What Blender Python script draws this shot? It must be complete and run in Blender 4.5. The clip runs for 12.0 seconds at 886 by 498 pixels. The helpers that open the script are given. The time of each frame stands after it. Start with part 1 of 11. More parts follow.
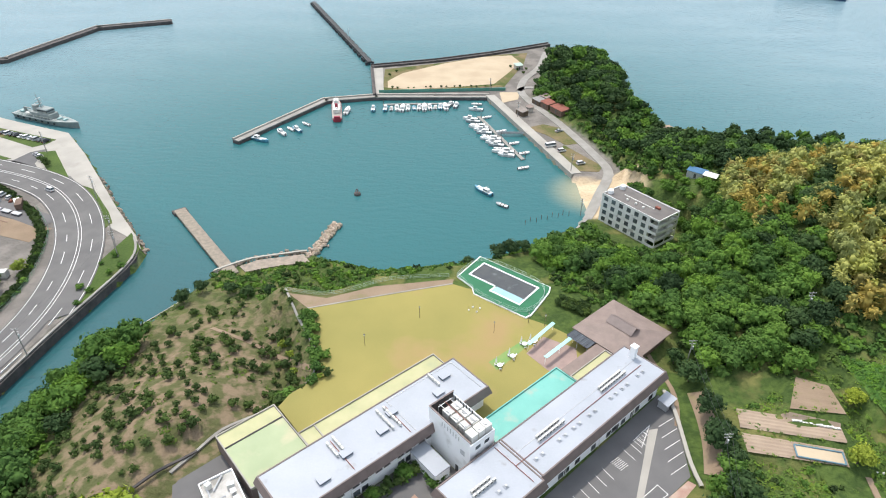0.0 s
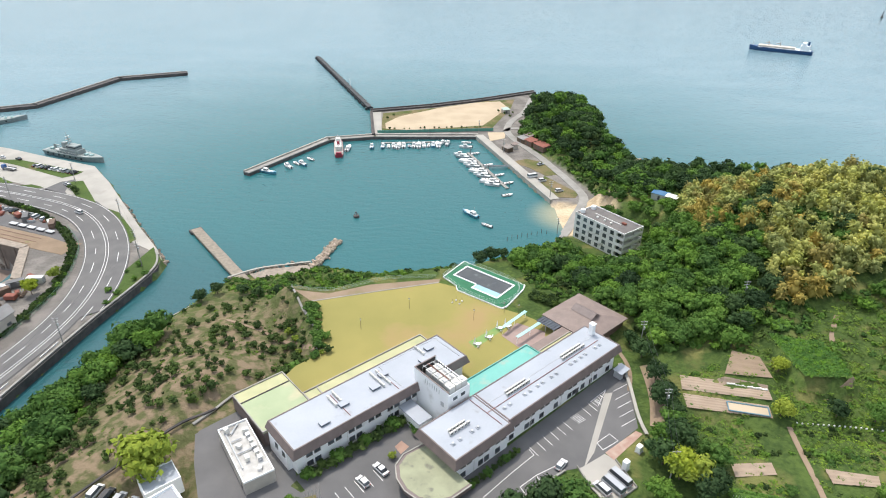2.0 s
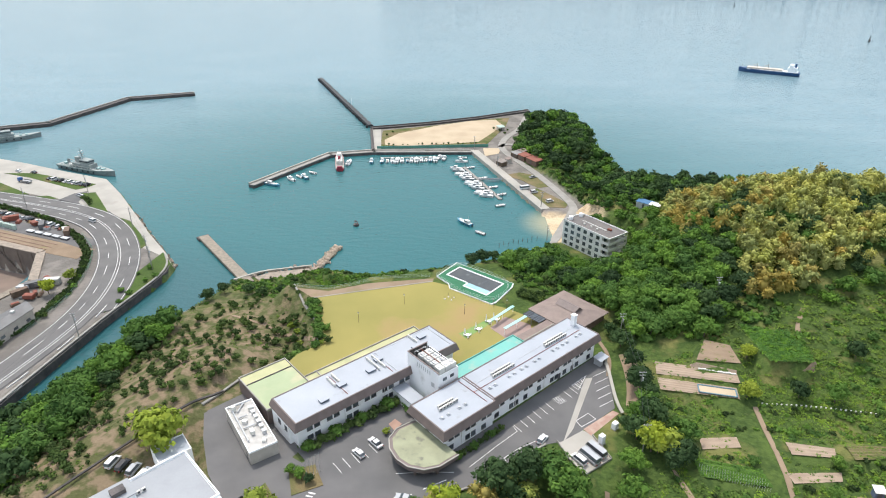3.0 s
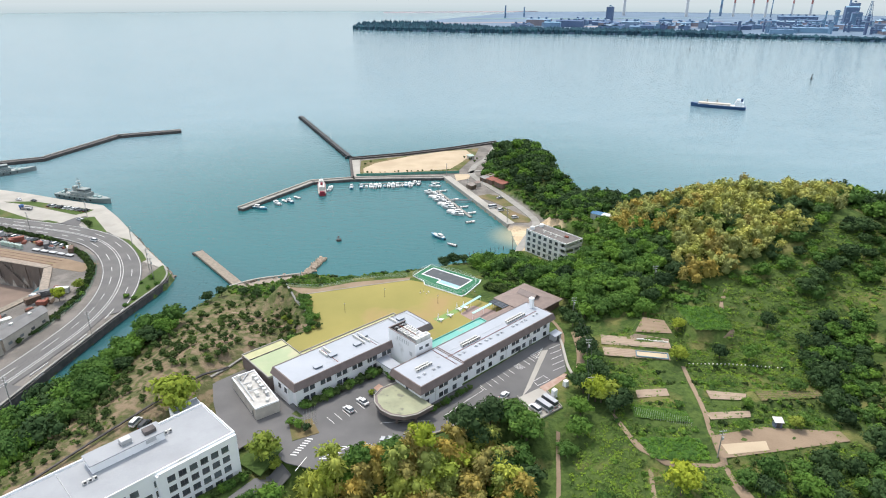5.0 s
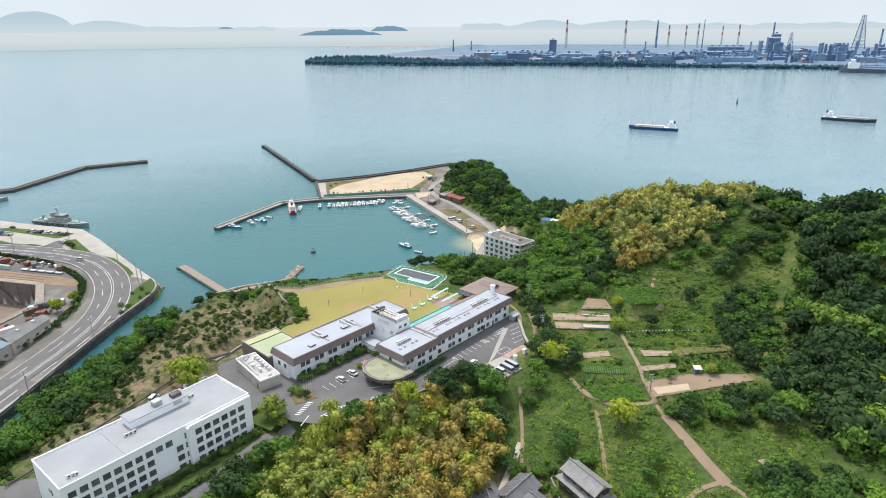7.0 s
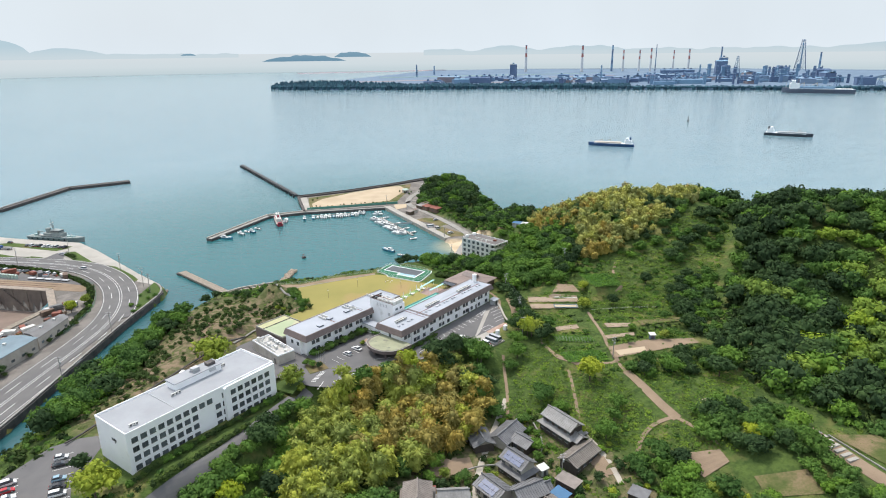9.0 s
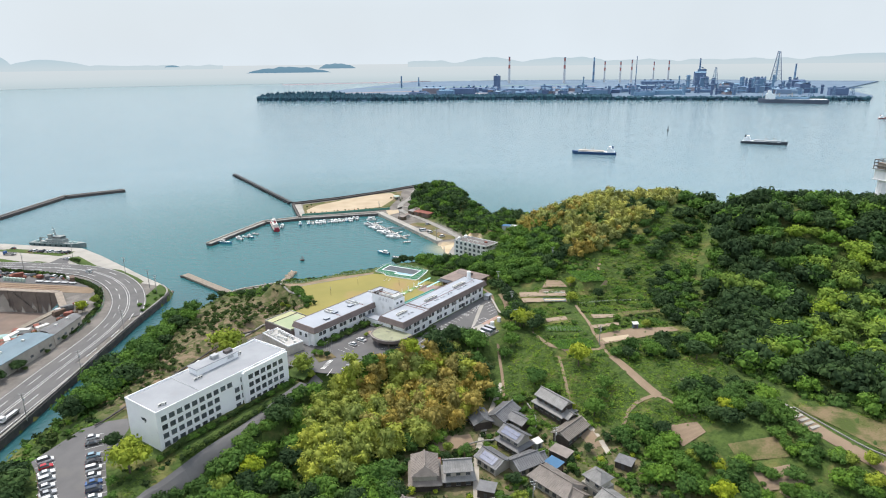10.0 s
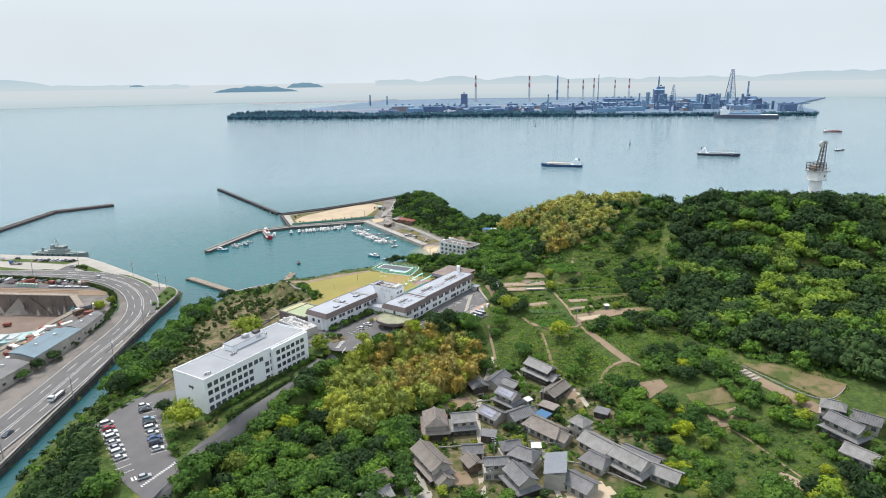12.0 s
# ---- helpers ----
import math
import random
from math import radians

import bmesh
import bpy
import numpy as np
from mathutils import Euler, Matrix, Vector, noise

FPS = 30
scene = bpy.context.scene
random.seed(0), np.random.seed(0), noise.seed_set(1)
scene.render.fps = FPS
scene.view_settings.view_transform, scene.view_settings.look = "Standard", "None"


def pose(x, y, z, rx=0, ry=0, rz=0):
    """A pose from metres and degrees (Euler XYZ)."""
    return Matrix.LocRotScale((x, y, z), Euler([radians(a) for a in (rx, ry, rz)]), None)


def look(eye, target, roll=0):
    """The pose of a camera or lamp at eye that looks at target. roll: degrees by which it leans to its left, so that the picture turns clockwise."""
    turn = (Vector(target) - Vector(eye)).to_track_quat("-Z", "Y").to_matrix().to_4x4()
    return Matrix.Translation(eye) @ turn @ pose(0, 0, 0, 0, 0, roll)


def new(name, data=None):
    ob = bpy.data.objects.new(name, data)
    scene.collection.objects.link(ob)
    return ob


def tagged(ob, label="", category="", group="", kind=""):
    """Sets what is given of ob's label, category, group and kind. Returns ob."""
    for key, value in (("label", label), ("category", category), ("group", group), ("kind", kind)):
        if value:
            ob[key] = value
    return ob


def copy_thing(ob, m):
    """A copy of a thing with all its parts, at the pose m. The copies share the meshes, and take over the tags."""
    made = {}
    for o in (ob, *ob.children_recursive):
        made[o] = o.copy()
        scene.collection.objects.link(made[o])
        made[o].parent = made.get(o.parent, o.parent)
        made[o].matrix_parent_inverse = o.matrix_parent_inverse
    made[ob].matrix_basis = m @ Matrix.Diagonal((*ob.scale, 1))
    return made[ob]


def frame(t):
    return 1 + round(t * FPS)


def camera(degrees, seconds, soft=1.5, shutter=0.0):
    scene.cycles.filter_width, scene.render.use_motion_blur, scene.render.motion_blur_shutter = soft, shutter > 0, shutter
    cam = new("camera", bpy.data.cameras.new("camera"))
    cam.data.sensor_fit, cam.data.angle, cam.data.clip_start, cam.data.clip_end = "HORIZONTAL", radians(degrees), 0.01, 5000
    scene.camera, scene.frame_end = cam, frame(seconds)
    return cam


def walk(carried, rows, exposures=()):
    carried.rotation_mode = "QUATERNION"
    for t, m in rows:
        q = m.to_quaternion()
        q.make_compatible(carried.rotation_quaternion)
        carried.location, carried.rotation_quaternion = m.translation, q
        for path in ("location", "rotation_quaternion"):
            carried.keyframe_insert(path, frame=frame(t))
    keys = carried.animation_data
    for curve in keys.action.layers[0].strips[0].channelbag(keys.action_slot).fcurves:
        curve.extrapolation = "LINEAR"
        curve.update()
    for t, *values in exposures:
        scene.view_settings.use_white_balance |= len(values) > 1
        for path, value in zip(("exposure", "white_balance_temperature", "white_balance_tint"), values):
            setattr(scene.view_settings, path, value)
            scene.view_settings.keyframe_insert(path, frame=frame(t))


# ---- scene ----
cam = camera(71.3, 12.0, soft=1.05)
PATH = [
    (0, (0.791, -0.113, 131.621), (0.836, 1.548, 130.509), 0.6),
    (0.5, (1.176, -8.325, 131.571), (1.224, -6.637, 130.499), 0.6),
    (1, (1.828, -16.547, 131.518), (1.879, -14.836, 130.485), 0.7),
    (1.5, (2.902, -24.407, 131.317), (2.952, -22.673, 130.321), 0.6),
    (2, (4.385, -32.418, 131.062), (4.432, -30.664, 130.102), 0.5),
    (2.5, (5.899, -40.445, 130.701), (5.943, -38.673, 129.776), 0.4),
    (3, (6.978, -48.814, 130.368), (7.021, -47.024, 129.475), 0.4),
    (5, (7.007, -83.91, 128.87), (7.125, -82.067, 128.1), 0.2),
    (5.5, (5.758, -92.918, 128.821), (5.91, -91.068, 128.075), -0.1),
    (6, (3.76, -102.021, 128.793), (3.948, -100.165, 128.072), -0.0),
    (6.5, (1.087, -111.053, 128.69), (1.315, -109.193, 127.993), -0.2),
    (7, (-1.897, -119.83, 128.509), (-1.634, -117.967, 127.832), -0.3),
    (8.8, (-15.356, -150.706, 127.293), (-14.988, -148.839, 126.678), -0.6),
    (9, (-17.034, -154.277, 127.273), (-16.658, -152.409, 126.666), -0.6),
    (9.5, (-21.595, -163.168, 127.32), (-21.193, -161.3, 126.729), -0.6),
    (10, (-26.518, -171.907, 127.307), (-26.091, -170.039, 126.732), -0.6),
    (10.5, (-31.675, -180.434, 127.207), (-31.221, -178.569, 126.647), -0.7),
    (11, (-37.073, -188.88, 127.128), (-36.594, -187.017, 126.581), -0.7),
    (11.5, (-42.504, -197.261, 127.04), (-41.999, -195.401, 126.507), -0.7),
    (12, (-47.917, -205.641, 126.917), (-47.387, -203.784, 126.395), -0.8),
]
walk(cam, [(t, look(eye, target, roll)) for t, eye, target, roll in PATH], [(0, -0.06), (3, -0.08), (6.5, -0.14), (9.5, -0.18), (12, -0.2)])

# ---- sky, sun ----
SUN_EL, SUN_AZ = 64.0, -28.0   # degrees; azimuth from +y towards +x
world = bpy.data.worlds.new("sky")
scene.world = world
world.use_nodes = True
_n, _l = world.node_tree.nodes, world.node_tree.links
_n.clear()
_out = _n.new("ShaderNodeOutputWorld")
_bg = _n.new("ShaderNodeBackground")
_sky = _n.new("ShaderNodeTexSky")
_sky.sky_type = "NISHITA"
_sky.sun_disc = False
_sky.sun_elevation = radians(SUN_EL)
_sky.sun_rotation = radians(SUN_AZ)
_sky.air_density, _sky.dust_density, _sky.ozone_density = 1.0, 4.0, 1.5
# milky haze towards the horizon, thin cloud higher up
_tc = _n.new("ShaderNodeTexCoord")
_sep = _n.new("ShaderNodeSeparateXYZ")
_ramp = _n.new("ShaderNodeValToRGB")
_ramp.color_ramp.elements[0].position, _ramp.color_ramp.elements[0].color = 0.0, (0.96, 0.96, 0.96, 1)
_ramp.color_ramp.elements[1].position, _ramp.color_ramp.elements[1].color = 0.55, (0.45, 0.45, 0.45, 1)
_cl = _n.new("ShaderNodeTexNoise")
_cl.inputs["Scale"].default_value = 2.2
_cl.inputs["Detail"].default_value = 5
_mul = _n.new("ShaderNodeMath")
_mul.operation = "MULTIPLY_ADD"
_mul.inputs[1].default_value = 0.35
_mul.inputs[2].default_value = -0.17
_add = _n.new("ShaderNodeMath")
_add.operation = "ADD"
_add.use_clamp = True
_mix = _n.new("ShaderNodeMix")
_mix.data_type = "RGBA"
_mix.inputs["B"].default_value = (7.0, 7.75, 8.4, 1)
_l.new(_tc.outputs["Generated"], _sep.inputs[0])
_l.new(_tc.outputs["Generated"], _cl.inputs["Vector"])
_l.new(_sep.outputs["Z"], _ramp.inputs[0])
_l.new(_cl.outputs["Fac"], _mul.inputs[0])
_l.new(_ramp.outputs[0], _add.inputs[0])
_l.new(_mul.outputs[0], _add.inputs[1])
_l.new(_add.outputs[0], _mix.inputs["Factor"])
_l.new(_sky.outputs[0], _mix.inputs["A"])
_l.new(_mix.outputs["Result"], _bg.inputs["Color"])
# brighter overhead than at the horizon, as under thin cloud
_dome = _n.new("ShaderNodeMapRange")
_dome.inputs[1].default_value, _dome.inputs[2].default_value = 0.08, 0.55
_dome.inputs[3].default_value, _dome.inputs[4].default_value = 0.127, 0.207
_l.new(_sep.outputs["Z"], _dome.inputs[0])
_l.new(_dome.outputs[0], _bg.inputs["Strength"])
_l.new(_bg.outputs[0], _out.inputs[0])
_sd = bpy.data.lights.new("sun", "SUN")
_sd.energy, _sd.angle, _sd.color = 3.05, radians(1.0), (1.0, 0.95, 0.87)
sun = new("sun", _sd)
_az, _el = radians(SUN_AZ), radians(SUN_EL)
_from = Vector((math.sin(_az) * math.cos(_el), math.cos(_az) * math.cos(_el), math.sin(_el)))
sun.matrix_world = look(_from * 100, (0, 0, 0))
scene.view_settings.exposure = 0.0

# ---- materials ----
def surf(name, c1, c2=None, scale=0.3, rough=0.7, metal=0.0, bump=0.0, bscale=6.0, fine=0.25, spec=0.5, vary=0.0, island=0.0, stain=None, stain_scale=0.05, stain_at=0.6):
    """Procedural surface: two tones at a broad and a fine scale, optional stains, relief and per-piece variation."""
    m = bpy.data.materials.new(name)
    m.use_nodes = True
    n, l = m.node_tree.nodes, m.node_tree.links
    b = n["Principled BSDF"]
    b.inputs["Roughness"].default_value = rough
    b.inputs["Metallic"].default_value = metal
    b.inputs["Specular IOR Level"].default_value = spec
    c2 = c2 or tuple(v * 0.72 for v in c1)
    g = n.new("ShaderNodeNewGeometry")
    broad, small = n.new("ShaderNodeTexNoise"), n.new("ShaderNodeTexNoise")
    broad.inputs["Scale"].default_value, broad.inputs["Detail"].default_value = scale, 4
    small.inputs["Scale"].default_value, small.inputs["Detail"].default_value = bscale, 3
    l.new(g.outputs["Position"], broad.inputs["Vector"])
    l.new(g.outputs["Position"], small.inputs["Vector"])
    ma = n.new("ShaderNodeMath")
    ma.operation = "MULTIPLY_ADD"
    ma.inputs[1].default_value = fine
    l.new(small.outputs["Fac"], ma.inputs[0])
    l.new(broad.outputs["Fac"], ma.inputs[2])
    r = n.new("ShaderNodeMapRange")
    r.inputs[1].default_value, r.inputs[2].default_value = 0.32 + fine / 2, 0.68 + fine / 2
    l.new(ma.outputs[0], r.inputs[0])
    mx = n.new("ShaderNodeMix")
    mx.data_type = "RGBA"
    mx.inputs["A"].default_value = (*c1, 1)
    mx.inputs["B"].default_value = (*c2, 1)
    l.new(r.outputs[0], mx.inputs["Factor"])
    col = mx.outputs["Result"]
    if stain:
        st = n.new("ShaderNodeTexNoise")
        st.inputs["Scale"].default_value, st.inputs["Detail"].default_value = stain_scale, 6
        l.new(g.outputs["Position"], st.inputs["Vector"])
        rs = n.new("ShaderNodeMapRange")
        rs.inputs[1].default_value, rs.inputs[2].default_value = stain_at, stain_at + 0.12
        l.new(st.outputs["Fac"], rs.inputs[0])
        ms = n.new("ShaderNodeMix")
        ms.data_type = "RGBA"
        ms.inputs["B"].default_value = (*stain, 1)
        l.new(rs.outputs[0], ms.inputs["Factor"])
        l.new(col, ms.inputs["A"])
        col = ms.outputs["Result"]
    for amount, kind in ((vary, "o"), (island, "i")):
        if not amount:
            continue
        hs = n.new("ShaderNodeHueSaturation")
        src = n.new("ShaderNodeObjectInfo").outputs["Random"] if kind == "o" else g.outputs["Random Per Island"]
        rv = n.new("ShaderNodeMapRange")
        rv.inputs[3].default_value, rv.inputs[4].default_value = 1 - amount, 1 + amount
        l.new(src, rv.inputs[0])
        l.new(rv.outputs[0], hs.inputs["Value"])
        rh = n.new("ShaderNodeMapRange")
        rh.inputs[3].default_value, rh.inputs[4].default_value = 0.5 + amount * 0.06, 0.5 - amount * 0.06
        l.new(src, rh.inputs[0])
        l.new(rh.outputs[0], hs.inputs["Hue"])
        l.new(col, hs.inputs["Color"])
        col = hs.outputs["Color"]
    l.new(col, b.inputs["Base Color"])
    if bump:
        bp = n.new("ShaderNodeBump")
        bp.inputs["Strength"].default_value = min(1.0, bump)
        bp.inputs["Distance"].default_value = 0.15 / max(bscale, 0.1) * 3
        l.new(small.outputs["Fac"], bp.inputs["Height"])
        l.new(bp.outputs[0], b.inputs["Normal"])
    return m


M = {}
M["grass"] = surf("meadow", (0.08, 0.124, 0.0296), (0.052, 0.088, 0.0216), 0.06, 0.9, bump=0.8, bscale=1.2, fine=0.5, spec=0.2, stain=(0.184, 0.144, 0.072), stain_scale=0.045, stain_at=0.56)
M["dryslope"] = surf("dry_slope", (0.23, 0.17, 0.102), (0.102, 0.119, 0.0382), 0.09, 0.95, bump=0.7, bscale=1.5, fine=0.5, spec=0.15, stain=(0.0765, 0.102, 0.0298), stain_scale=0.11, stain_at=0.53)
M["lawn"] = surf("lawn", (0.315, 0.272, 0.092), (0.262, 0.238, 0.08), 0.05, 0.9, bump=0.3, bscale=4, fine=0.35, spec=0.15, stain=(0.345, 0.25, 0.115), stain_scale=0.04, stain_at=0.53)
M["asphalt"] = surf("asphalt", (0.155, 0.15, 0.15), (0.12, 0.118, 0.119), 0.12, 0.85, bump=0.3, bscale=9, fine=0.3, spec=0.3, stain=(0.163, 0.155, 0.146), stain_scale=0.08)
M["road"] = surf("road_asphalt", (0.16, 0.155, 0.151), (0.126, 0.123, 0.122), 0.15, 0.85, bump=0.3, bscale=9, fine=0.3, spec=0.3)
M["concrete"] = surf("concrete", (0.323, 0.31, 0.285), (0.246, 0.234, 0.212), 0.2, 0.85, bump=0.3, bscale=5, stain=(0.238, 0.221, 0.196), stain_scale=0.12)
M["paleconcrete"] = surf("pale_concrete", (0.414, 0.387, 0.348), (0.334, 0.317, 0.282), 0.1, 0.85, bump=0.3, bscale=5, stain=(0.273, 0.255, 0.229), stain_scale=0.06)
M["darkstone"] = surf("dark_stone", (0.12, 0.105, 0.10), (0.06, 0.055, 0.055), 0.4, 0.85, bump=0.8, bscale=2.5, vary=0.25)
M["groyne"] = surf("pale_groyne_rock", (0.50, 0.40, 0.31), (0.36, 0.29, 0.225), 0.6, 0.9, bump=0.7, bscale=3, vary=0.3)
M["rubble"] = surf("rubble", (0.357, 0.297, 0.238), (0.23, 0.196, 0.162), 0.6, 0.9, bump=0.7, bscale=3, vary=0.3)
M["sand"] = surf("sand", (0.522, 0.427, 0.306), (0.441, 0.351, 0.248), 0.08, 0.95, bump=0.2, bscale=4, spec=0.15)
M["dirt"] = surf("dirt", (0.299, 0.224, 0.158), (0.238, 0.176, 0.123), 0.15, 0.95, bump=0.5, bscale=2.5, spec=0.15, stain=(0.229, 0.194, 0.106), stain_scale=0.2, stain_at=0.6)
M["soil"] = surf("tilled_soil", (0.385, 0.30, 0.225), (0.315, 0.24, 0.18), 0.3, 0.95, bump=0.5, bscale=3, spec=0.15)
M["white"] = surf("white_render", (0.92, 0.925, 0.93), (0.88, 0.885, 0.89), 0.25, 0.7, bump=0.1, bscale=3, stain=(0.68, 0.68, 0.66), stain_scale=0.2, stain_at=0.62)
M["roofgrey"] = surf("pale_grey_roof_sheet", (0.4, 0.426, 0.474), (0.348, 0.374, 0.418), 0.12, 0.6, bump=0.1, bscale=2, stain=(0.278, 0.283, 0.291), stain_scale=0.25, stain_at=0.64)
M["fascia"] = surf("brown_fascia", (0.20, 0.155, 0.145), (0.16, 0.125, 0.115), 0.5, 0.6, bump=0.1, bscale=3)
M["greenroof"] = surf("green_roof_paint", (0.378, 0.432, 0.261), (0.315, 0.378, 0.225), 0.15, 0.7, stain=(0.468, 0.441, 0.288), stain_scale=0.1, stain_at=0.55)
M["yellowroof"] = surf("yellow_green_roof_paint", (0.484, 0.466, 0.264), (0.405, 0.405, 0.22), 0.2, 0.7, stain=(0.352, 0.37, 0.22), stain_scale=0.2, stain_at=0.63)
M["turq"] = surf("turquoise_roof_paint", (0.176, 0.475, 0.414), (0.141, 0.414, 0.361), 0.2, 0.6, stain=(0.29, 0.414, 0.352), stain_scale=0.22, stain_at=0.6)
M["glass"] = surf("dark_window_glass", (0.06, 0.07, 0.08), (0.11, 0.125, 0.14), 0.4, 0.12, spec=0.8, vary=0.5)
M["frame"] = surf("dark_frame", (0.08, 0.08, 0.085), None, 1, 0.5)
M["metal"] = surf("galvanised_metal", (0.55, 0.56, 0.57), (0.42, 0.43, 0.44), 0.5, 0.45, metal=0.3, vary=0.1)
M["acwhite"] = surf("white_unit_casing", (0.74, 0.73, 0.69), (0.60, 0.59, 0.55), 0.6, 0.5)
M["rust"] = surf("rusty_red_steel", (0.28, 0.09, 0.06), (0.20, 0.07, 0.05), 0.6, 0.8)
M["paint"] = surf("white_road_paint", (0.78, 0.78, 0.76), (0.66, 0.66, 0.64), 0.6, 0.7)
M["tile"] = surf("grey_roof_tile", (0.16, 0.16, 0.165), (0.11, 0.11, 0.115), 0.5, 0.55, bump=0.5, bscale=3, vary=0.25)
M["brown"] = surf("brown_roof_tile", (0.25, 0.19, 0.165), (0.20, 0.15, 0.13), 0.4, 0.65, bump=0.3, bscale=3)
M["wood"] = surf("weathered_wood", (0.16, 0.11, 0.075), (0.10, 0.07, 0.05), 0.8, 0.8, vary=0.2)
M["plaster"] = surf("pale_plaster", (0.44, 0.41, 0.36), (0.34, 0.315, 0.275), 0.4, 0.8, vary=0.2)
M["trunk"] = surf("bark", (0.13, 0.10, 0.075), (0.08, 0.06, 0.045), 1.0, 0.9)


def leaf(name, c1, c2, plant=0.30, island=0.13):
    """Leaf surface: a matt face with some light let through; each plant has its own tone."""
    m = surf(name, c1, c2, 0.12, 0.8, fine=0.4, bscale=1.2, spec=0.06, vary=0.06, island=island)
    n, l = m.node_tree.nodes, m.node_tree.links
    b = n["Principled BSDF"]
    at = n.new("ShaderNodeAttribute")
    at.attribute_name = "plant"
    hs = n.new("ShaderNodeHueSaturation")
    for sock, lo, hi in (("Value", 1 - plant, 1 + plant), ("Hue", 0.512, 0.488), ("Saturation", 0.92, 1.08)):
        r = n.new("ShaderNodeMapRange")
        r.inputs[3].default_value, r.inputs[4].default_value = lo, hi
        l.new(at.outputs["Fac"], r.inputs[0])
        l.new(r.outputs[0], hs.inputs[sock])
    l.new(b.inputs["Base Color"].links[0].from_socket, hs.inputs["Color"])
    l.new(hs.outputs["Color"], b.inputs["Base Color"])
    t = n.new("ShaderNodeBsdfTranslucent")
    l.new(hs.outputs["Color"], t.inputs["Color"])
    mx = n.new("ShaderNodeMixShader")
    mx.inputs[0].default_value = 0.13
    l.new(b.outputs[0], mx.inputs[1])
    l.new(t.outputs[0], mx.inputs[2])
    l.new(mx.outputs[0], n["Material Output"].inputs["Surface"])
    return m


M["leaf_mid"] = leaf("green_leaves", (0.118, 0.216, 0.043), (0.066, 0.134, 0.03))
M["leaf_dark"] = leaf("dark_green_leaves", (0.056, 0.098, 0.037), (0.034, 0.064, 0.026))
M["leaf_lime"] = leaf("yellow_green_leaves", (0.29, 0.345, 0.05), (0.2, 0.265, 0.04))
M["leaf_bamboo"] = leaf("olive_bamboo_leaves", (0.352, 0.385, 0.086), (0.25, 0.305, 0.064), 0.2, 0.1)
M["leaf_rust"] = leaf("ochre_bamboo_leaves", (0.39, 0.315, 0.09), (0.28, 0.242, 0.07), 0.22, 0.1)
M["leaf_shrub"] = leaf("shrub_leaves", (0.056, 0.088, 0.028), (0.034, 0.058, 0.02))
M["leaf_knoll"] = leaf("planted_shrub_leaves", (0.08, 0.124, 0.036), (0.05, 0.082, 0.026))
M["leaf_hilllime"] = leaf("fresh_green_hill_leaves", (0.205, 0.295, 0.048), (0.135, 0.215, 0.04))
M["leaf_sward"] = leaf("fresh_grass", (0.158, 0.245, 0.046), (0.102, 0.168, 0.034), 0.26)
M["leaf_crop"] = leaf("crop_leaves", (0.11, 0.222, 0.04), (0.075, 0.16, 0.032), 0.2)
M["leaf_grass"] = leaf("long_grass", (0.124, 0.186, 0.042), (0.082, 0.13, 0.03))
M["annexroof"] = surf("grey_roof_coating", (0.334, 0.348, 0.37), (0.29, 0.304, 0.326), 0.15, 0.7, bump=0.1, bscale=2, stain=(0.29, 0.299, 0.317), stain_scale=0.2, stain_at=0.6)
M["porchroof"] = surf("olive_roof_coating", (0.324, 0.333, 0.216), (0.252, 0.261, 0.171), 0.3, 0.75, stain=(0.18, 0.18, 0.135), stain_scale=0.4, stain_at=0.58)
M["leaf_hillbamboo"] = leaf("pale_hill_bamboo_leaves", (0.4, 0.4, 0.13), (0.31, 0.34, 0.1), 0.2, 0.08)
M["crop"] = surf("green_crop", (0.0935, 0.17, 0.0365), (0.0638, 0.123, 0.0289), 0.5, 0.9, bump=0.8, bscale=3, fine=0.5, spec=0.1)

# ---- helpers for building ----
def link_mesh(name, me, material, parent=None, label=""):
    ob = new(name, me)
    if material is not None and not me.materials:
        me.materials.append(material)
    if parent is not None:
        ob.parent = parent
    if label:
        ob["label"] = label
    return ob


def part(name, bm, material, parent=None, label=""):
    """Links a bmesh as one mesh object under a thing or part."""
    me = bpy.data.meshes.new(name)
    bm.to_mesh(me)
    bm.free()
    return link_mesh(name, me, material, parent, label)


def raw(name, verts, faces, material, parent=None, label=""):
    me = bpy.data.meshes.new(name)
    me.from_pydata([tuple(map(float, v)) for v in verts], [], [tuple(map(int, f)) for f in faces])
    me.update()
    return link_mesh(name, me, material, parent, label)


def thing(name, m, label, category, group="", kind=""):
    ob = new(name)
    ob.empty_display_size = 0.5
    ob.matrix_basis = m
    return tagged(ob, label, category, group, kind)


def box(bm, x0, x1, y0, y1, z0, z1):
    vs = [bm.verts.new((x, y, z)) for z in (z0, z1) for x, y in ((x0, y0), (x1, y0), (x1, y1), (x0, y1))]
    for f in ((3, 2, 1, 0), (4, 5, 6, 7), (0, 1, 5, 4), (1, 2, 6, 5), (2, 3, 7, 6), (3, 0, 4, 7)):
        bm.faces.new([vs[i] for i in f])
    return vs


def boxes(*dims):
    bm = bmesh.new()
    for d in dims:
        box(bm, *d)
    return bm


def soft(bm, w, seg=1):
    bmesh.ops.bevel(bm, geom=bm.edges[:], offset=w, segments=seg, affect="EDGES", profile=0.5)
    return bm


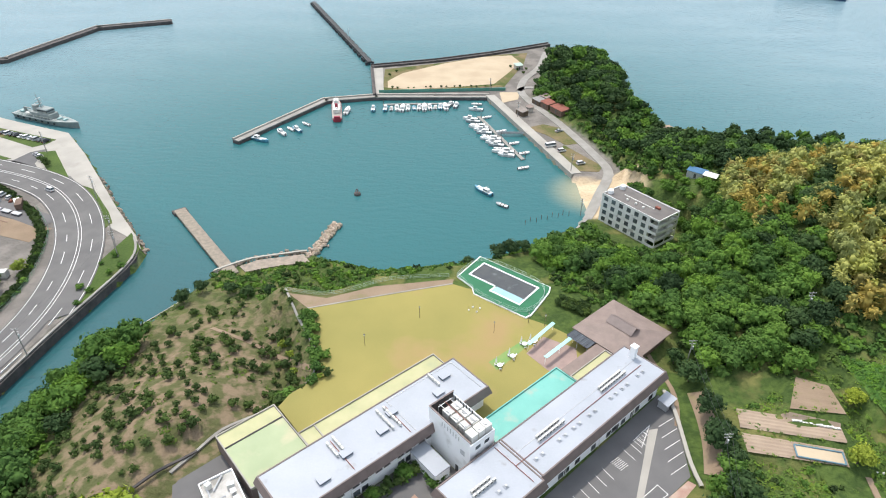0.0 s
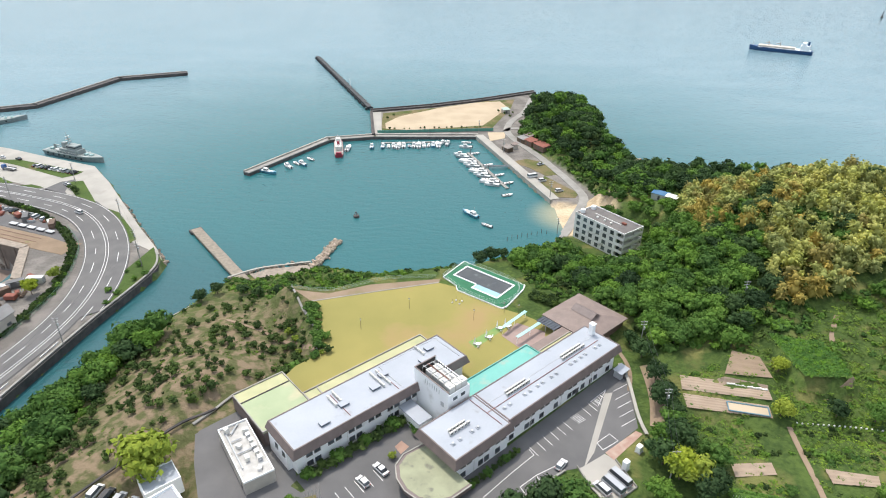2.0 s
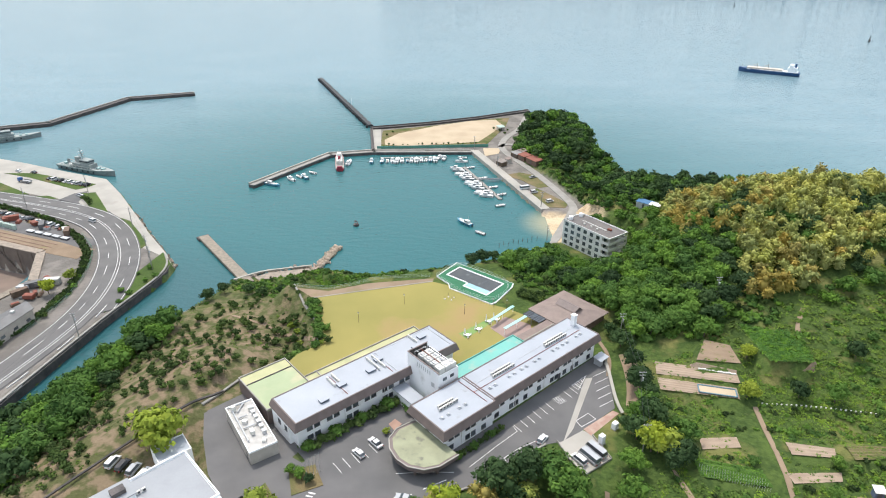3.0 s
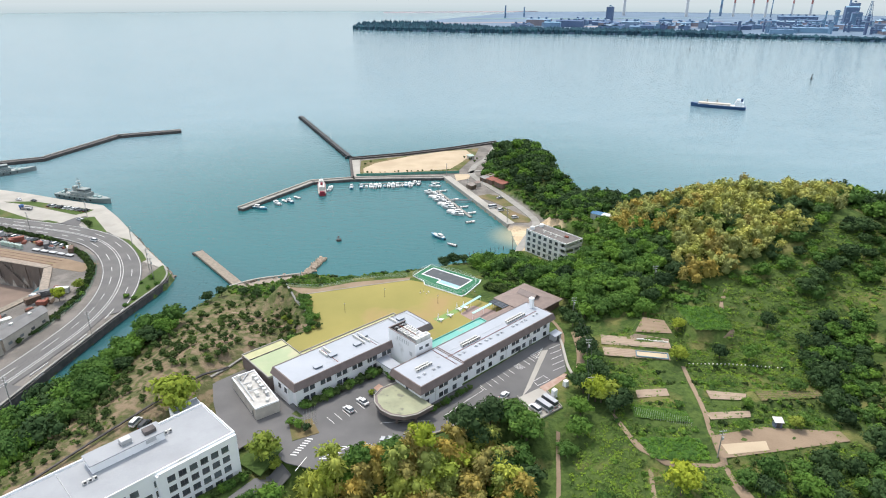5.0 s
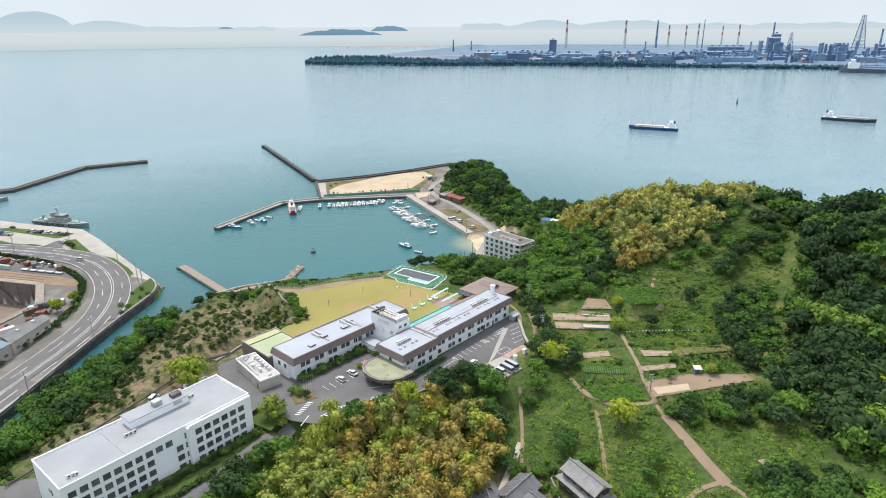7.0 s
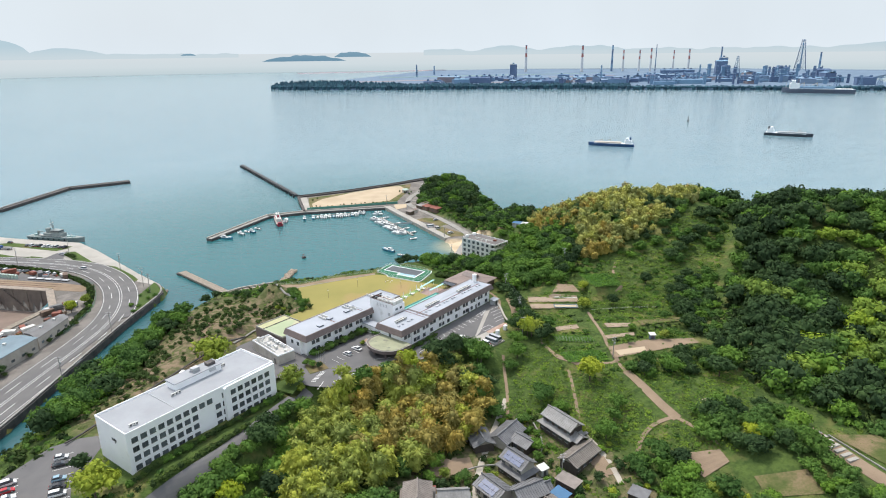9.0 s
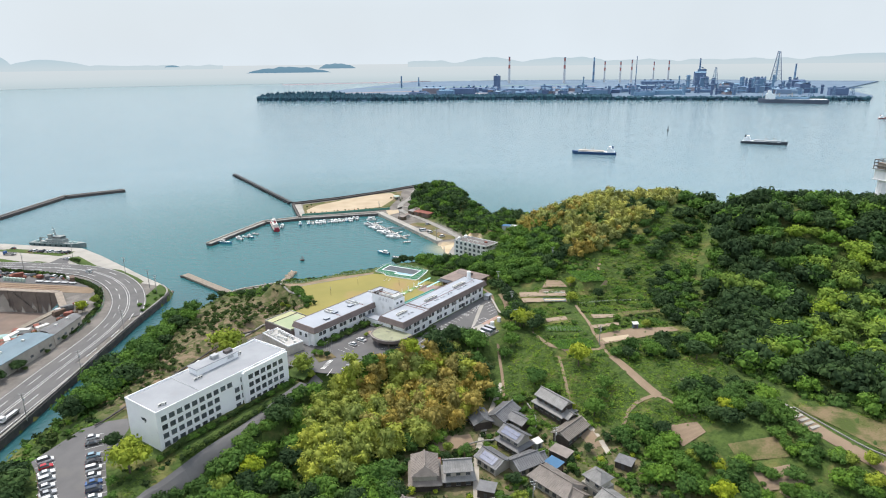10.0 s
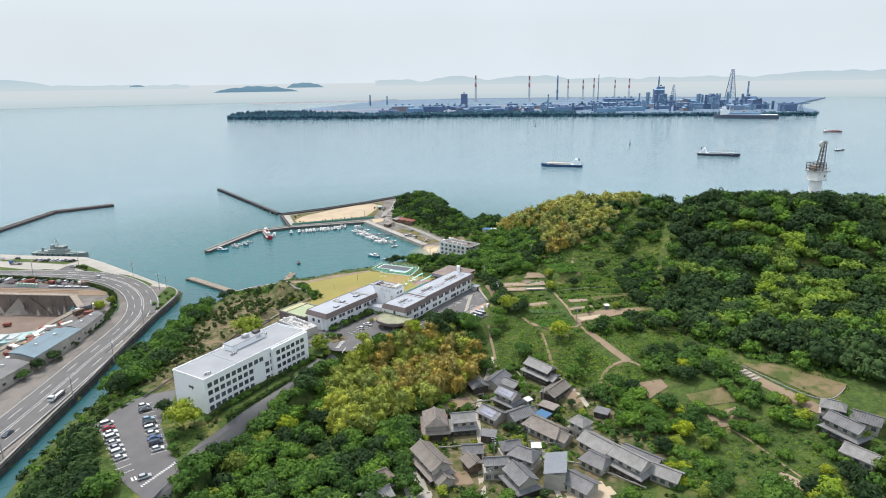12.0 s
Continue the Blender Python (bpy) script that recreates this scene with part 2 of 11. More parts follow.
def prism(bm, poly, z0, z1):
    """Upright prism over a plan polygon; z1 may be a function of the plan point."""
    area = sum(a[0] * b[1] - b[0] * a[1] for a, b in zip(poly, poly[1:] + poly[:1]))
    if area < 0:
        poly = poly[::-1]
    low = [bm.verts.new((x, y, z0)) for x, y in poly]
    top = [bm.verts.new((x, y, z1)) for x, y in poly]
    bm.faces.new(low[::-1])
    bm.faces.new(top)
    k = len(poly)
    for i in range(k):
        bm.faces.new((low[i], low[(i + 1) % k], top[(i + 1) % k], top[i]))
    return bm


def slab(name, poly, z0, z1, material, parent=None, label=""):
    return part(name, prism(bmesh.new(), list(poly), z0, z1), material, parent, label)


def tube(bm, p, q, r0, r1=None, seg=8):
    """Tapered round bar from p to q."""
    r1 = r0 if r1 is None else r1
    p, q = Vector(p), Vector(q)
    side = (q - p).to_track_quat("Z", "Y").to_matrix()
    rings = []
    for c, r in ((p, r0), (q, r1)):
        rings.append([bm.verts.new(c + side @ Vector((r * math.cos(a), r * math.sin(a), 0))) for a in (2 * math.pi * i / seg for i in range(seg))])
    for i in range(seg):
        bm.faces.new((rings[0][i], rings[0][(i + 1) % seg], rings[1][(i + 1) % seg], rings[1][i]))
    bm.faces.new(rings[0][::-1])
    bm.faces.new(rings[1])
    return bm


# ---- the lie of the land ----
def smooth(t):
    t = np.clip(t, 0, 1)
    return t * t * (3 - 2 * t)


def seg_dist(x, y, a, b):
    dx, dy = b[0] - a[0], b[1] - a[1]
    t = np.clip(((x - a[0]) * dx + (y - a[1]) * dy) / (dx * dx + dy * dy), 0, 1)
    return np.hypot(x - a[0] - t * dx, y - a[1] - t * dy)


def inside(x, y, poly):
    hit = np.zeros(np.shape(x), bool)
    for (ax, ay), (bx, by) in zip(poly, poly[1:] + poly[:1]):
        if ay != by:
            cross = (ay > y) != (by > y)
            hit ^= cross & (x < (bx - ax) * (y - ay) / (by - ay) + ax)
    return hit


def away(x, y, poly):
    """Distance to a polygon's rim: positive outside, negative inside."""
    d = np.full(np.shape(x), 1e9)
    for a, b in zip(poly, poly[1:] + poly[:1]):
        d = np.minimum(d, seg_dist(x, y, a, b))
    return np.where(inside(x, y, poly), -d, d)


COAST = [(-160, -700), (-152, -80), (-141, -30), (-136, 10), (-130, 40), (-119, 62), (-117, 80), (-111, 100), (-105, 120), (-91, 150), (-77, 178), (-66, 188), (-43, 193), (-34, 186), (-15, 179), (12, 182), (34, 192), (46, 203), (60, 210), (66, 222), (66, 240), (67, 254), (53, 301), (36, 358), (-31, 359), (-37, 412), (88, 465), (112, 446), (127, 402), (127, 362), (118, 326), (132, 306), (160, 300), (200, 288), (262, 252), (330, 215), (420, 170), (620, 110), (900, 60), (900, -700)]
YARD = [(-700, -700), (-172, -160), (-156, -60), (-147, -10), (-141, 19), (-136, 44), (-129, 75), (-122, 112), (-114, 152), (-110, 166), (-105, 185), (-106, 193), (-112, 203), (-127, 223), (-165, 277), (-184, 301), (-218, 316), (-247, 330), (-300, 352), (-700, 520)]
HOTEL_PAD = [(-52, 92), (-46, 68), (-30, 52), (-12, 44), (10, 48), (27, 61), (41, 67), (45, 57), (55, 64), (60, 80), (62, 104), (66, 120), (56, 116), (12, 88), (-34, 98)]
LAWN_PAD = [(-44, 151), (-30, 148), (-16, 154), (9, 158), (18, 170), (41, 152), (56, 143), (68, 126), (58, 117), (10, 88), (-36, 99), (-27, 114), (-35, 141)]
CARPARK_PAD = [(-113, 6), (-100, 30), (-86, 26), (-74, 4), (-80, -24), (-92, -36), (-104, -22)]
ANNEX_PAD = [(-90, 24), (-72, 2), (-48, 18), (-32, 40), (-46, 60)]
HARBOUR_PAD = [(36, 358), (67, 254), (80, 250), (90, 258), (80, 300), (66, 330), (60, 350), (74, 400), (88, 465), (-37, 412), (-31, 359)]
APT_PAD = [(66, 214), (80, 232), (100, 202), (86, 184)]
PLOTS = {  # terrace plots: outline and level
    "upper": ([(74.0, 100.0), (96.2, 94.6), (95.2, 89.6), (72.8, 94.6)], 18.2),
    "lower": ([(72.6, 93.4), (93.6, 88.2), (92.5, 83.6), (71.9, 88.0)], 17.5),
    "bare": ([(91.9, 108.1), (98.5, 105.0), (97.9, 96.0), (85.5, 98.0)], 20.2),
    "bedb": ([(97.1, 67.9), (108.4, 65.4), (107.0, 62.3), (96.6, 63.6)], 16.8),
    "bedg": ([(110.8, 65.4), (130.2, 64.3), (129.1, 61.0), (110.4, 60.6)], 17.8),
    "bed3": ([(92.8, 58.4), (106.1, 58.4), (104.8, 55.6), (92.9, 55.2)], 16.0),
    "yard": ([(89.1, 48.4), (105.5, 51.3), (126.5, 48.0), (126.8, 43.8), (100.4, 40.5), (89.1, 39.2)], 16.1),
    "stake": ([(72.3, 64.2), (87.3, 60.0), (87.7, 54.3), (71.7, 58.0)], 15.7),
    "brownl": ([(76.2, 70.4), (86.0, 70.6), (85.6, 67.0), (75.5, 66.5)], 16.0),
    "crop": ([(70.2, 50.2), (86.9, 49.0), (86.5, 40.2), (70.6, 42.2)], 14.7),
    "field": ([(103.8, 112.0), (117.8, 108.0), (117.4, 92.9), (104.6, 93.4)], 22.9),
}
SHORE_FLAT = [(-72, 183), (-65, 189), (-54, 192.5), (-43, 194.5), (-40, 188), (-43, 182), (-56, 181), (-66, 178)]
DOCK = [(-330, 265), (-169, 204), (-158, 178), (-195, 90), (-330, 120)]


def pad(h, x, y, poly, z, soft_edge):
    d = away(x, y, poly)
    return h + (z - h) * smooth(1 - d / soft_edge)


def height(x, y):
    """Ground height above the sea."""
    x, y = np.asarray(x, float), np.asarray(y, float)
    u = 0.6 * y + 0.9 * (x - 40)
    h = 3 + 12 * smooth((u - 5) / 65) * smooth((232 - y) / 65)
    h = h + 1.0 * smooth((y - 60) / 60) * smooth((x - 70) / 20)
    # wooded ridge: a western top and a crest running on to the tower
    west = seg_dist(x, y, (166, 176), (186, 164))
    crest = np.minimum(seg_dist(x, y, (235, 104), (262, 84)), np.minimum(seg_dist(x, y, (262, 84), (300, 66)), seg_dist(x, y, (300, 66), (440, 0))))
    h = h + np.maximum(28 * np.exp(-(west / 66) ** 2), 36 * np.exp(-(crest / 60) ** 2))
    # hollow in front of the flats
    h = h - 9 * np.exp(-((x - 69) ** 2 + (y - 184) ** 2) / 24 ** 2)
    # saddle and headland knolls
    h = h + 9 * np.exp(-((x - 118) ** 2 + (y - 250) ** 2) / 26 ** 2)
    h = h + 12 * np.exp(-seg_dist(x, y, (99, 395), (108, 320)) ** 2 / 22 ** 2)
    # planted knoll between canal and hotel
    h = h + 8 * np.exp(-(((x + 62) / 30) ** 2 + ((y - 118) / 45) ** 2)) * smooth((-30 - x) / 10)
    h = h + 9 * np.exp(-seg_dist(x, y, (-96, 40), (-60, 95)) ** 2 / 22 ** 2)
    # terraces of the gardens
    ter = smooth((x - 70) / 12) * smooth((150 - x) / 20) * smooth((y - 20) / 10) * smooth((125 - y) / 15)
    step = 1.6
    k = np.floor(h / step)
    f = h / step - k
    h = h + ter * ((k + smooth((f - 0.35) / 0.3)) * step - h) * 0.8
    for poly, z in PLOTS.values():
        h = pad(h, x, y, poly, z, 2.6)
    h = pad(h, x, y, LAWN_PAD, 16.0, 12)
    h = pad(h, x, y, HOTEL_PAD, 14.4, 9)
    h = pad(h, x, y, ANNEX_PAD, 13.6, 12)
    h = pad(h, x, y, CARPARK_PAD, 12.3, 10)
    h = pad(h, x, y, HARBOUR_PAD, 2.2, 8)
    h = pad(h, x, y, APT_PAD, 2.4, 14)
    h = pad(h, x, y, SHORE_FLAT, 1.0, 7)
    d = away(x, y, COAST)
    flat = away(x, y, HARBOUR_PAD) < 3
    beach = np.hypot(x - 74, y - 234) < 20
    shore = np.where(flat, 2.2, np.where(beach, -0.25 - d * 0.16, 0.3 - d * 0.85))
    main = np.where(d < 0, np.minimum(h, shore), np.maximum(-3, -0.5 - 0.6 * d * np.where(beach, 0.2, 1)))
    dy = away(x, y, YARD)
    left = np.where(dy < 0, 3.0, np.maximum(-3, -dy * 3))
    left = np.where(away(x, y, DOCK) < 0, -9.5, left)
    return np.where(dy < 0, left, main)


def ht(x, y):
    return float(height(x, y))


# ---- ground sheet, sea, roads ----
def ground_material():
    m = surf("ground_cover", (0.084, 0.126, 0.032), (0.042, 0.072, 0.02), 0.2, 0.95, bump=1.0, bscale=0.7, fine=0.9, spec=0.15, stain=(0.165, 0.165, 0.058), stain_scale=0.1, stain_at=0.54)
    n, l = m.node_tree.nodes, m.node_tree.links
    b = n["Principled BSDF"]
    green = b.inputs["Base Color"].links[0].from_socket
    at = n.new("ShaderNodeAttribute")
    at.attribute_name = "cover"
    sep = n.new("ShaderNodeSeparateColor")
    l.new(at.outputs["Color"], sep.inputs[0])
    g = n.new("ShaderNodeNewGeometry")
    prev = green
    for ch, tone, other, scale in (("Red", (0.225, 0.17, 0.112), (0.098, 0.104, 0.044), 0.3), ("Green", (0.60, 0.48, 0.33), (0.50, 0.39, 0.26), 0.1), ("Blue", (0.23, 0.21, 0.19), (0.165, 0.152, 0.138), 0.12)):
        nz = n.new("ShaderNodeTexNoise")
        nz.inputs["Scale"].default_value, nz.inputs["Detail"].default_value = scale, 7
        l.new(g.outputs["Position"], nz.inputs["Vector"])
        r = n.new("ShaderNodeMapRange")
        r.inputs[1].default_value, r.inputs[2].default_value = 0.42, 0.56
        l.new(nz.outputs["Fac"], r.inputs[0])
        t = n.new("ShaderNodeMix")
        t.data_type = "RGBA"
        t.inputs["A"].default_value, t.inputs["B"].default_value = (*tone, 1), (*other, 1)
        l.new(r.outputs[0], t.inputs["Factor"])
        mx = n.new("ShaderNodeMix")
        mx.data_type = "RGBA"
        l.new(sep.outputs[ch], mx.inputs["Factor"])
        l.new(prev, mx.inputs["A"])
        l.new(t.outputs["Result"], mx.inputs["B"])
        prev = mx.outputs["Result"]
    l.new(prev, b.inputs["Base Color"])
    return m


def ground_sheet():
    """One sheet of land: fine cells where the camera comes near, coarse beyond."""
    xs = np.concatenate([np.arange(-700, -200, 12.5), np.arange(-200, 170, 2.0), np.arange(170, 330, 4.0), np.arange(330, 901, 15.0)])
    ys = np.concatenate([np.arange(-700, -120, 15.0), np.arange(-120, 250, 2.0), np.arange(250, 531, 3.5)])
    gx, gy = np.meshgrid(xs, ys)
    z = height(gx, gy)
    rough = np.random.default_rng(3).normal(0, 0.12, z.shape)
    free = (z > 2.6) & (away(gx, gy, HOTEL_PAD) > 4) & (away(gx, gy, LAWN_PAD) > 3) & (away(gx, gy, CARPARK_PAD) > 3) & (away(gx, gy, YARD) > 2) & (away(gx, gy, HARBOUR_PAD) > 3)
    z = z + rough * free
    nx, ny = len(xs), len(ys)
    verts = np.stack([gx.ravel(), gy.ravel(), z.ravel()], 1)
    i = (np.arange(ny - 1)[:, None] * nx + np.arange(nx - 1)[None, :]).ravel()
    faces = np.stack([i, i + 1, i + 1 + nx, i + nx], 1)
    me = bpy.data.meshes.new("ground")
    me.vertices.add(len(verts))
    me.vertices.foreach_set("co", verts.ravel())
    me.loops.add(faces.size)
    me.loops.foreach_set("vertex_index", faces.ravel())
    me.polygons.add(len(faces))
    me.polygons.foreach_set("loop_start", np.arange(len(faces)) * 4)
    me.update(calc_edges=True)
    # what covers the ground: planted dry slope, beach sand, hard standing
    x, y = gx.ravel(), gy.ravel()
    dry = smooth(1 - np.sqrt(((x + 62) / 34) ** 2 + ((y - 108) / 52) ** 2) * 0.8 + 0.3) * (away(x, y, YARD) > 0)
    dry = np.maximum(dry, smooth((34 - np.hypot(x + 80, y - 60)) / 12))
    vil = smooth(1 - away(x, y, [(0, 4), (26, 26), (52, 22), (68, -6), (78, -52), (0, -62), (-12, -40)]) / 6)
    dry = np.maximum(dry, vil * 0.7)
    sandy = smooth((26 - np.hypot(x - 72, y - 240)) / 6)
    hard = smooth(-away(x, y, YARD) / 2)
    hard = np.maximum(hard, smooth(1 - away(x, y, HARBOUR_PAD) / 3))
    col = np.stack([dry, sandy, hard, np.ones_like(x)], 1)
    at = me.attributes.new("cover", "FLOAT_COLOR", "POINT")
    at.data.foreach_set("color", col.ravel())
    me.polygons.foreach_set("use_smooth", np.ones(len(faces), bool))
    return tagged(link_mesh("ground", me, ground_material()), "grassy and bare hilly ground with terraces above the sea", "ground", kind="structure")


ground_sheet()


def sea_material():
    m = bpy.data.materials.new("sea_water")
    m.use_nodes = True
    n, l = m.node_tree.nodes, m.node_tree.links
    b = n["Principled BSDF"]
    b.inputs["Roughness"].default_value = 0.12
    b.inputs["IOR"].default_value = 1.33
    g = n.new("ShaderNodeNewGeometry")

    def noise_at(scale, detail, stretch=None):
        nz = n.new("ShaderNodeTexNoise")
        nz.inputs["Scale"].default_value, nz.inputs["Detail"].default_value = scale, detail
        src = g.outputs["Position"]
        if stretch:
            mp = n.new("ShaderNodeMapping")
            mp.inputs["Scale"].default_value = stretch
            mp.inputs["Rotation"].default_value = (0, 0, 0.35)
            l.new(src, mp.inputs["Vector"])
            src = mp.outputs[0]
        l.new(src, nz.inputs["Vector"])
        return nz.outputs["Fac"]

    def near(px, py, r0, r1):
        d = n.new("ShaderNodeVectorMath")
        d.operation = "DISTANCE"
        d.inputs[1].default_value = (px, py, 0)
        l.new(g.outputs["Position"], d.inputs[0])
        r = n.new("ShaderNodeMapRange")
        r.interpolation_type = "SMOOTHSTEP"
        r.inputs[1].default_value, r.inputs[2].default_value, r.inputs[3].default_value, r.inputs[4].default_value = r0, r1, 1, 0
        l.new(d.outputs["Value"], r.inputs[0])
        return r.outputs[0]

    def blend(fac, a, colour):
        mx = n.new("ShaderNodeMix")
        mx.data_type = "RGBA"
        l.new(fac, mx.inputs["Factor"])
        if isinstance(a, tuple):
            mx.inputs["A"].default_value = (*a, 1)
        else:
            l.new(a, mx.inputs["A"])
        mx.inputs["B"].default_value = (*colour, 1)
        return mx.outputs["Result"]

    patch = n.new("ShaderNodeMapRange")
    patch.inputs[1].default_value, patch.inputs[2].default_value = 0.4, 0.65
    l.new(noise_at(0.012, 4, (1, 2.5, 1)), patch.inputs[0])
    col = blend(patch.outputs[0], (0.155, 0.262, 0.306), (0.185, 0.29, 0.33))
    col = blend(near(-15, 235, 80, 460), col, (0.027, 0.13, 0.14))
    col = blend(near(-135, 50, 120, 190), col, (0.03, 0.105, 0.118))
    col = blend(near(75, 241, 6, 25), col, (0.30, 0.30, 0.20))
    l.new(col, b.inputs["Base Color"])
    add = n.new("ShaderNodeMath")
    add.operation = "MULTIPLY_ADD"
    add.inputs[1].default_value = 0.4
    l.new(noise_at(0.7, 4), add.inputs[0])
    l.new(noise_at(0.16, 4, (1, 2.2, 1)), add.inputs[2])
    bp = n.new("ShaderNodeBump")
    bp.inputs["Strength"].default_value = 0.42
    bp.inputs["Distance"].default_value = 1.0
    l.new(add.outputs[0], bp.inputs["Height"])
    l.new(bp.outputs[0], b.inputs["Normal"])
    return m


def sea():
    """Flat sheet to the horizon, open where the dry dock lies below it."""
    far, x0, x1, y0, y1 = 9000, -345, -166, 84, 262
    verts = [(x, y, 0) for y in (-far, y0, y1, far) for x in (-far, x0, x1, far)]
    faces = [(r * 4 + c, r * 4 + c + 1, r * 4 + c + 5, r * 4 + c + 4) for r in range(3) for c in range(3) if (r, c) != (1, 1)]
    tagged(raw("water", verts, faces, sea_material()), "calm teal sea water with fine ripples", "sea", kind="structure")


sea()


def ribbon(name, line, width, lift, material, label="", category="", parent=None, kind="structure", fixed=None, step=3.0):
    """A strip of even width that lies on the ground along a plan line."""
    pts = []
    for a, b in zip(line, line[1:]):
        k = max(1, int(math.hypot(b[0] - a[0], b[1] - a[1]) / step))
        pts += [(a[0] + (b[0] - a[0]) * i / k, a[1] + (b[1] - a[1]) * i / k) for i in range(k)]
    pts.append(line[-1])
    for _ in range(3):
        pts = [pts[0]] + [((p[0] + 2 * q[0] + r[0]) / 4, (p[1] + 2 * q[1] + r[1]) / 4) for p, q, r in zip(pts, pts[1:], pts[2:])] + [pts[-1]]
    cols, k = (-1, -0.33, 0.33, 1), len(pts)
    verts, faces = [], []
    for i, p in enumerate(pts):
        a, b = pts[max(0, i - 1)], pts[min(k - 1, i + 1)]
        d = math.hypot(b[0] - a[0], b[1] - a[1]) or 1
        nx, ny = -(b[1] - a[1]) / d, (b[0] - a[0]) / d
        for c in cols:
            q = (p[0] + nx * c * width / 2, p[1] + ny * c * width / 2)
            verts.append((*q, 0))
        verts += [(verts[-4][0], verts[-4][1], -0.4), (verts[-1][0], verts[-1][1], -0.4)]
    v = np.array(verts)
    v[:, 2] += lift + (fixed if fixed is not None else height(v[:, 0], v[:, 1]))
    verts = v
    for i in range(k - 1):
        o, q = i * 6, i * 6 + 6
        for c in range(3):
            faces.append((o + c + 1, o + c, q + c, q + c + 1))
        faces += [(o, o + 4, q + 4, q), (o + 5, o + 3, q + 3, q + 5)]
    ob = raw(name, verts, faces, material, parent)
    if parent is None:
        tagged(ob, label, category, kind=kind)
    return ob


def offset_line(line, d):
    out = []
    for i, p in enumerate(line):
        a, b = line[max(0, i - 1)], line[min(len(line) - 1, i + 1)]
        s = math.hypot(b[0] - a[0], b[1] - a[1])
        out.append((p[0] - (b[1] - a[1]) / s * d, p[1] + (b[0] - a[0]) / s * d))
    return out


def fine(line, step):
    """Points at even steps along a smoothed line."""
    pts = []
    for a, b in zip(line, line[1:]):
        k = max(1, int(math.hypot(b[0] - a[0], b[1] - a[1]) / 1.0))
        pts += [(a[0] + (b[0] - a[0]) * i / k, a[1] + (b[1] - a[1]) * i / k) for i in range(k)]
    pts.append(line[-1])
    for _ in range(40):
        pts = [pts[0]] + [((p[0] + 2 * q[0] + r[0]) / 4, (p[1] + 2 * q[1] + r[1]) / 4) for p, q, r in zip(pts, pts[1:], pts[2:])] + [pts[-1]]
    out, run = [pts[0]], 0
    for a, b in zip(pts, pts[1:]):
        run += math.hypot(b[0] - a[0], b[1] - a[1])
        if run >= step:
            out.append(b)
            run = 0
    return out


ROAD = [(-222, -160), (-186, -60), (-167, -10), (-158, 12), (-150, 36), (-141, 70), (-134.5, 97), (-129.2, 116), (-124.8, 134), (-122.4, 149), (-122.4, 162), (-124.2, 176), (-128.4, 192), (-134.6, 207), (-145, 224), (-159, 239.5), (-178, 251), (-206, 262), (-260, 279), (-400, 325)]


def main_road():
    line = fine(ROAD, 4)
    road = ribbon("road", line, 17.6, 0.35, M["road"], "grey four-lane asphalt road curving along the quay", "road")
    for off in (-8.2, -0.55, 0.55, 8.2):
        ribbon("edge_line", offset_line(line, off), 0.18, 0.42, M["paint"], parent=road)
    for off in (-4.4, 4.4):
        pts = fine(offset_line(line, off), 1.2)
        i = 0
        while i + 6 < len(pts):
            ribbon("lane_dash", pts[i:i + 5], 0.22, 0.42, M["paint"], parent=road, step=6)
            i += 10
    # concrete edge wall along the canal
    wall = [(-157, -60), (-148, -10), (-141.6, 19), (-136.6, 44), (-129.6, 75), (-122.6, 112), (-114.6, 151), (-110.6, 166), (-105.8, 185), (-106.6, 192.5), (-112.6, 202)]
    ribbon("canal_wall", fine(wall, 3), 0.8, 0.9, M["concrete"], "weathered concrete edge wall along the canal", "wall", fixed=3.0)
    face = bmesh.new()
    pts = fine(wall, 6)
    for a, b in zip(pts, pts[1:]):
        d = math.hypot(b[0] - a[0], b[1] - a[1])
        nx, ny = (b[1] - a[1]) / d, -(b[0] - a[0]) / d
        prism(face, [(a[0] + nx * 0.9, a[1] + ny * 0.9), (b[0] + nx * 0.9, b[1] + ny * 0.9), (b[0] - nx * 0.2, b[1] - ny * 0.2), (a[0] - nx * 0.2, a[1] - ny * 0.2)], -3, 3.2)
    tagged(part("quay_wall", face, M["darkstone"]), "dark stained stone face of the canal wall", "wall", kind="structure")
    return line


ROAD_LINE = main_road()


# ---- the hotel ----
def at_angle(x, y, z, deg):
    return pose(x, y, z, 0, 0, deg)


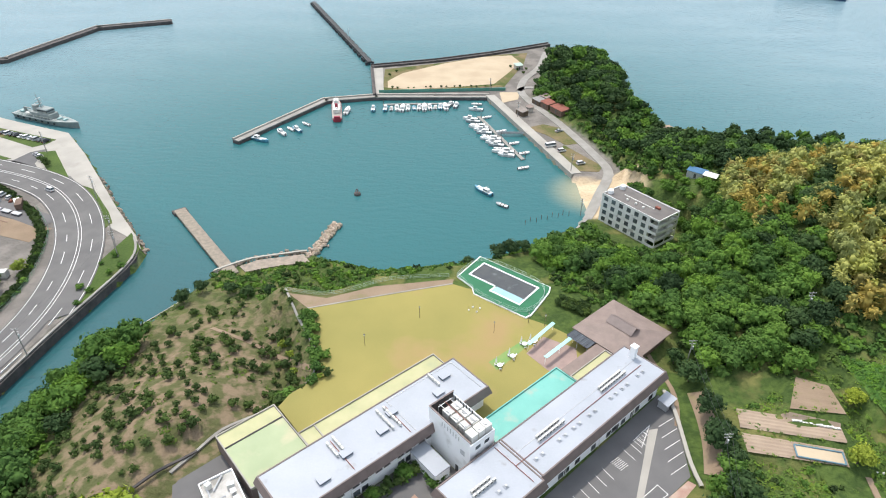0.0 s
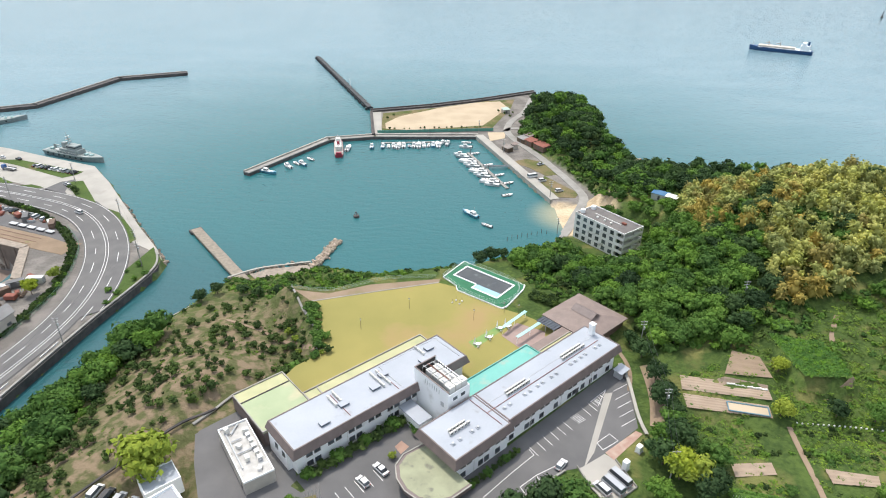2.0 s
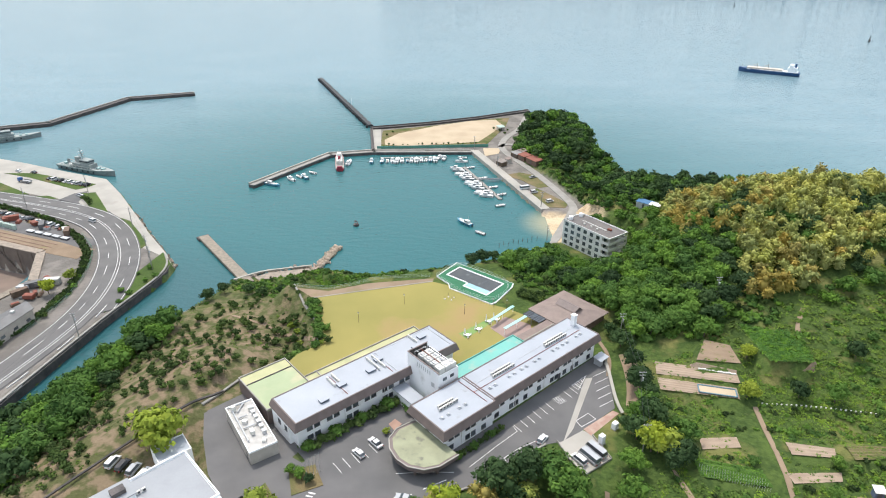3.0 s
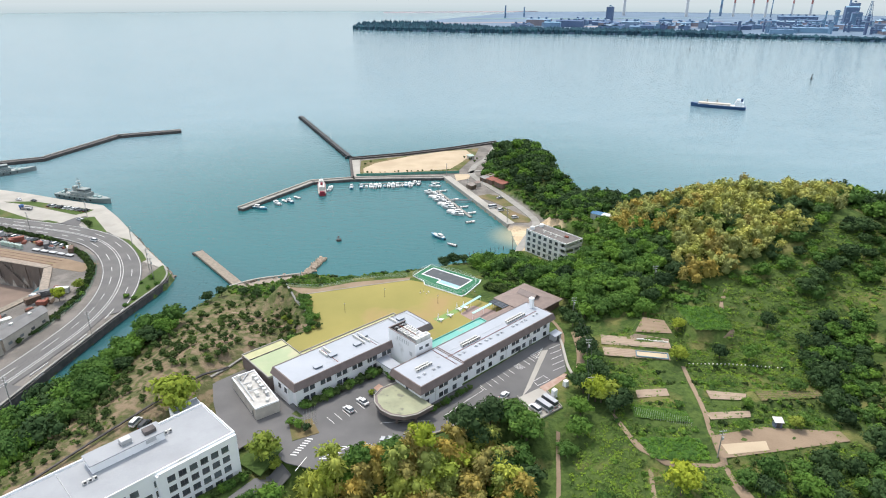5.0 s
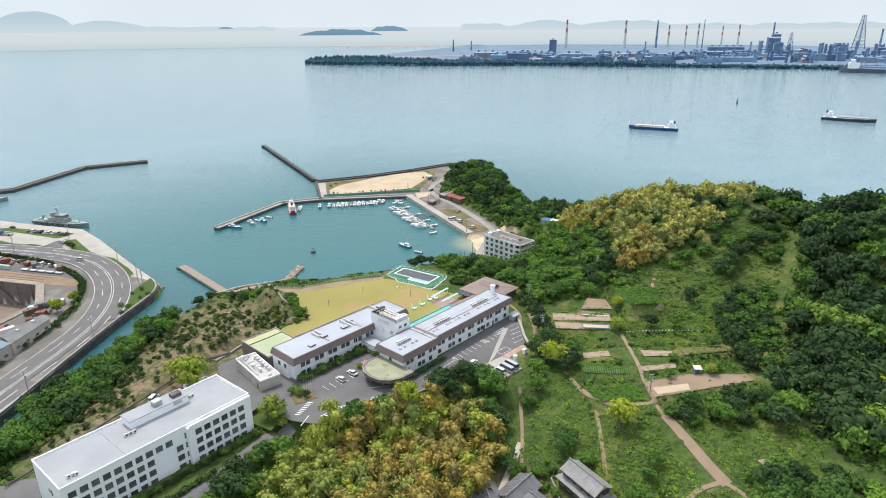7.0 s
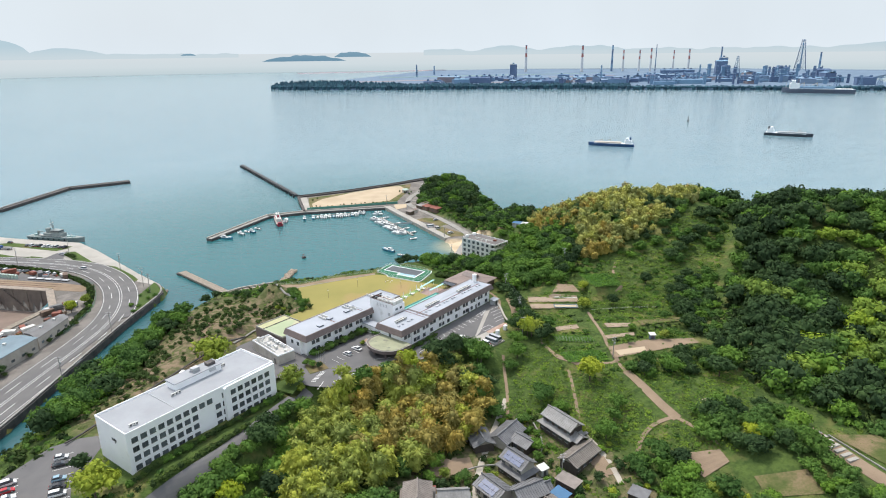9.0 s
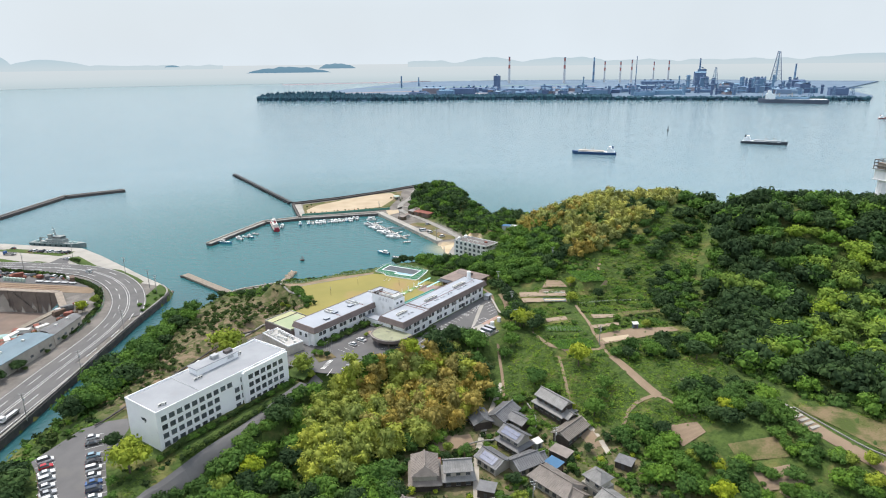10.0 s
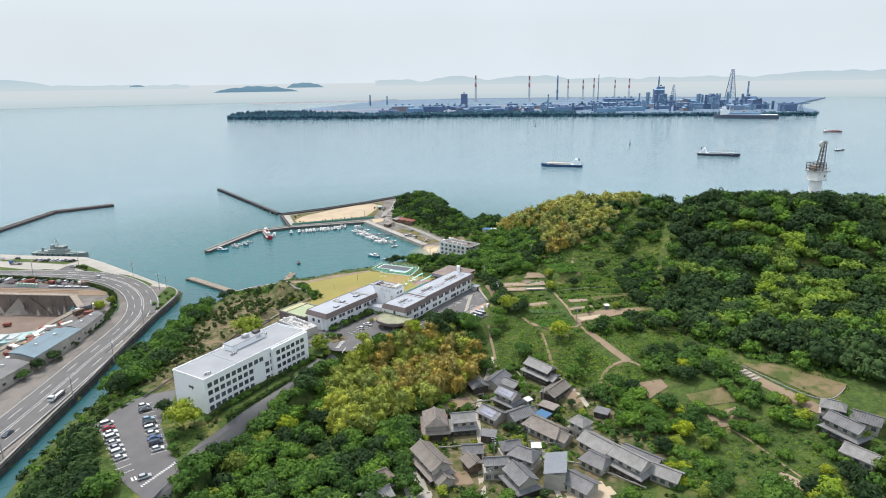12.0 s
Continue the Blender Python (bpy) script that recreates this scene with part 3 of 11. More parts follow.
def window_unit(parent, x, z, w, h, y=0.0, facing=-1, axis="x", panes=2):
    """Recessed-looking aluminium window on a wall plane: frame, panes and sill."""
    def put(bm, a0, a1, d0, d1, z0, z1):
        lo, hi = sorted((y + facing * d0, y + facing * d1))
        if axis == "x":
            box(bm, a0, a1, lo, hi, z0, z1)
        else:
            box(bm, lo, hi, a0, a1, z0, z1)
    bm = bmesh.new()
    put(bm, x - w / 2, x + w / 2, 0.0, 0.05, z, z + h)
    win = part("window", bm, M["glass"], parent)
    fb = bmesh.new()
    t = 0.07
    put(fb, x - w / 2 - t, x + w / 2 + t, 0.0, 0.10, z - t, z)
    put(fb, x - w / 2 - t, x + w / 2 + t, 0.0, 0.10, z + h, z + h + t)
    put(fb, x - w / 2 - t, x - w / 2, 0.0, 0.10, z, z + h)
    put(fb, x + w / 2, x + w / 2 + t, 0.0, 0.10, z, z + h)
    for i in range(1, panes):
        xm = x - w / 2 + w * i / panes
        put(fb, xm - 0.03, xm + 0.03, 0.0, 0.08, z, z + h)
    part("window_frame", fb, M["frame"], win)
    sb = bmesh.new()
    put(sb, x - w / 2 - 0.12, x + w / 2 + 0.12, 0.0, 0.22, z - 0.16, z - 0.071)
    part("window_sill", sb, M["concrete"], win)
    return win


def mansard(parent, x0, x1, y0, y1, z0, z1, lean=0.75):
    """Brown sloping fascia band that runs round a flat roof."""
    bm = bmesh.new()
    lo = [bm.verts.new(p) for p in ((x0 - lean, y0 - lean, z0), (x1 + lean, y0 - lean, z0), (x1 + lean, y1 + lean, z0), (x0 - lean, y1 + lean, z0))]
    hi = [bm.verts.new(p) for p in ((x0, y0, z1), (x1, y0, z1), (x1, y1, z1), (x0, y1, z1))]
    inn = [bm.verts.new(p) for p in ((x0 + 0.3, y0 + 0.3, z1), (x1 - 0.3, y0 + 0.3, z1), (x1 - 0.3, y1 - 0.3, z1), (x0 + 0.3, y1 - 0.3, z1))]
    lip = [bm.verts.new((v.co.x, v.co.y, z1 - 0.3)) for v in inn]
    und = [bm.verts.new(p) for p in ((x0 + 0.01, y0 + 0.01, z0), (x1 - 0.01, y0 + 0.01, z0), (x1 - 0.01, y1 - 0.01, z0), (x0 + 0.01, y1 - 0.01, z0))]
    for i in range(4):
        j = (i + 1) % 4
        bm.faces.new((lo[i], lo[j], hi[j], hi[i]))
        bm.faces.new((hi[i], hi[j], inn[j], inn[i]))
        bm.faces.new((inn[i], inn[j], lip[j], lip[i]))
        bm.faces.new((lo[j], lo[i], und[i], und[j]))
    return part("fascia", bm, M["fascia"], parent, "brown sloping roof fascia")


def parapet(parent, x0, x1, y0, y1, z, h=0.5, t=0.25, material=None):
    bm = boxes((x0, x1, y0, y0 + t, z, z + h), (x0, x1, y1 - t, y1, z, z + h), (x0, x0 + t, y0 + t, y1 - t, z, z + h), (x1 - t, x1, y0 + t, y1 - t, z, z + h))
    return part("parapet", bm, material or M["paleconcrete"], parent)


def ac_row(x, y, z, deg, count, group, pitch=1.15):
    """A row of condensers on a steel rail."""
    for i in range(count):
        a = radians(deg)
        ob = thing("condenser_unit", at_angle(x + math.cos(a) * i * pitch, y + math.sin(a) * i * pitch, z, deg), "off-white rooftop air conditioner condenser on a rail", "air conditioner", group)
        part("casing", soft(boxes((-0.45, 0.45, -0.22, 0.22, 0.15, 0.95)), 0.03), M["acwhite"], ob)
        g = bmesh.new()
        tube(g, (0.12, -0.22, 0.55), (0.12, -0.25, 0.55), 0.30, seg=10)
        part("fan_grille", g, M["frame"], ob)
        part("foot", boxes((-0.4, 0.4, -0.2, -0.12, 0, 0.15), (-0.4, 0.4, 0.12, 0.2, 0, 0.15)), M["metal"], ob)


def vent_hood(x, y, z, deg, group="roof vents"):
    ob = thing("roof_vent", at_angle(x, y, z, deg), "small square metal roof vent on a curb", "vent", group)
    part("curb", boxes((-0.5, 0.5, -0.5, 0.5, 0, 0.18)), M["roofgrey"], ob)
    part("hood", soft(boxes((-0.28, 0.28, -0.28, 0.28, 0.18, 0.5)), 0.04), M["metal"], ob)


M["slateside"] = surf("slate_grey_hatch_side", (0.15, 0.175, 0.20), (0.12, 0.14, 0.16), 0.4, 0.6)


def skylight(x, y, z, deg):
    ob = thing("roof_hatch", at_angle(x, y, z, deg), "low pale grey box hatch on the flat roof", "roof hatch", "roof hatches of the west wing")
    part("upstand", boxes((-1.2, 1.2, -0.85, 0.85, 0, 0.62)), M["slateside"], ob)
    part("cover", soft(boxes((-1.32, 1.32, -0.97, 0.97, 0.55, 0.68)), 0.03), M["roofgrey"], ob)


A1, W1 = 39.5, (-26.5, 69.5)     # west wing: angle, front corner
A2, W2 = 40.0, (10.3, 66.0)      # east wing
GZ = 14.4                        # hotel yard level


def w1(a, b):
    c, s = math.cos(radians(A1)), math.sin(radians(A1))
    return W1[0] + a * c - b * s, W1[1] + a * s + b * c


def w2(a, b):
    c, s = math.cos(radians(A2)), math.sin(radians(A2))
    return W2[0] + a * c - b * s, W2[1] + a * s + b * c


def west_wing():
    L, W, H = 53.5, 12.7, 8.6
    ob = thing("hotel_wing", at_angle(*W1, GZ, A1), "long white hotel wing with brown fascia and pale flat roof", "building", "hotel wings")
    part("wall", prism(bmesh.new(), [(0.6, 0.7), (L - 0.7, 0.7), (L - 0.7, W - 0.7), (0.6, W - 0.7)], -1.5, H - 0.35), M["white"], ob, "white rendered wall")
    part("roof", boxes((0.3, L - 0.3, 0.3, W - 0.3, H - 0.55, H - 0.15)), M["roofgrey"], ob, "pale grey sheet roof")
    mansard(ob, 0, L, 0, W, H - 2.3, H)
    part("end_bay", prism(bmesh.new(), [(-0.6, 3.2), (0.6, 3.2), (0.6, W - 0.7), (-0.6, W - 0.7)], -1.5, H - 2.4), M["white"], ob)
    for i in range(15):
        x = 4.0 + i * 2.15 + (i // 2) * 1.6
        if x > 36:
            break
        window_unit(ob, x, 3.9, 1.5, 1.35, y=0.7)
        if i % 4 < 2:
            window_unit(ob, x, 0.9, 1.5, 1.3, y=0.7)
    for y in (4.5, 8.0):
        window_unit(ob, y, 3.9, 1.2, 1.3, y=-0.6, axis="y")
    for x in (42, 45, 48.5, 51):
        window_unit(ob, x, 3.9, 1.4, 1.3, y=W - 0.7, facing=1)
    for x in (14.5, 27.5, 37.5):
        gutter = bmesh.new()
        tube(gutter, (x, 0.62, 0), (x, 0.62, H - 2.3), 0.06, seg=6)
        part("downpipe", gutter, M["acwhite"], ob)
    z = GZ + H - 0.15
    for a, b in ((10, 3.2), (17, 5.6), (26.5, 5.6), (31, 8.4), (43, 6.0), (47.5, 9.2)):
        skylight(*w1(a, b), z, A1)
    ac_row(*w1(15.2, 6.4), z, A1 + 90, 4, "west wing condensers")
    ac_row(*w1(17.0, 7.0), z, A1 + 90, 4, "west wing condensers")
    ac_row(*w1(28.5, 4.6), z, A1 + 90, 6, "west wing condensers")
    ac_row(*w1(30.3, 4.4), z, A1 + 90, 6, "west wing condensers")
    ac_row(*w1(44.6, 8.0), z, A1 + 90, 4, "west wing condensers")
    for x in (16.2, 31.0):
        pipe = bmesh.new()
        tube(pipe, (x, 1.3, H - 0.05), (x, 10.7, H - 0.05), 0.09, seg=6)
        part("roof_pipe", pipe, M["rust"], ob)
    seam = bmesh.new()
    for i in range(24):
        box(seam, 32 + i * 0.85, 32.3 + i * 0.85, W - 1.1, W - 0.8, H - 0.15, H + 0.02)
        if i < 16:
            box(seam, 32.0, 32.3, 1.2 + i * 0.68, 1.45 + i * 0.68, H - 0.15, H + 0.02)
            box(seam, 51.8, 52.1, 1.2 + i * 0.68, 1.45 + i * 0.68, H - 0.15, H + 0.02)
    tagged(part("fixing_block", seam, M["metal"], ob), kind="stuff")


def green_terraces():
    top = 18.9
    ob = thing("roof_terrace", at_angle(*W1, GZ, A1), "low annexe with pale green painted flat roof and parapet", "building", "low hotel roofs")
    z = top - GZ
    part("wall", boxes((-1.4, 13.2, 13.5, 31.2, -1.5, z - 0.25)), M["fascia"], ob)
    part("roof", boxes((-1.2, 13.0, 13.5, 31.0, z - 0.25, z)), M["greenroof"], ob, "pale green painted roof")
    parapet(ob, -1.4, 13.2, 13.5, 31.2, z, 0.45)
    part("dividing_kerb", boxes((-1.1, 12.9, 26.6, 26.9, z, z + 0.2)), M["darkstone"], ob)
    part("upper_strip", boxes((-1.1, 12.9, 26.95, 30.9, z + 0.01, z + 0.06)), M["yellowroof"], ob)
    ob = thing("roof_terrace", at_angle(*W1, GZ, A1), "narrow low roof painted yellow-green behind the wing", "building", "low hotel roofs")
    z = 18.5 - GZ
    part("wall", boxes((13.3, 53.4, 13.5, 20.4, -1.5, z - 0.25)), M["white"], ob)
    part("roof", boxes((13.5, 53.2, 13.5, 20.2, z - 0.25, z)), M["yellowroof"], ob, "yellow-green painted roof")
    parapet(ob, 13.3, 53.4, 13.5, 20.4, z, 0.4)
    part("cross_kerb", boxes((17.2, 17.5, 13.8, 20.1, z, z + 0.3)), M["paleconcrete"], ob)


def east_wing():
    L, W, H = 64.0, 13.2, 8.6
    ob = thing("hotel_wing", at_angle(*W2, GZ, A2), "long white hotel wing with brown fascia and pale flat roof", "building", "hotel wings")
    s = 18.0
    part("wall", prism(bmesh.new(), [(0.7, 0.7), (s, 0.7), (s, 1.5), (L - 0.7, 1.5), (L - 0.7, W - 0.7), (0.7, W - 0.7)], -1.5, H - 0.4), M["white"], ob, "white rendered wall")
    part("roof", boxes((0.3, s, 0.3, W - 0.3, H - 0.6, H - 0.15)), M["roofgrey"], ob, "pale grey sheet roof")
    part("roof", boxes((s, L - 0.3, 1.1, W - 0.3, H - 0.6, H - 0.12)), M["roofgrey"], ob, "pale grey sheet roof")
    mansard(ob, 0, s, 0, W, H - 2.3, H)
    mansard(ob, s + 0.4, L, 0.8, W, H - 2.25, H + 0.03)
    for i in range(22):
        x = 3.0 + i * 2.0 + (i // 2) * 1.75
        if x > L - 3:
            break
        y = 0.7 if x < s else 1.5
        window_unit(ob, x, 4.0, 1.45, 1.4, y=y)
        if i % 2 == 0 or i % 3 == 0:
            window_unit(ob, x, 0.9, 1.45, 1.3, y=y)
    part("dark_bay", boxes((0.62, 0.69, 6.4, 7.6, 0.5, 6.0)), M["glass"], ob)
    for x in (46.0, 52.0):
        part("door", boxes((x, x + 1.2, 1.42, 1.49, 0.0, 2.1)), M["frame"], ob)
    for x in (6.5, 18.3, 27.5, 39.5, 52.5):
        duct = bmesh.new()
        tube(duct, (x, 1.35 if x > s else 0.6, 0), (x, 1.35 if x > s else 0.6, H - 2.3), 0.07, seg=6)
        part("downpipe", duct, M["acwhite"], ob)
    ch = bmesh.new()
    box(ch, L - 2.6, L - 1.3, W - 4.6, W - 3.2, H - 1, H + 3.4)
    box(ch, L - 2.75, L - 1.15, W - 4.75, W - 3.05, H + 3.4, H + 3.7)
    part("chimney", ch, M["white"], ob, "white box chimney")
    for p, q in (((16.0, W - 0.8), (16.0, 1.2)), ((16.1, 6.2), (L - 3, 6.2))):
        pipe = bmesh.new()
        tube(pipe, (*p, H + 0.02), (*q, H + 0.02), 0.08, seg=6)
        part("roof_pipe", pipe, M["rust"], ob)
    part("roof_ridge_joint", boxes((s, L - 0.5, 8.4, 8.5, H - 0.12, H - 0.05)), M["metal"], ob)
    z = GZ + H - 0.13
    for a, k in ((4.5, 6), (24.5, 8), (46.5, 9)):
        ac_row(*w2(a, 7.2 if a > s else 6.6), z, A2, k, "east wing condensers", 1.1)
        ac_row(*w2(a + 0.4, 8.2 if a > s else 7.6), z, A2, k - 1, "east wing condensers", 1.1)
    for a in (3.0, 5.2, 9.0, 11.0, 20.5, 22.5, 28.0, 30.0, 33.0, 35.0, 38.5, 40.5, 46.5, 48.5, 51.0, 53.0, 57.5, 59.5):
        vent_hood(*w2(a, 4.6 if a > s else 4.2), z, A2)
    # annexe roofs behind
    an = thing("roof_terrace", at_angle(*W2, GZ, A2), "low roof painted turquoise with worn patches", "building", "low hotel roofs")
    z = 18.4 - GZ
    part("wall", boxes((19.8, 48.4, 14.0, 22.0, -1.5, z - 0.25)), M["fascia"], an)
    part("roof", boxes((20.0, 48.2, 14.0, 21.8, z - 0.25, z)), M["turq"], an, "turquoise painted roof")
    parapet(an, 19.8, 48.4, 14.0, 22.0, z, 0.4, material=M["turq"])
    an = thing("roof_terrace", at_angle(*W2, GZ, A2), "low roof painted yellow-green beside a brown lean-to", "building", "low hotel roofs")
    part("wall", boxes((48.6, 64.5, 14.0, 20.5, -1.5, z - 0.25)), M["white"], an)
    part("roof", boxes((48.8, 63.0, 14.0, 17.6, z - 0.25, z)), M["yellowroof"], an, "yellow-green painted roof")
    part("lean_to_roof", boxes((48.7, 64.6, 17.7, 20.7, z - 0.25, z + 0.2)), M["brown"], an)
    parapet(an, 48.6, 63.2, 13.9, 17.7, z, 0.35)


def stair_tower():
    ob = thing("stair_tower", at_angle(*w1(36.3, -12.0), GZ, A1), "white stair tower with rooftop plant in an open well", "building")
    a, b, H = 7.2, 13.5, 12.8
    part("wall", boxes((0, a, 0, b, -1.5, H - 3.2)), M["white"], ob)
    part("upstand", boxes((0, a, 0, 0.25, H - 3.2, H - 0.9), (0, a, b - 0.25, b, H - 3.2, H), (0, 0.25, 0.25, b - 0.25, H - 3.2, H), (a - 0.25, a, 0.25, b - 0.25, H - 3.2, H - 0.9)), M["white"], ob)
    part("coping", boxes((-0.06, 0.31, 0, b, H, H + 0.08), (0.31, a + 0.06, b - 0.31, b + 0.06, H, H + 0.08)), M["fascia"], ob)
    for i in range(7):
        part("slot", boxes((-0.03, 0.02, 3.4 + i * 0.9, 3.65 + i * 0.9, H - 2.4, H - 1.1)), M["metal"], ob)
        part("louvre_bar", boxes((a - 0.3, a - 0.26, 6.6 + i * 0.95, 6.9 + i * 0.95, H - 2.9, H - 0.7)), M["frame"], ob)
    # the well's shade is put into the dark floor and a two-sided lining
    part("well_floor", boxes((0.25, a - 0.25, 0.25, b - 0.25, H - 3.2, H - 3.14)), M["darkstone"], ob, "well floor coloured dark for shade")
    part("well_lining", boxes((0.25, 0.29, 0.25, b - 0.25, H - 3.14, H - 0.05), (0.29, a - 0.25, b - 0.29, b - 0.25, H - 3.14, H - 0.05)), M["darkstone"], ob, "thin dark lining that paints shade in the well")
    part("louvre", boxes((-0.05, 0.02, 1.6, 2.9, 7.2, 8.6)), M["metal"], ob)
    part("door", boxes((-0.05, 0.02, 3.4, 4.3, 0.0, 2.1)), M["frame"], ob)
    for k in range(2):
        part("window", boxes((1.6 + k * 2.6, 3.0 + k * 2.6, -0.04, 0.02, 9.6, 10.6)), M["glass"], ob)
    for i, (x, y) in enumerate(((1.9, 1.7), (4.0, 1.7), (6.0, 1.7), (2.6, 4.6), (5.0, 4.6), (2.6, 7.2), (5.0, 7.2), (2.6, 9.8), (5.0, 9.8))):
        h = 3.7 if i < 3 else 3.0
        un = thing("cooling_unit", at_angle(*w1(36.3 + x, -12.0 + y), GZ + H - 3.14, A1), "large off-white rooftop chiller with a top fan", "air conditioner", "rooftop chillers")
        part("casing", soft(boxes((-0.95, 0.95, -1.1, 1.1, 0.1, h)), 0.06), M["acwhite"], un)
        f = bmesh.new()
        tube(f, (0, 0, h), (0, 0, h + 0.15), 0.6, seg=12)
        part("fan_ring", f, M["metal"], un)
        part("fan", boxes((-0.5, 0.5, -0.06, 0.06, h + 0.02, h + 0.06), (-0.06, 0.06, -0.5, 0.5, h + 0.02, h + 0.06)), M["frame"], un)
    pr = thing("pipe_rack", at_angle(*w1(36.3, -12.0), GZ + H - 3.14, A1), "rusty steel pipe rack over the rooftop chillers", "pipe rack")
    for x in (2.0, 3.4, 4.8):
        t = bmesh.new()
        tube(t, (x, 3.6, 3.35), (x, 12.2, 3.35), 0.09, seg=6)
        part("pipe", t, M["rust"] if x == 3.4 else M["metal"], pr)
    for y in (3.8, 11.9):
        part("bearer", boxes((1.4, 5.6, y - 0.07, y + 0.07, 3.1, 3.24), (1.4, 1.52, y - 0.07, y + 0.07, 0, 3.1), (5.48, 5.6, y - 0.07, y + 0.07, 0, 3.1)), M["metal"], pr)
    # low link between tower and porch
    lk = thing("link_block", at_angle(*w1(30.2, -8.0), GZ, A1), "low white link block with a flat roof", "building")
    part("wall", boxes((0, 4.1, 0, 8.6, -1.0, 3.4)), M["white"], lk)
    part("roof", boxes((-0.2, 4.1, -0.2, 8.6, 3.4, 3.7)), M["roofgrey"], lk)


def porch():
    ob = thing("entrance_porch", at_angle(*W2, GZ, A2), "rounded entrance canopy with pale green roof and brown rim", "canopy")
    poly = [(1.0, 12.0), (-5.0, 12.6), (-8.4, 11.2), (-10.4, 8.2), (-11.2, 4.4), (-10.6, 0.8), (-8.4, -2.4), (-5.0, -4.0), (1.0, -4.2)]
    z = 3.9
    part("rim", prism(bmesh.new(), poly, z - 1.3, z), M["fascia"], ob, "pinkish brown canopy rim")
    inner = [(x * 0.93 + 0.0, (y - 4) * 0.93 + 4) for x, y in poly]
    part("roof", prism(bmesh.new(), inner, z, z + 0.06), M["porchroof"], ob, "pale green painted roof")
    for (ax, ay), (bx, by) in zip(poly, poly[1:]):
        d = math.hypot(bx - ax, by - ay)
        nx, ny = (by - ay) / d * 0.28, -(bx - ax) / d * 0.28
        part("roof_lip", prism(bmesh.new(), [(ax, ay), (bx, by), (bx + nx, by + ny), (ax + nx, ay + ny)], z, z + 0.22), M["paleconcrete"], ob)
    for x, y in ((-9.0, 6.5), (-8.6, 0.8), (-4.2, -2.4), (-3.5, 10.6)):
        c = bmesh.new()
        tube(c, (x, y, -0.4), (x, y, z - 1.3), 0.38, seg=12)
        part("column", c, M["fascia"], ob)
    part("entrance_screen", boxes((0.0, 0.4, 1.0, 11.0, 0.0, z - 1.3)), M["glass"], ob)


def restaurant():
    ob = thing("restaurant_pavilion", at_angle(*W2, 16.0, A2), "brown hip-roofed pavilion with a raised ridge vent", "building")
    x0, x1, y0, y1, e, r = 63.5, 82.5, 9.8, 29.0, 2.7, 4.9
    part("wall", boxes((x0 + 1, x1 - 1, y0 + 1, y1 - 1, -2.5, e)), M["wood"], ob)
    bm = bmesh.new()
    lo = [bm.verts.new(p) for p in ((x0, y0, e - 0.1), (x1, y0, e - 0.1), (x1, y1, e - 0.1), (x0, y1, e - 0.1))]
    mid = [bm.verts.new(p) for p in ((x0, y0, e + 0.2), (x1, y0, e + 0.2), (x1, y1, e + 0.2), (x0, y1, e + 0.2))]
    rd = [bm.verts.new(((x0 + x1) / 2, y0 + 8.0, r)), bm.verts.new(((x0 + x1) / 2, y1 - 8.0, r))]
    bm.faces.new(lo[::-1])
    for i in range(4):
        j = (i + 1) % 4
        bm.faces.new((lo[i], lo[j], mid[j], mid[i]))
    bm.faces.new((mid[0], mid[1], rd[0]))
    bm.faces.new((mid[1], mid[2], rd[1], rd[0]))
    bm.faces.new((mid[2], mid[3], rd[1]))
    bm.faces.new((mid[3], mid[0], rd[0], rd[1]))
    roof = part("roof", bm, M["brown"], ob, "brown shingle hip roof")
    v = bmesh.new()
    cx = (x0 + x1) / 2
    for s in (-1, 1):
        vs = [v.verts.new(p) for p in ((cx + s * 2.2, y0 + 5.5, r - 0.3), (cx + s * 2.2, y1 - 5.5, r - 0.3), (cx, y1 - 5.5, r + 1.0), (cx, y0 + 5.5, r + 1.0))]
        v.faces.new(vs if s > 0 else vs[::-1])
    for y in (y0 + 5.9, y1 - 5.9):
        v.faces.new([v.verts.new(p) for p in ((cx - 2, y, r - 0.3), (cx + 2, y, r - 0.3), (cx, y, r + 0.95))])
    part("ridge_vent", v, M["fascia"], roof)
    sk = boxes((x0 - 3.6, x0 + 0.8, y1 - 8.0, y1 - 1.0, e - 0.1, e))
    lean = part("glazed_lean_to", sk, M["glass"], ob)
    for i in range(8):
        part("glazing_bar", boxes((x0 - 3.6, x0 + 0.8, y1 - 8.0 + i, y1 - 7.9 + i, e, e + 0.12)), M["glass"], lean)
    pb = bmesh.new()
    for y in (y1 - 7.8, y1 - 4.5, y1 - 1.2):
        tube(pb, (x0 - 3.4, y, -0.3), (x0 - 3.4, y, e - 0.1), 0.08, seg=6)
    part("lean_to_post", pb, M["metal"], ob)


west_wing()
green_terraces()
east_wing()
stair_tower()
porch()
restaurant()


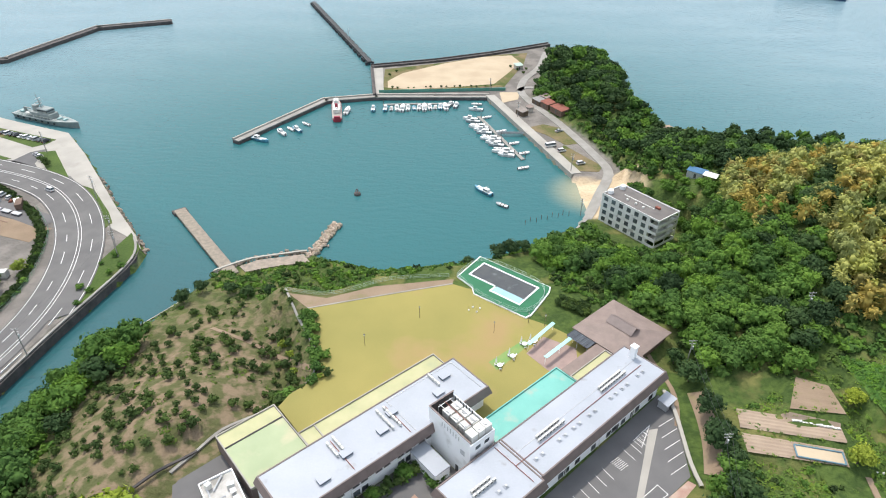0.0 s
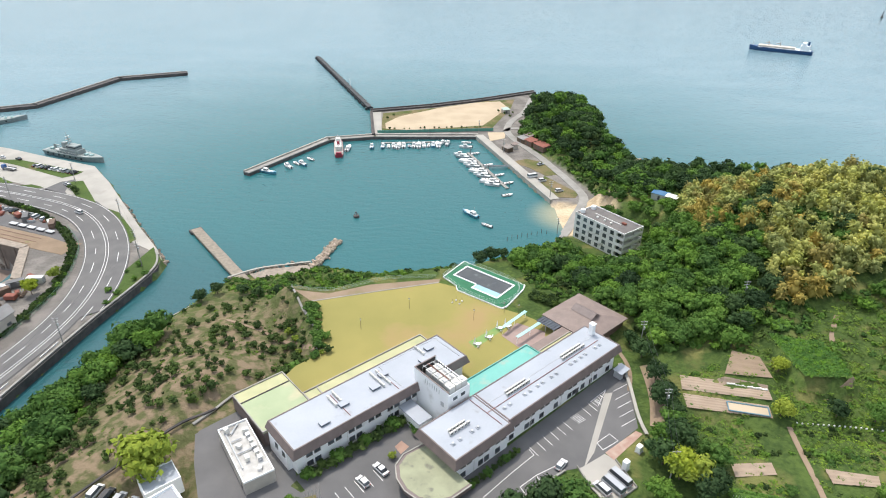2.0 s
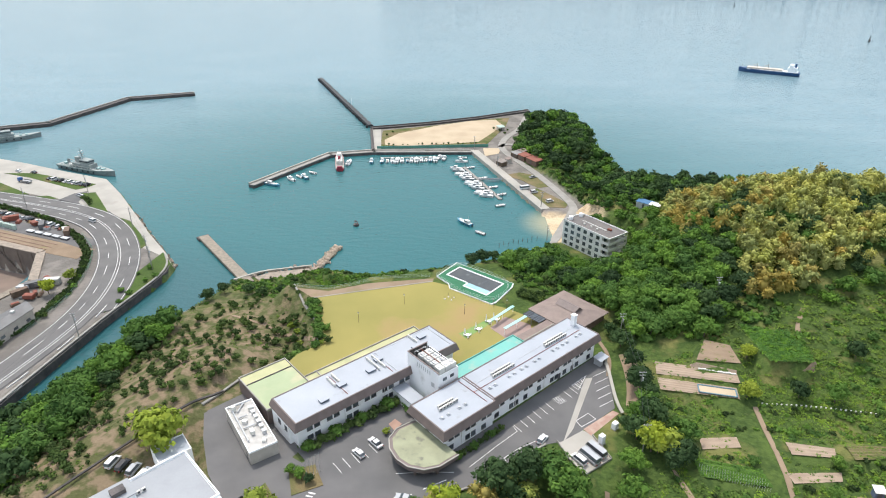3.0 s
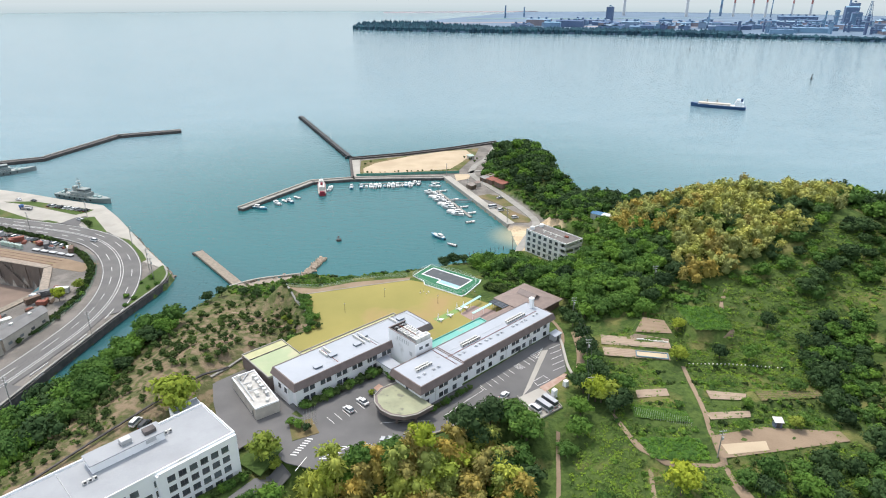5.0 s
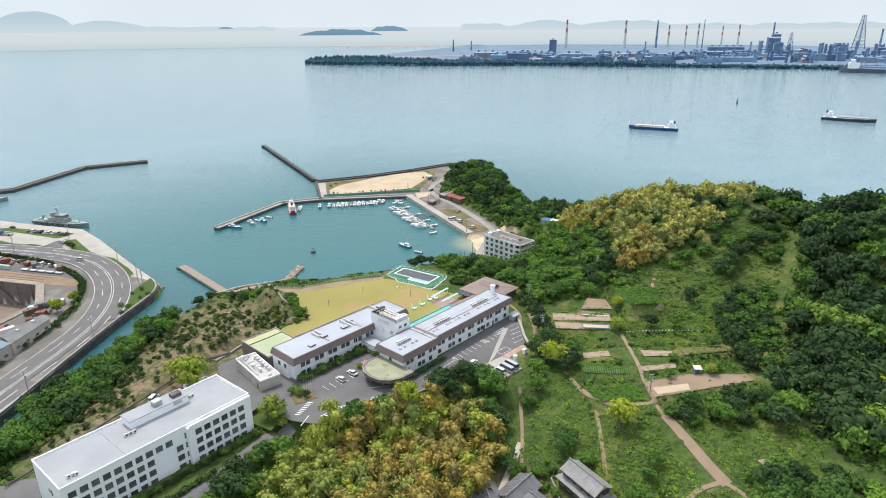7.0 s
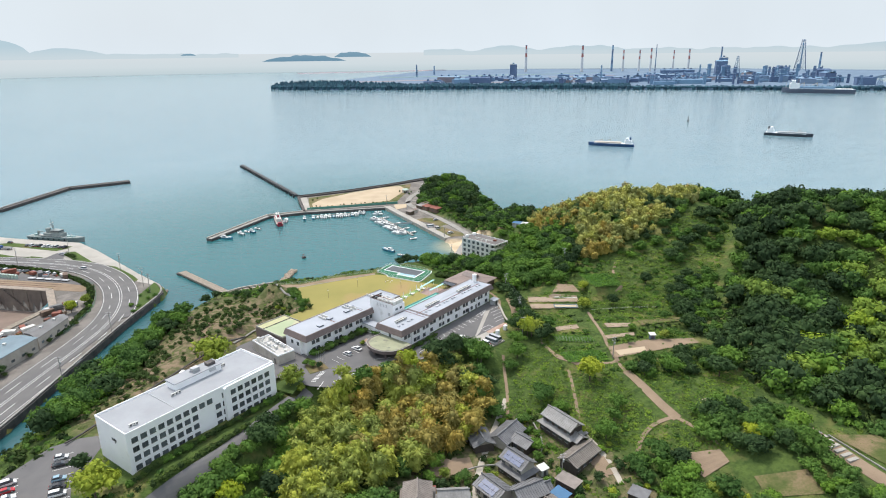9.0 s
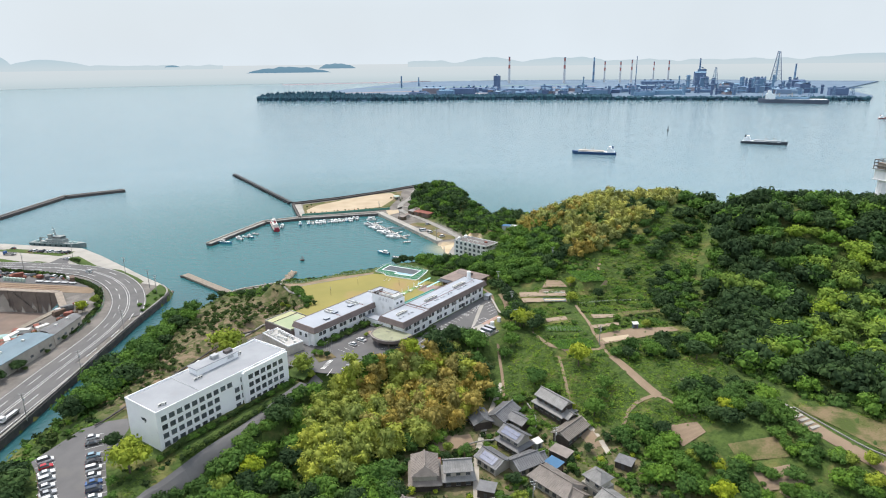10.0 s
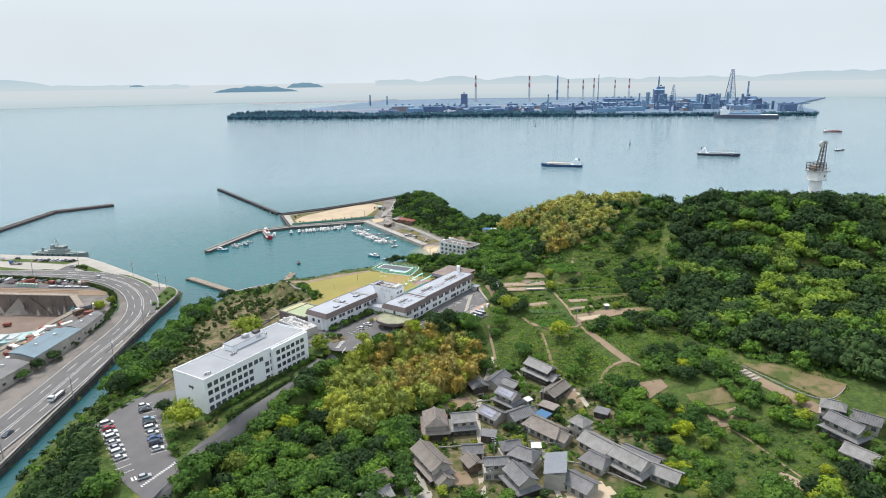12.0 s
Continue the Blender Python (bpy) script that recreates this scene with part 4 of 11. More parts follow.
def annex():
    """Four-storey white block across the yard."""
    L, W, H, base = 52.0, 17.0, 13.2, 12.4
    ob = thing("office_block", at_angle(-75.5, 10.0, base, 43.0), "four-storey white block with rows of dark windows and a pale roof", "building")
    part("wall", boxes((0, L * 0.62, 0, W, -2.5, H), (L * 0.62, L, -0.9, W, -2.5, H)), M["white"], ob, "white rendered wall")
    part("roof", boxes((0.35, L - 0.35, 0.35, W - 0.35, H, H + 0.05)), M["annexroof"], ob, "pale grey roof")
    parapet(ob, -0.1, L + 0.1, -0.1 - 0.0, W + 0.1, H, 0.55, 0.3, M["white"])
    for r in range(4):
        z = 0.9 + r * 3.0
        for i in range(18):
            x = 2.3 + i * 2.72
            if x > L - 1.2 or (8 <= i <= 9 and r < 3) or (i == 10 and r == 3):
                continue
            window_unit(ob, x, z, 1.7, 1.45, y=0.0 if x < L * 0.62 else -0.9)
    part("wall_pilaster", boxes((L * 0.62 - 0.5, L * 0.62, -1.3, 0, -2.5, H - 0.2)), M["white"], ob)
    part("wall_pilaster", boxes((L * 0.8, L * 0.8 + 0.3, -1.1, -0.9, -2.5, H)), M["white"], ob)
    part("end_sign", boxes((-0.06, 0, 6, 8.6, 8.6, 9.4), (-0.06, 0, 6.6, 7.0, 8.0, 9.6)), M["glass"], ob, "small dark wall emblem")
    part("penthouse", boxes((22.0, 39.0, 10.4, 15.2, H + 0.05, H + 2.3)), M["white"], ob)
    part("penthouse_roof", boxes((21.7, 39.3, 10.1, 15.5, H + 2.3, H + 2.5)), M["annexroof"], ob)
    part("louvre", boxes((34.5, 37.0, 10.32, 10.4, H + 1.0, H + 2.0)), M["metal"], ob)
    part("tank", soft(boxes((29.5, 32.0, 11.6, 13.6, H + 2.7, H + 3.9)), 0.1), M["metal"], ob, "grey metal water tank")
    part("tank_frame", boxes((29.4, 32.1, 11.5, 11.7, H + 2.5, H + 2.7), (29.4, 32.1, 13.5, 13.7, H + 2.5, H + 2.7)), M["metal"], ob)
    part("plant_box", boxes((35.0, 37.8, 11.6, 13.6, H + 2.5, H + 3.5)), M["darkstone"], ob)
    rail = bmesh.new()
    for i in range(24):
        box(rail, 16.0 + 0, 16.2, 1.0 + i * 0.65, 1.3 + i * 0.65, H + 0.05, H + 0.25)
    part("roof_block", rail, M["metal"], ob)
    c, s = math.cos(radians(43)), math.sin(radians(43))

    def up(a, b):
        return -75.5 + a * c - b * s, 10.0 + a * s + b * c
    for a, b, k in ((3.2, 3.0, 2), (4.8, 2.6, 1), (19.6, 8.2, 3), (39.8, 12.0, 2)):
        ac_row(*up(a, b), base + H + 0.05, 43, k, "annexe condensers")


annex()


def service_block():
    ob = thing("service_block", at_angle(-37.2, 64.6, GZ, 123.0), "low concrete service building with a stained white roof", "building")
    L, W, H = 19.5, 7.2, 3.6
    part("wall", boxes((0, L, -W, 0, -1, H)), M["plaster"], ob)
    part("roof", boxes((0.3, L - 0.3, 0.3 - W, -0.3, H, H + 0.06)), surf("stained_white_roof", (0.56, 0.545, 0.52), (0.40, 0.385, 0.36), 0.5, 0.8, stain=(0.27, 0.255, 0.235), stain_scale=0.3, stain_at=0.56), ob, "stained white flat roof")
    parapet(ob, 0, L, -W, 0, H, 0.5, 0.25, M["white"])
    d = boxes((2, 2.9, 0.0, 0.06, 0, 2.1))
    part("door", d, M["frame"], ob)
    for i in range(5):
        ac = thing("vent_stack", at_angle(-37.2, 64.6, GZ, 123.0) @ pose(5 + i * 2.1, -5.6, H + 0.06), "stained metal vent box on a service roof", "vent", "service roof vents")
        part("casing", soft(boxes((-0.5, 0.5, -0.45, 0.45, 0, 1.1)), 0.04), M["acwhite"] if i % 2 else M["metal"], ac)
        part("cap", boxes((-0.6, 0.6, -0.55, 0.55, 1.1, 1.2)), M["metal"], ac)
    for p, q in (((4, -1.2), (18.5, -1.2)), ((9, -1.6), (9, -6.4)), ((13.5, -1.6), (13.5, -4.0)), ((16, -2.2), (18.8, -4.8))):
        pb = bmesh.new()
        tube(pb, (*p, H + 0.5), (*q, H + 0.5), 0.2, seg=7)
        part("roof_pipe", pb, M["metal"], ob)
    for i, (x, y, w, h) in enumerate(((6.5, -3.0, 1.6, 1.3), (11.2, -2.6, 1.3, 1.0), (15.2, -5.6, 1.5, 1.4), (17.4, -1.6, 1.2, 1.7), (2.2, -4.6, 1.2, 0.8))):
        bx = thing("condenser_unit", at_angle(-37.2, 64.6, GZ, 123.0) @ pose(x, y, H + 0.06, 0, 0, i * 37), "grimy off-white unit on a service roof", "air conditioner", "service roof units")
        part("casing", soft(boxes((-w / 2, w / 2, -0.5, 0.5, 0.1, h)), 0.05), M["acwhite"], bx)
        part("base", boxes((-w / 2, w / 2, -0.4, 0.4, 0, 0.1)), M["metal"], bx)
    hut = thing("small_block", at_angle(-58.5, 62.5, GZ - 0.6, 38.0), "small white flat-roofed outbuilding", "building")
    part("wall", boxes((0, 8, 0, 6.5, -1, 3.4)), M["white"], hut)
    part("roof", boxes((0.2, 7.8, 0.2, 6.3, 3.4, 3.46)), M["roofgrey"], hut)
    parapet(hut, 0, 8, 0, 6.5, 3.4, 0.4, 0.22, M["white"])


service_block()


# ---- yards, lawn, pool ----
def flat_sheet(name, poly, z, material, label, category, thick=0.25):
    return tagged(slab(name, poly, z - thick, z, material), label, category, kind="structure")


LOT = [w2(*p) for p in ((-44, 26), (-36, 40), (-30, 31), (-27.5, 22), (-1, 20), (12, 3), (20, -1.4), (63, -1.4), (64, -3), (48.4, -17), (35, -16.6), (27, -15.5), (22.5, -13.2), (11, -12), (-2, -11), (-14, -6), (-26, -3), (-36, 1), (-40, 8))]
yard = flat_sheet("pavement", LOT, GZ + 0.05, M["asphalt"], "grey asphalt hotel yard with white bay lines", "pavement")
ribbon("driveway", fine([(-26, 47), (-36, 36), (-43, 25), (-51.5, 14), (-61, 5.5), (-70, -3), (-77, -12), (-82, -24), (-88, -38), (-96, -60)], 4), 3.9, 0.3, M["asphalt"], "grey asphalt drive beside a hedge", "road")
flat_sheet("pavement", [(-55, 84), (-46, 92), (-42, 86), (-36, 92), (-26.4, 69), (-31, 62), (-40, 52), (-47, 62), (-52, 74)], GZ + 0.04, M["asphalt"], "grey asphalt service yard", "pavement")
flat_sheet("pavement", [(-113.4, 14), (-104, 30), (-97, 33), (-88, 33.5), (-89, 24), (-91, 8), (-84.6, -14), (-80, -20), (-88, -37), (-96.6, -25), (-110, 8)], 12.36, M["asphalt"], "grey asphalt car park with white bay lines", "car park")


def line_on(parent, p, q, z, width=0.14, frame_of=w2):
    a, b = frame_of(*p), frame_of(*q)
    d = math.hypot(b[0] - a[0], b[1] - a[1])
    nx, ny = -(b[1] - a[1]) / d * width / 2, (b[0] - a[0]) / d * width / 2
    slab("bay_line", [(a[0] + nx, a[1] + ny), (b[0] + nx, b[1] + ny), (b[0] - nx, b[1] - ny), (a[0] - nx, a[1] - ny)], z - 0.004, z + 0.012, M["paint"], parent)


flat_sheet("pavement", [w1(-0.5, 0.6), w1(36.2, 0.6), w1(36.2, -12), w1(20, -13), w1(8, -9), w1(-0.5, -4.5)], GZ + 0.03, M["asphalt"], "grey asphalt strip along the west wing", "pavement")
flat_sheet("pavement", [w2(1, 0.6), w2(64, 1.2), w2(64, -2.5), w2(20, -2.5), w2(1, -2.0)], GZ + 0.035, M["asphalt"], "grey asphalt strip along the east wing", "pavement")
flat_sheet("paved_path", [(-4.2, 78.6), (-2.6, 80.6), (-0.6, 78.6), (-2.6, 76.2)], GZ + 0.07, surf("terracotta_paving", (0.40, 0.26, 0.20), (0.33, 0.21, 0.16), 0.4, 0.9, bump=0.3, bscale=4), "terracotta paved path beside the entrance porch", "path")
YZ = GZ + 0.05
for i in range(12):
    if i not in (6, 7):
        line_on(yard, (22.2 + i * 2.63, -3.1), (21.8 + i * 2.63, -6.3), YZ)
for i in range(7):
    line_on(yard, (38.0, -3.2 - i * 0.45), (40.6, -3.5 - i * 0.45), YZ, 0.1)
    line_on(yard, (47.2 + i * 0.95, -3.1), (47.0 + i * 0.95, -5.2 + i * 0.3), YZ, 0.1)
for i in range(5):
    line_on(yard, (55.3 - i * 2.42, -4.6 - i * 2.32), (60.4 - i * 2.42, -5.4 - i * 2.32), YZ)
for loop in ([(36.1, -13.1), (41, -13.4), (40.7, -16.2), (35.3, -15.5), (36.1, -13.1)], [(11.5, -9.7), (16.8, -9.9), (23, -11.2)], [(16.8, -9.9), (16.3, -12)], [(11.5, -9.7), (11, -11.5)], [(3, -6.2), (13.3, -5.6), (21.1, -5.4), (21.6, -3.5)], [(47, -3), (54, -2.9), (47, -5.4)]):
    for p, q in zip(loop, loop[1:]):
        line_on(yard, p, q, YZ)
for i in range(5):
    line_on(yard, (-21.7 + i * 2.6, 16.9 - i * 0.1), (-21.8 + i * 2.6, 12.9 - i * 0.1), YZ)
for i in range(8):
    line_on(yard, (-37.6 + i * 0.95, 10.3 + i * 0.36), (-36.6 + i * 0.95, 8.9 + i * 0.36), YZ, 0.38)
for p, q, w in (((-33, 3.6), (-24, 2.0), 0.22), ((-29.5, 4.6), (-27.5, 1.4), 0.22), ((-24, 2.0), (-26, 3.4), 0.3), ((-33, 3.6), (-31, 2.0), 0.3), ((-10, -4), (-4, -5.5), 0.22), ((-40, 4), (-35, 6.5), 0.2), ((-18, -2), (-13, -3.4), 0.2), ((-12, 4), (-6, -0.5), 0.18), ((-6, -0.5), (-1, -5), 0.18)):
    line_on(yard, p, q, YZ, w)
slab("concrete_strip", [w2(*p) for p in ((52.6, -3.6), (54.6, -4.8), (33, -14.6), (27, -16))], YZ - 0.1, YZ + 0.02, M["paleconcrete"], yard)
slab("brick_border", [w2(*p) for p in ((35, -16.4), (47, -17.2), (47.4, -19), (34.6, -19.3))], YZ - 0.6, YZ + 0.02, surf("worn_red_brick_paving", (0.36, 0.21, 0.17), (0.45, 0.35, 0.28), 0.5, 0.9, bscale=5), yard)


def retaining_deck():
    ob = thing("parking_deck", at_angle(*W2, 0, A2), "raised concrete parking deck on a high retaining wall", "retaining wall")
    poly = [(26.1, -14.6), (23.4, -20.5), (22.1, -26.6), (31.8, -27.7), (35.0, -19.4), (34.6, -16.5)]
    part("deck", prism(bmesh.new(), poly, 4.0, GZ + 0.03), M["paleconcrete"], ob)
    c = bmesh.new()
    for (ax, ay), (bx, by) in zip(poly[:4], poly[1:5]):
        d = math.hypot(bx - ax, by - ay)
        nx, ny = (by - ay) / d * 0.22, -(bx - ax) / d * 0.22
        prism(c, [(ax, ay), (bx, by), (bx - nx, by - ny), (ax - nx, ay - ny)], GZ + 0.03, GZ + 0.55)
    part("kerb_wall", c, M["concrete"], ob)
    for x, y, h in ((34.3, -22.6, 3.0), (41.6, -21.6, 2.2)):
        cb = thing("utility_cabinet", at_angle(*w2(x, y), ht(*w2(x, y)) - 0.2, A2), "white box utility cabinet on the yard edge", "cabinet", "utility cabinets")
        dz = GZ - ht(*w2(x, y))
        part("plinth", boxes((-0.9, 0.9, -0.8, 0.8, -0.5, dz + 0.3)), M["concrete"], cb)
        part("casing", soft(boxes((-0.75, 0.75, -0.65, 0.65, dz + 0.3, dz + h)), 0.05), M["white"], cb)


retaining_deck()
# right-hand retaining wall of the lot
ribbon("boundary_wall", [w2(66, 1), w2(64.4, -2.6), w2(48.8, -17.4), w2(47.6, -20)], 0.9, 0.75, M["paleconcrete"], "pale concrete kerb wall along the parking lot", "wall", fixed=GZ)
ribbon("boundary_wall", fine([w2(23, -13.6), w2(11, -12.4), w2(-2, -11.4), w2(-14, -6.5)], 2), 0.5, 0.6, M["concrete"], "low concrete wall along the yard edge", "wall", fixed=GZ)
ribbon("boundary_wall", fine([(-56, 86), (-49, 98), (-35.5, 109.3), (-26, 115.6), (-31, 126), (-37.8, 139.6), (-43, 150.5)], 2), 0.6, 0.6, M["concrete"], "low weathered concrete wall round the lawn", "wall")
ribbon("canal_path_wall", fine([(-100, 30), (-82, 58), (-62, 82), (-52, 92)], 3), 0.5, 1.0, M["darkstone"], "dark stone wall below the planted slope", "wall")

LAWN = [(-35, 141.5), (8, 153), (14, 150), (26, 138), (35, 133), (47, 123), w2(62, 21), w2(48, 22.2), w2(30, 22.2), w2(19, 22.2), (7.4, 113.8), (4.4, 118.5), (-24.5, 95.5), (-29.5, 95.8), (-36, 104), (-34, 108), (-26.5, 115), (-31, 128)]
lawn = flat_sheet("lawn", LAWN, 16.06, M["lawn"], "wide mown lawn, dry yellow-green with brown patches", "lawn")
flat_sheet("bare_strip", [(-42, 149), (-30, 146.4), (-16, 152), (8.5, 155.6), (8, 153.2), (-35, 141.8)], 16.04, M["dirt"], "bare brown earth strip along the lawn", "ground")
ribbon("lawn_kerb", [(-35, 141.6), (-14, 147.4), (8, 153.1)], 0.5, 0.16, M["concrete"], "low concrete kerb of the lawn", "kerb", fixed=16.0)


def fence_line(name, line, h, label, colour, group="", post_every=2.4, z_of=None):
    """Mesh fence: posts, rails and thin bars."""
    ob = thing(name, pose(0, 0, 0), label, "fence", group)
    pts = fine(line, post_every)
    zs = [(z_of if z_of is not None else ht(*p)) for p in pts]
    for p, z in zip(pts, zs):
        b = bmesh.new()
        tube(b, (*p, z - 0.2), (*p, z + h), 0.05, seg=6)
        part("post", b, colour, ob)
    for k in (0.12, 0.5, 1.0):
        b = bmesh.new()
        for i in range(len(pts) - 1):
            tube(b, (*pts[i], zs[i] + h * k - 0.04), (*pts[i + 1], zs[i + 1] + h * k - 0.04), 0.035, seg=4)
        part("rail", b, colour, ob)
    mesh = bmesh.new()
    for i in range(len(pts) - 1):
        for j in range(6):
            t = (j + 0.5) / 6
            x, y, z = (pts[i][a] * (1 - t) + pts[i + 1][a] * t for a in (0, 1)), None, zs[i] * (1 - t) + zs[i + 1] * t
            px, py = x
            tube(mesh, (px, py, z + 0.1), (px, py, z + h - 0.05), 0.014, seg=3)
    part("mesh_panel", mesh, colour, ob)
    return ob


M["fencegreen"] = surf("green_painted_steel", (0.16, 0.30, 0.20), (0.12, 0.24, 0.16), 0.5, 0.5)
M["fencepale"] = surf("pale_green_steel", (0.42, 0.52, 0.46), (0.35, 0.44, 0.39), 0.5, 0.5)
fence_line("lawn_fence", [(-43, 150.3), (-30, 147), (-21, 150.5), (-14, 155.6), (9, 157)], 1.3, "low pale green mesh fence behind the lawn", M["fencepale"], z_of=16.0)
M["fencepool"] = surf("whitish_green_steel", (0.56, 0.66, 0.60), (0.48, 0.58, 0.52), 0.5, 0.5)
POOLDECK = [(9.5, 156.5), (17.6, 167.6), (38.2, 150.6), (37.4, 148.0), (34.3, 143.2), (30.4, 137.4), (28.6, 136.1), (14.2, 147.6), (13.8, 151.0)]


def pool():
    ob = thing("swimming_pool", pose(0, 0, 0), "outdoor pool with dark water on a green deck, part emptied", "swimming pool")
    part("deck_wall", prism(bmesh.new(), POOLDECK, 12.0, 16.45), M["white"], ob)
    inner = [((x - 24) * 0.972 + 24, (y - 151) * 0.972 + 151) for x, y in POOLDECK]
    part("deck", prism(bmesh.new(), inner, 16.45, 16.52), surf("green_deck_paint", (0.012, 0.125, 0.055), (0.018, 0.16, 0.07), 0.3, 0.7), ob, "dark green painted deck")
    p = thing("pool_basin", at_angle(13.2, 157.3, 16.52, -40.4), "rectangular pool of dark still water with a white rim", "swimming pool")
    L, W, S, D = 21.0, 8.3, 10.0, 2.8
    for x0, x1, y0, y1 in ((0, L, W - 0.5, W), (0, 0.5, 0.5, W - 0.5), (L - 0.5, L, 0.5 - D, W - 0.5), (0, S, 0, 0.5), (S, L, -D, 0.5 - D), (S, S + 0.5, 0.5 - D, 0)):
        part("rim", boxes((x0, x1, y0, y1, 0, 0.22)), M["white"], p)
    part("water", boxes((0.5, L - 0.5, 0.5, W - 0.5, -0.02, 0.05)), surf("dark_pool_water", (0.05, 0.055, 0.06), (0.075, 0.08, 0.078), 0.4, 0.3, stain=(0.13, 0.15, 0.15), stain_scale=0.35, stain_at=0.6), p, "murky dark pool water")
    part("paddling_basin", boxes((S + 0.5, L - 0.5, 0.5 - D, 0.5, -0.02, 0.06)), surf("pale_blue_pool_floor", (0.34, 0.53, 0.62), (0.28, 0.47, 0.57), 0.4, 0.3), p, "pale blue dry paddling basin")
    ladder = bmesh.new()
    for k in (-0.3, 0.3):
        tube(ladder, (6 + k, W - 0.2, 0.1), (6 + k, W - 0.2, 0.95), 0.05, seg=5)
        tube(ladder, (6 + k, W - 0.2, 0.95), (6 + k, W - 1.0, 0.1), 0.05, seg=5)
    part("ladder", ladder, M["metal"], p, "steel pool ladder")
    fence_line("pool_fence", POOLDECK + POOLDECK[:1], 1.4, "white rail fence with green mesh round the pool deck", M["fencepool"], z_of=16.45)

pool()


def lamp_post(x, y, z, h=3.6):
    ob = thing("garden_lamp", pose(x, y, z), "slim brown garden lamp post on the lawn", "lamp", "garden lamps")
    b = bmesh.new()
    tube(b, (0, 0, -0.1), (0, 0, h), 0.07, 0.05, 8)
    part("post", b, M["wood"], ob)
    b = bmesh.new()
    tube(b, (0, 0, h), (0, 0, h + 0.4), 0.16, 0.2, 10)
    part("lantern", b, M["acwhite"], ob)
    b = bmesh.new()
    tube(b, (0, 0, h + 0.4), (0, 0, h + 0.52), 0.26, 0.05, 10)
    part("cap", b, M["frame"], ob)


for p in ((-16.8, 125.5), (-2, 137), (18.8, 130.2), (29.0, 134.2), (33.5, 133)):
    lamp_post(*p, 16.06)


def parasol_set(x, y):
    ob = thing("closed_parasol", pose(x, y, 16.06), "closed white parasol on a pole", "parasol", "closed parasols")
    b = bmesh.new()
    tube(b, (0, 0, 0), (0, 0, 3.2), 0.04, seg=6)
    part("pole", b, M["metal"], ob)
    b = bmesh.new()
    tube(b, (0, 0, 1.1), (0, 0, 1.9), 0.26, 0.2, 10)
    tube(b, (0, 0, 1.9), (0, 0, 3.1), 0.2, 0.04, 10)
    part("canopy", b, M["white"], ob)
    b = bmesh.new()
    tube(b, (0, 0, 0), (0, 0, 0.12), 0.35, seg=12)
    part("base", b, M["concrete"], ob)
    tb = thing("garden_table", pose(x + 0.9, y - 0.5, 16.06), "round white garden table on the lawn", "table", "garden tables")
    b = bmesh.new()
    tube(b, (0, 0, 0.68), (0, 0, 0.74), 0.75, seg=14)
    part("tabletop", b, M["white"], tb)
    b = bmesh.new()
    tube(b, (0, 0, 0), (0, 0, 0.68), 0.08, seg=8)
    part("leg", b, M["metal"], tb)
    for a in (0.6, 2.7, 4.8):
        ch = thing("garden_chair", pose(x + 0.9 + 1.15 * math.cos(a), y - 0.5 + 1.15 * math.sin(a), 16.06, 0, 0, math.degrees(a)), "white moulded garden chair", "chair", "garden chairs")
        part("seat", soft(boxes((-0.24, 0.24, -0.24, 0.24, 0.4, 0.46)), 0.02), M["white"], ch)
        part("backrest", soft(boxes((0.2, 0.26, -0.24, 0.24, 0.46, 0.88)), 0.02), M["white"], ch)
        for sx in (-0.2, 0.2):
            for sy in (-0.2, 0.2):
                part("leg", boxes((sx - 0.02, sx + 0.02, sy - 0.02, sy + 0.02, 0, 0.4)), M["white"], ch)


for p in ((18.2, 117.4), (22.0, 120.8), (25.8, 125.4), (28.4, 126.4)):
    parasol_set(*p)
flat_sheet("mat", [(16.4, 118.6), (27, 127.4), (28.4, 125.6), (18.4, 115.6)], 16.075, surf("green_matting", (0.16, 0.30, 0.09), (0.24, 0.30, 0.1), 0.5, 0.9), "worn green matting under the parasols", "mat", 0.05)
flat_sheet("patio", [(26.8, 121.8), (32.4, 128.4), (40.6, 123.6), w2(57, 21.6), w2(48, 22.4)], 16.10, surf("red_brown_paving", (0.36, 0.26, 0.23), (0.29, 0.21, 0.19), 0.4, 0.9, bump=0.3, bscale=4), "reddish brown paved patio", "patio")


def pergola(a, b, h=2.5, w=1.1):
    d = math.hypot(b[0] - a[0], b[1] - a[1])
    ob = thing("pergola_awning", pose(*a, 16.06, 0, 0, math.degrees(math.atan2(b[1] - a[1], b[0] - a[0]))), "pale turquoise strip awning on white posts", "awning", "turquoise awnings")
    part("sheet", soft(boxes((0, d, -w / 2, w / 2, h, h + 0.12)), 0.03), surf("pale_turquoise_sheet", (0.40, 0.70, 0.68), (0.34, 0.62, 0.61), 0.5, 0.5), ob)
    for x in (0.15, d / 2, d - 0.15):
        t = bmesh.new()
        tube(t, (x, 0, 0), (x, 0, h), 0.06, seg=6)
        part("post", t, M["white"], ob)


pergola((27.2, 122.6), (35.6, 131.4))
pergola((31.0, 117.6), (40.2, 126.0))
for i, p in enumerate(((12.3, 140), (13.6, 141.4), (14.6, 139.2), (15.6, 140.8))):
    ob = thing("garden_spotlight", pose(*p, 16.06), "small white garden light on a stake", "lamp", "garden spotlights")
    t = bmesh.new()
    tube(t, (0, 0, 0), (0, 0, 1.7), 0.035, seg=6)
    part("stake", t, M["wood"], ob)
    t = bmesh.new()
    tube(t, (0, 0, 0.2), (0, 0, 0.45), 0.28, 0.2, 8)
    part("head", t, M["white"], ob)


# ---- vehicles ----
CARS = {}
PAINTS = {}


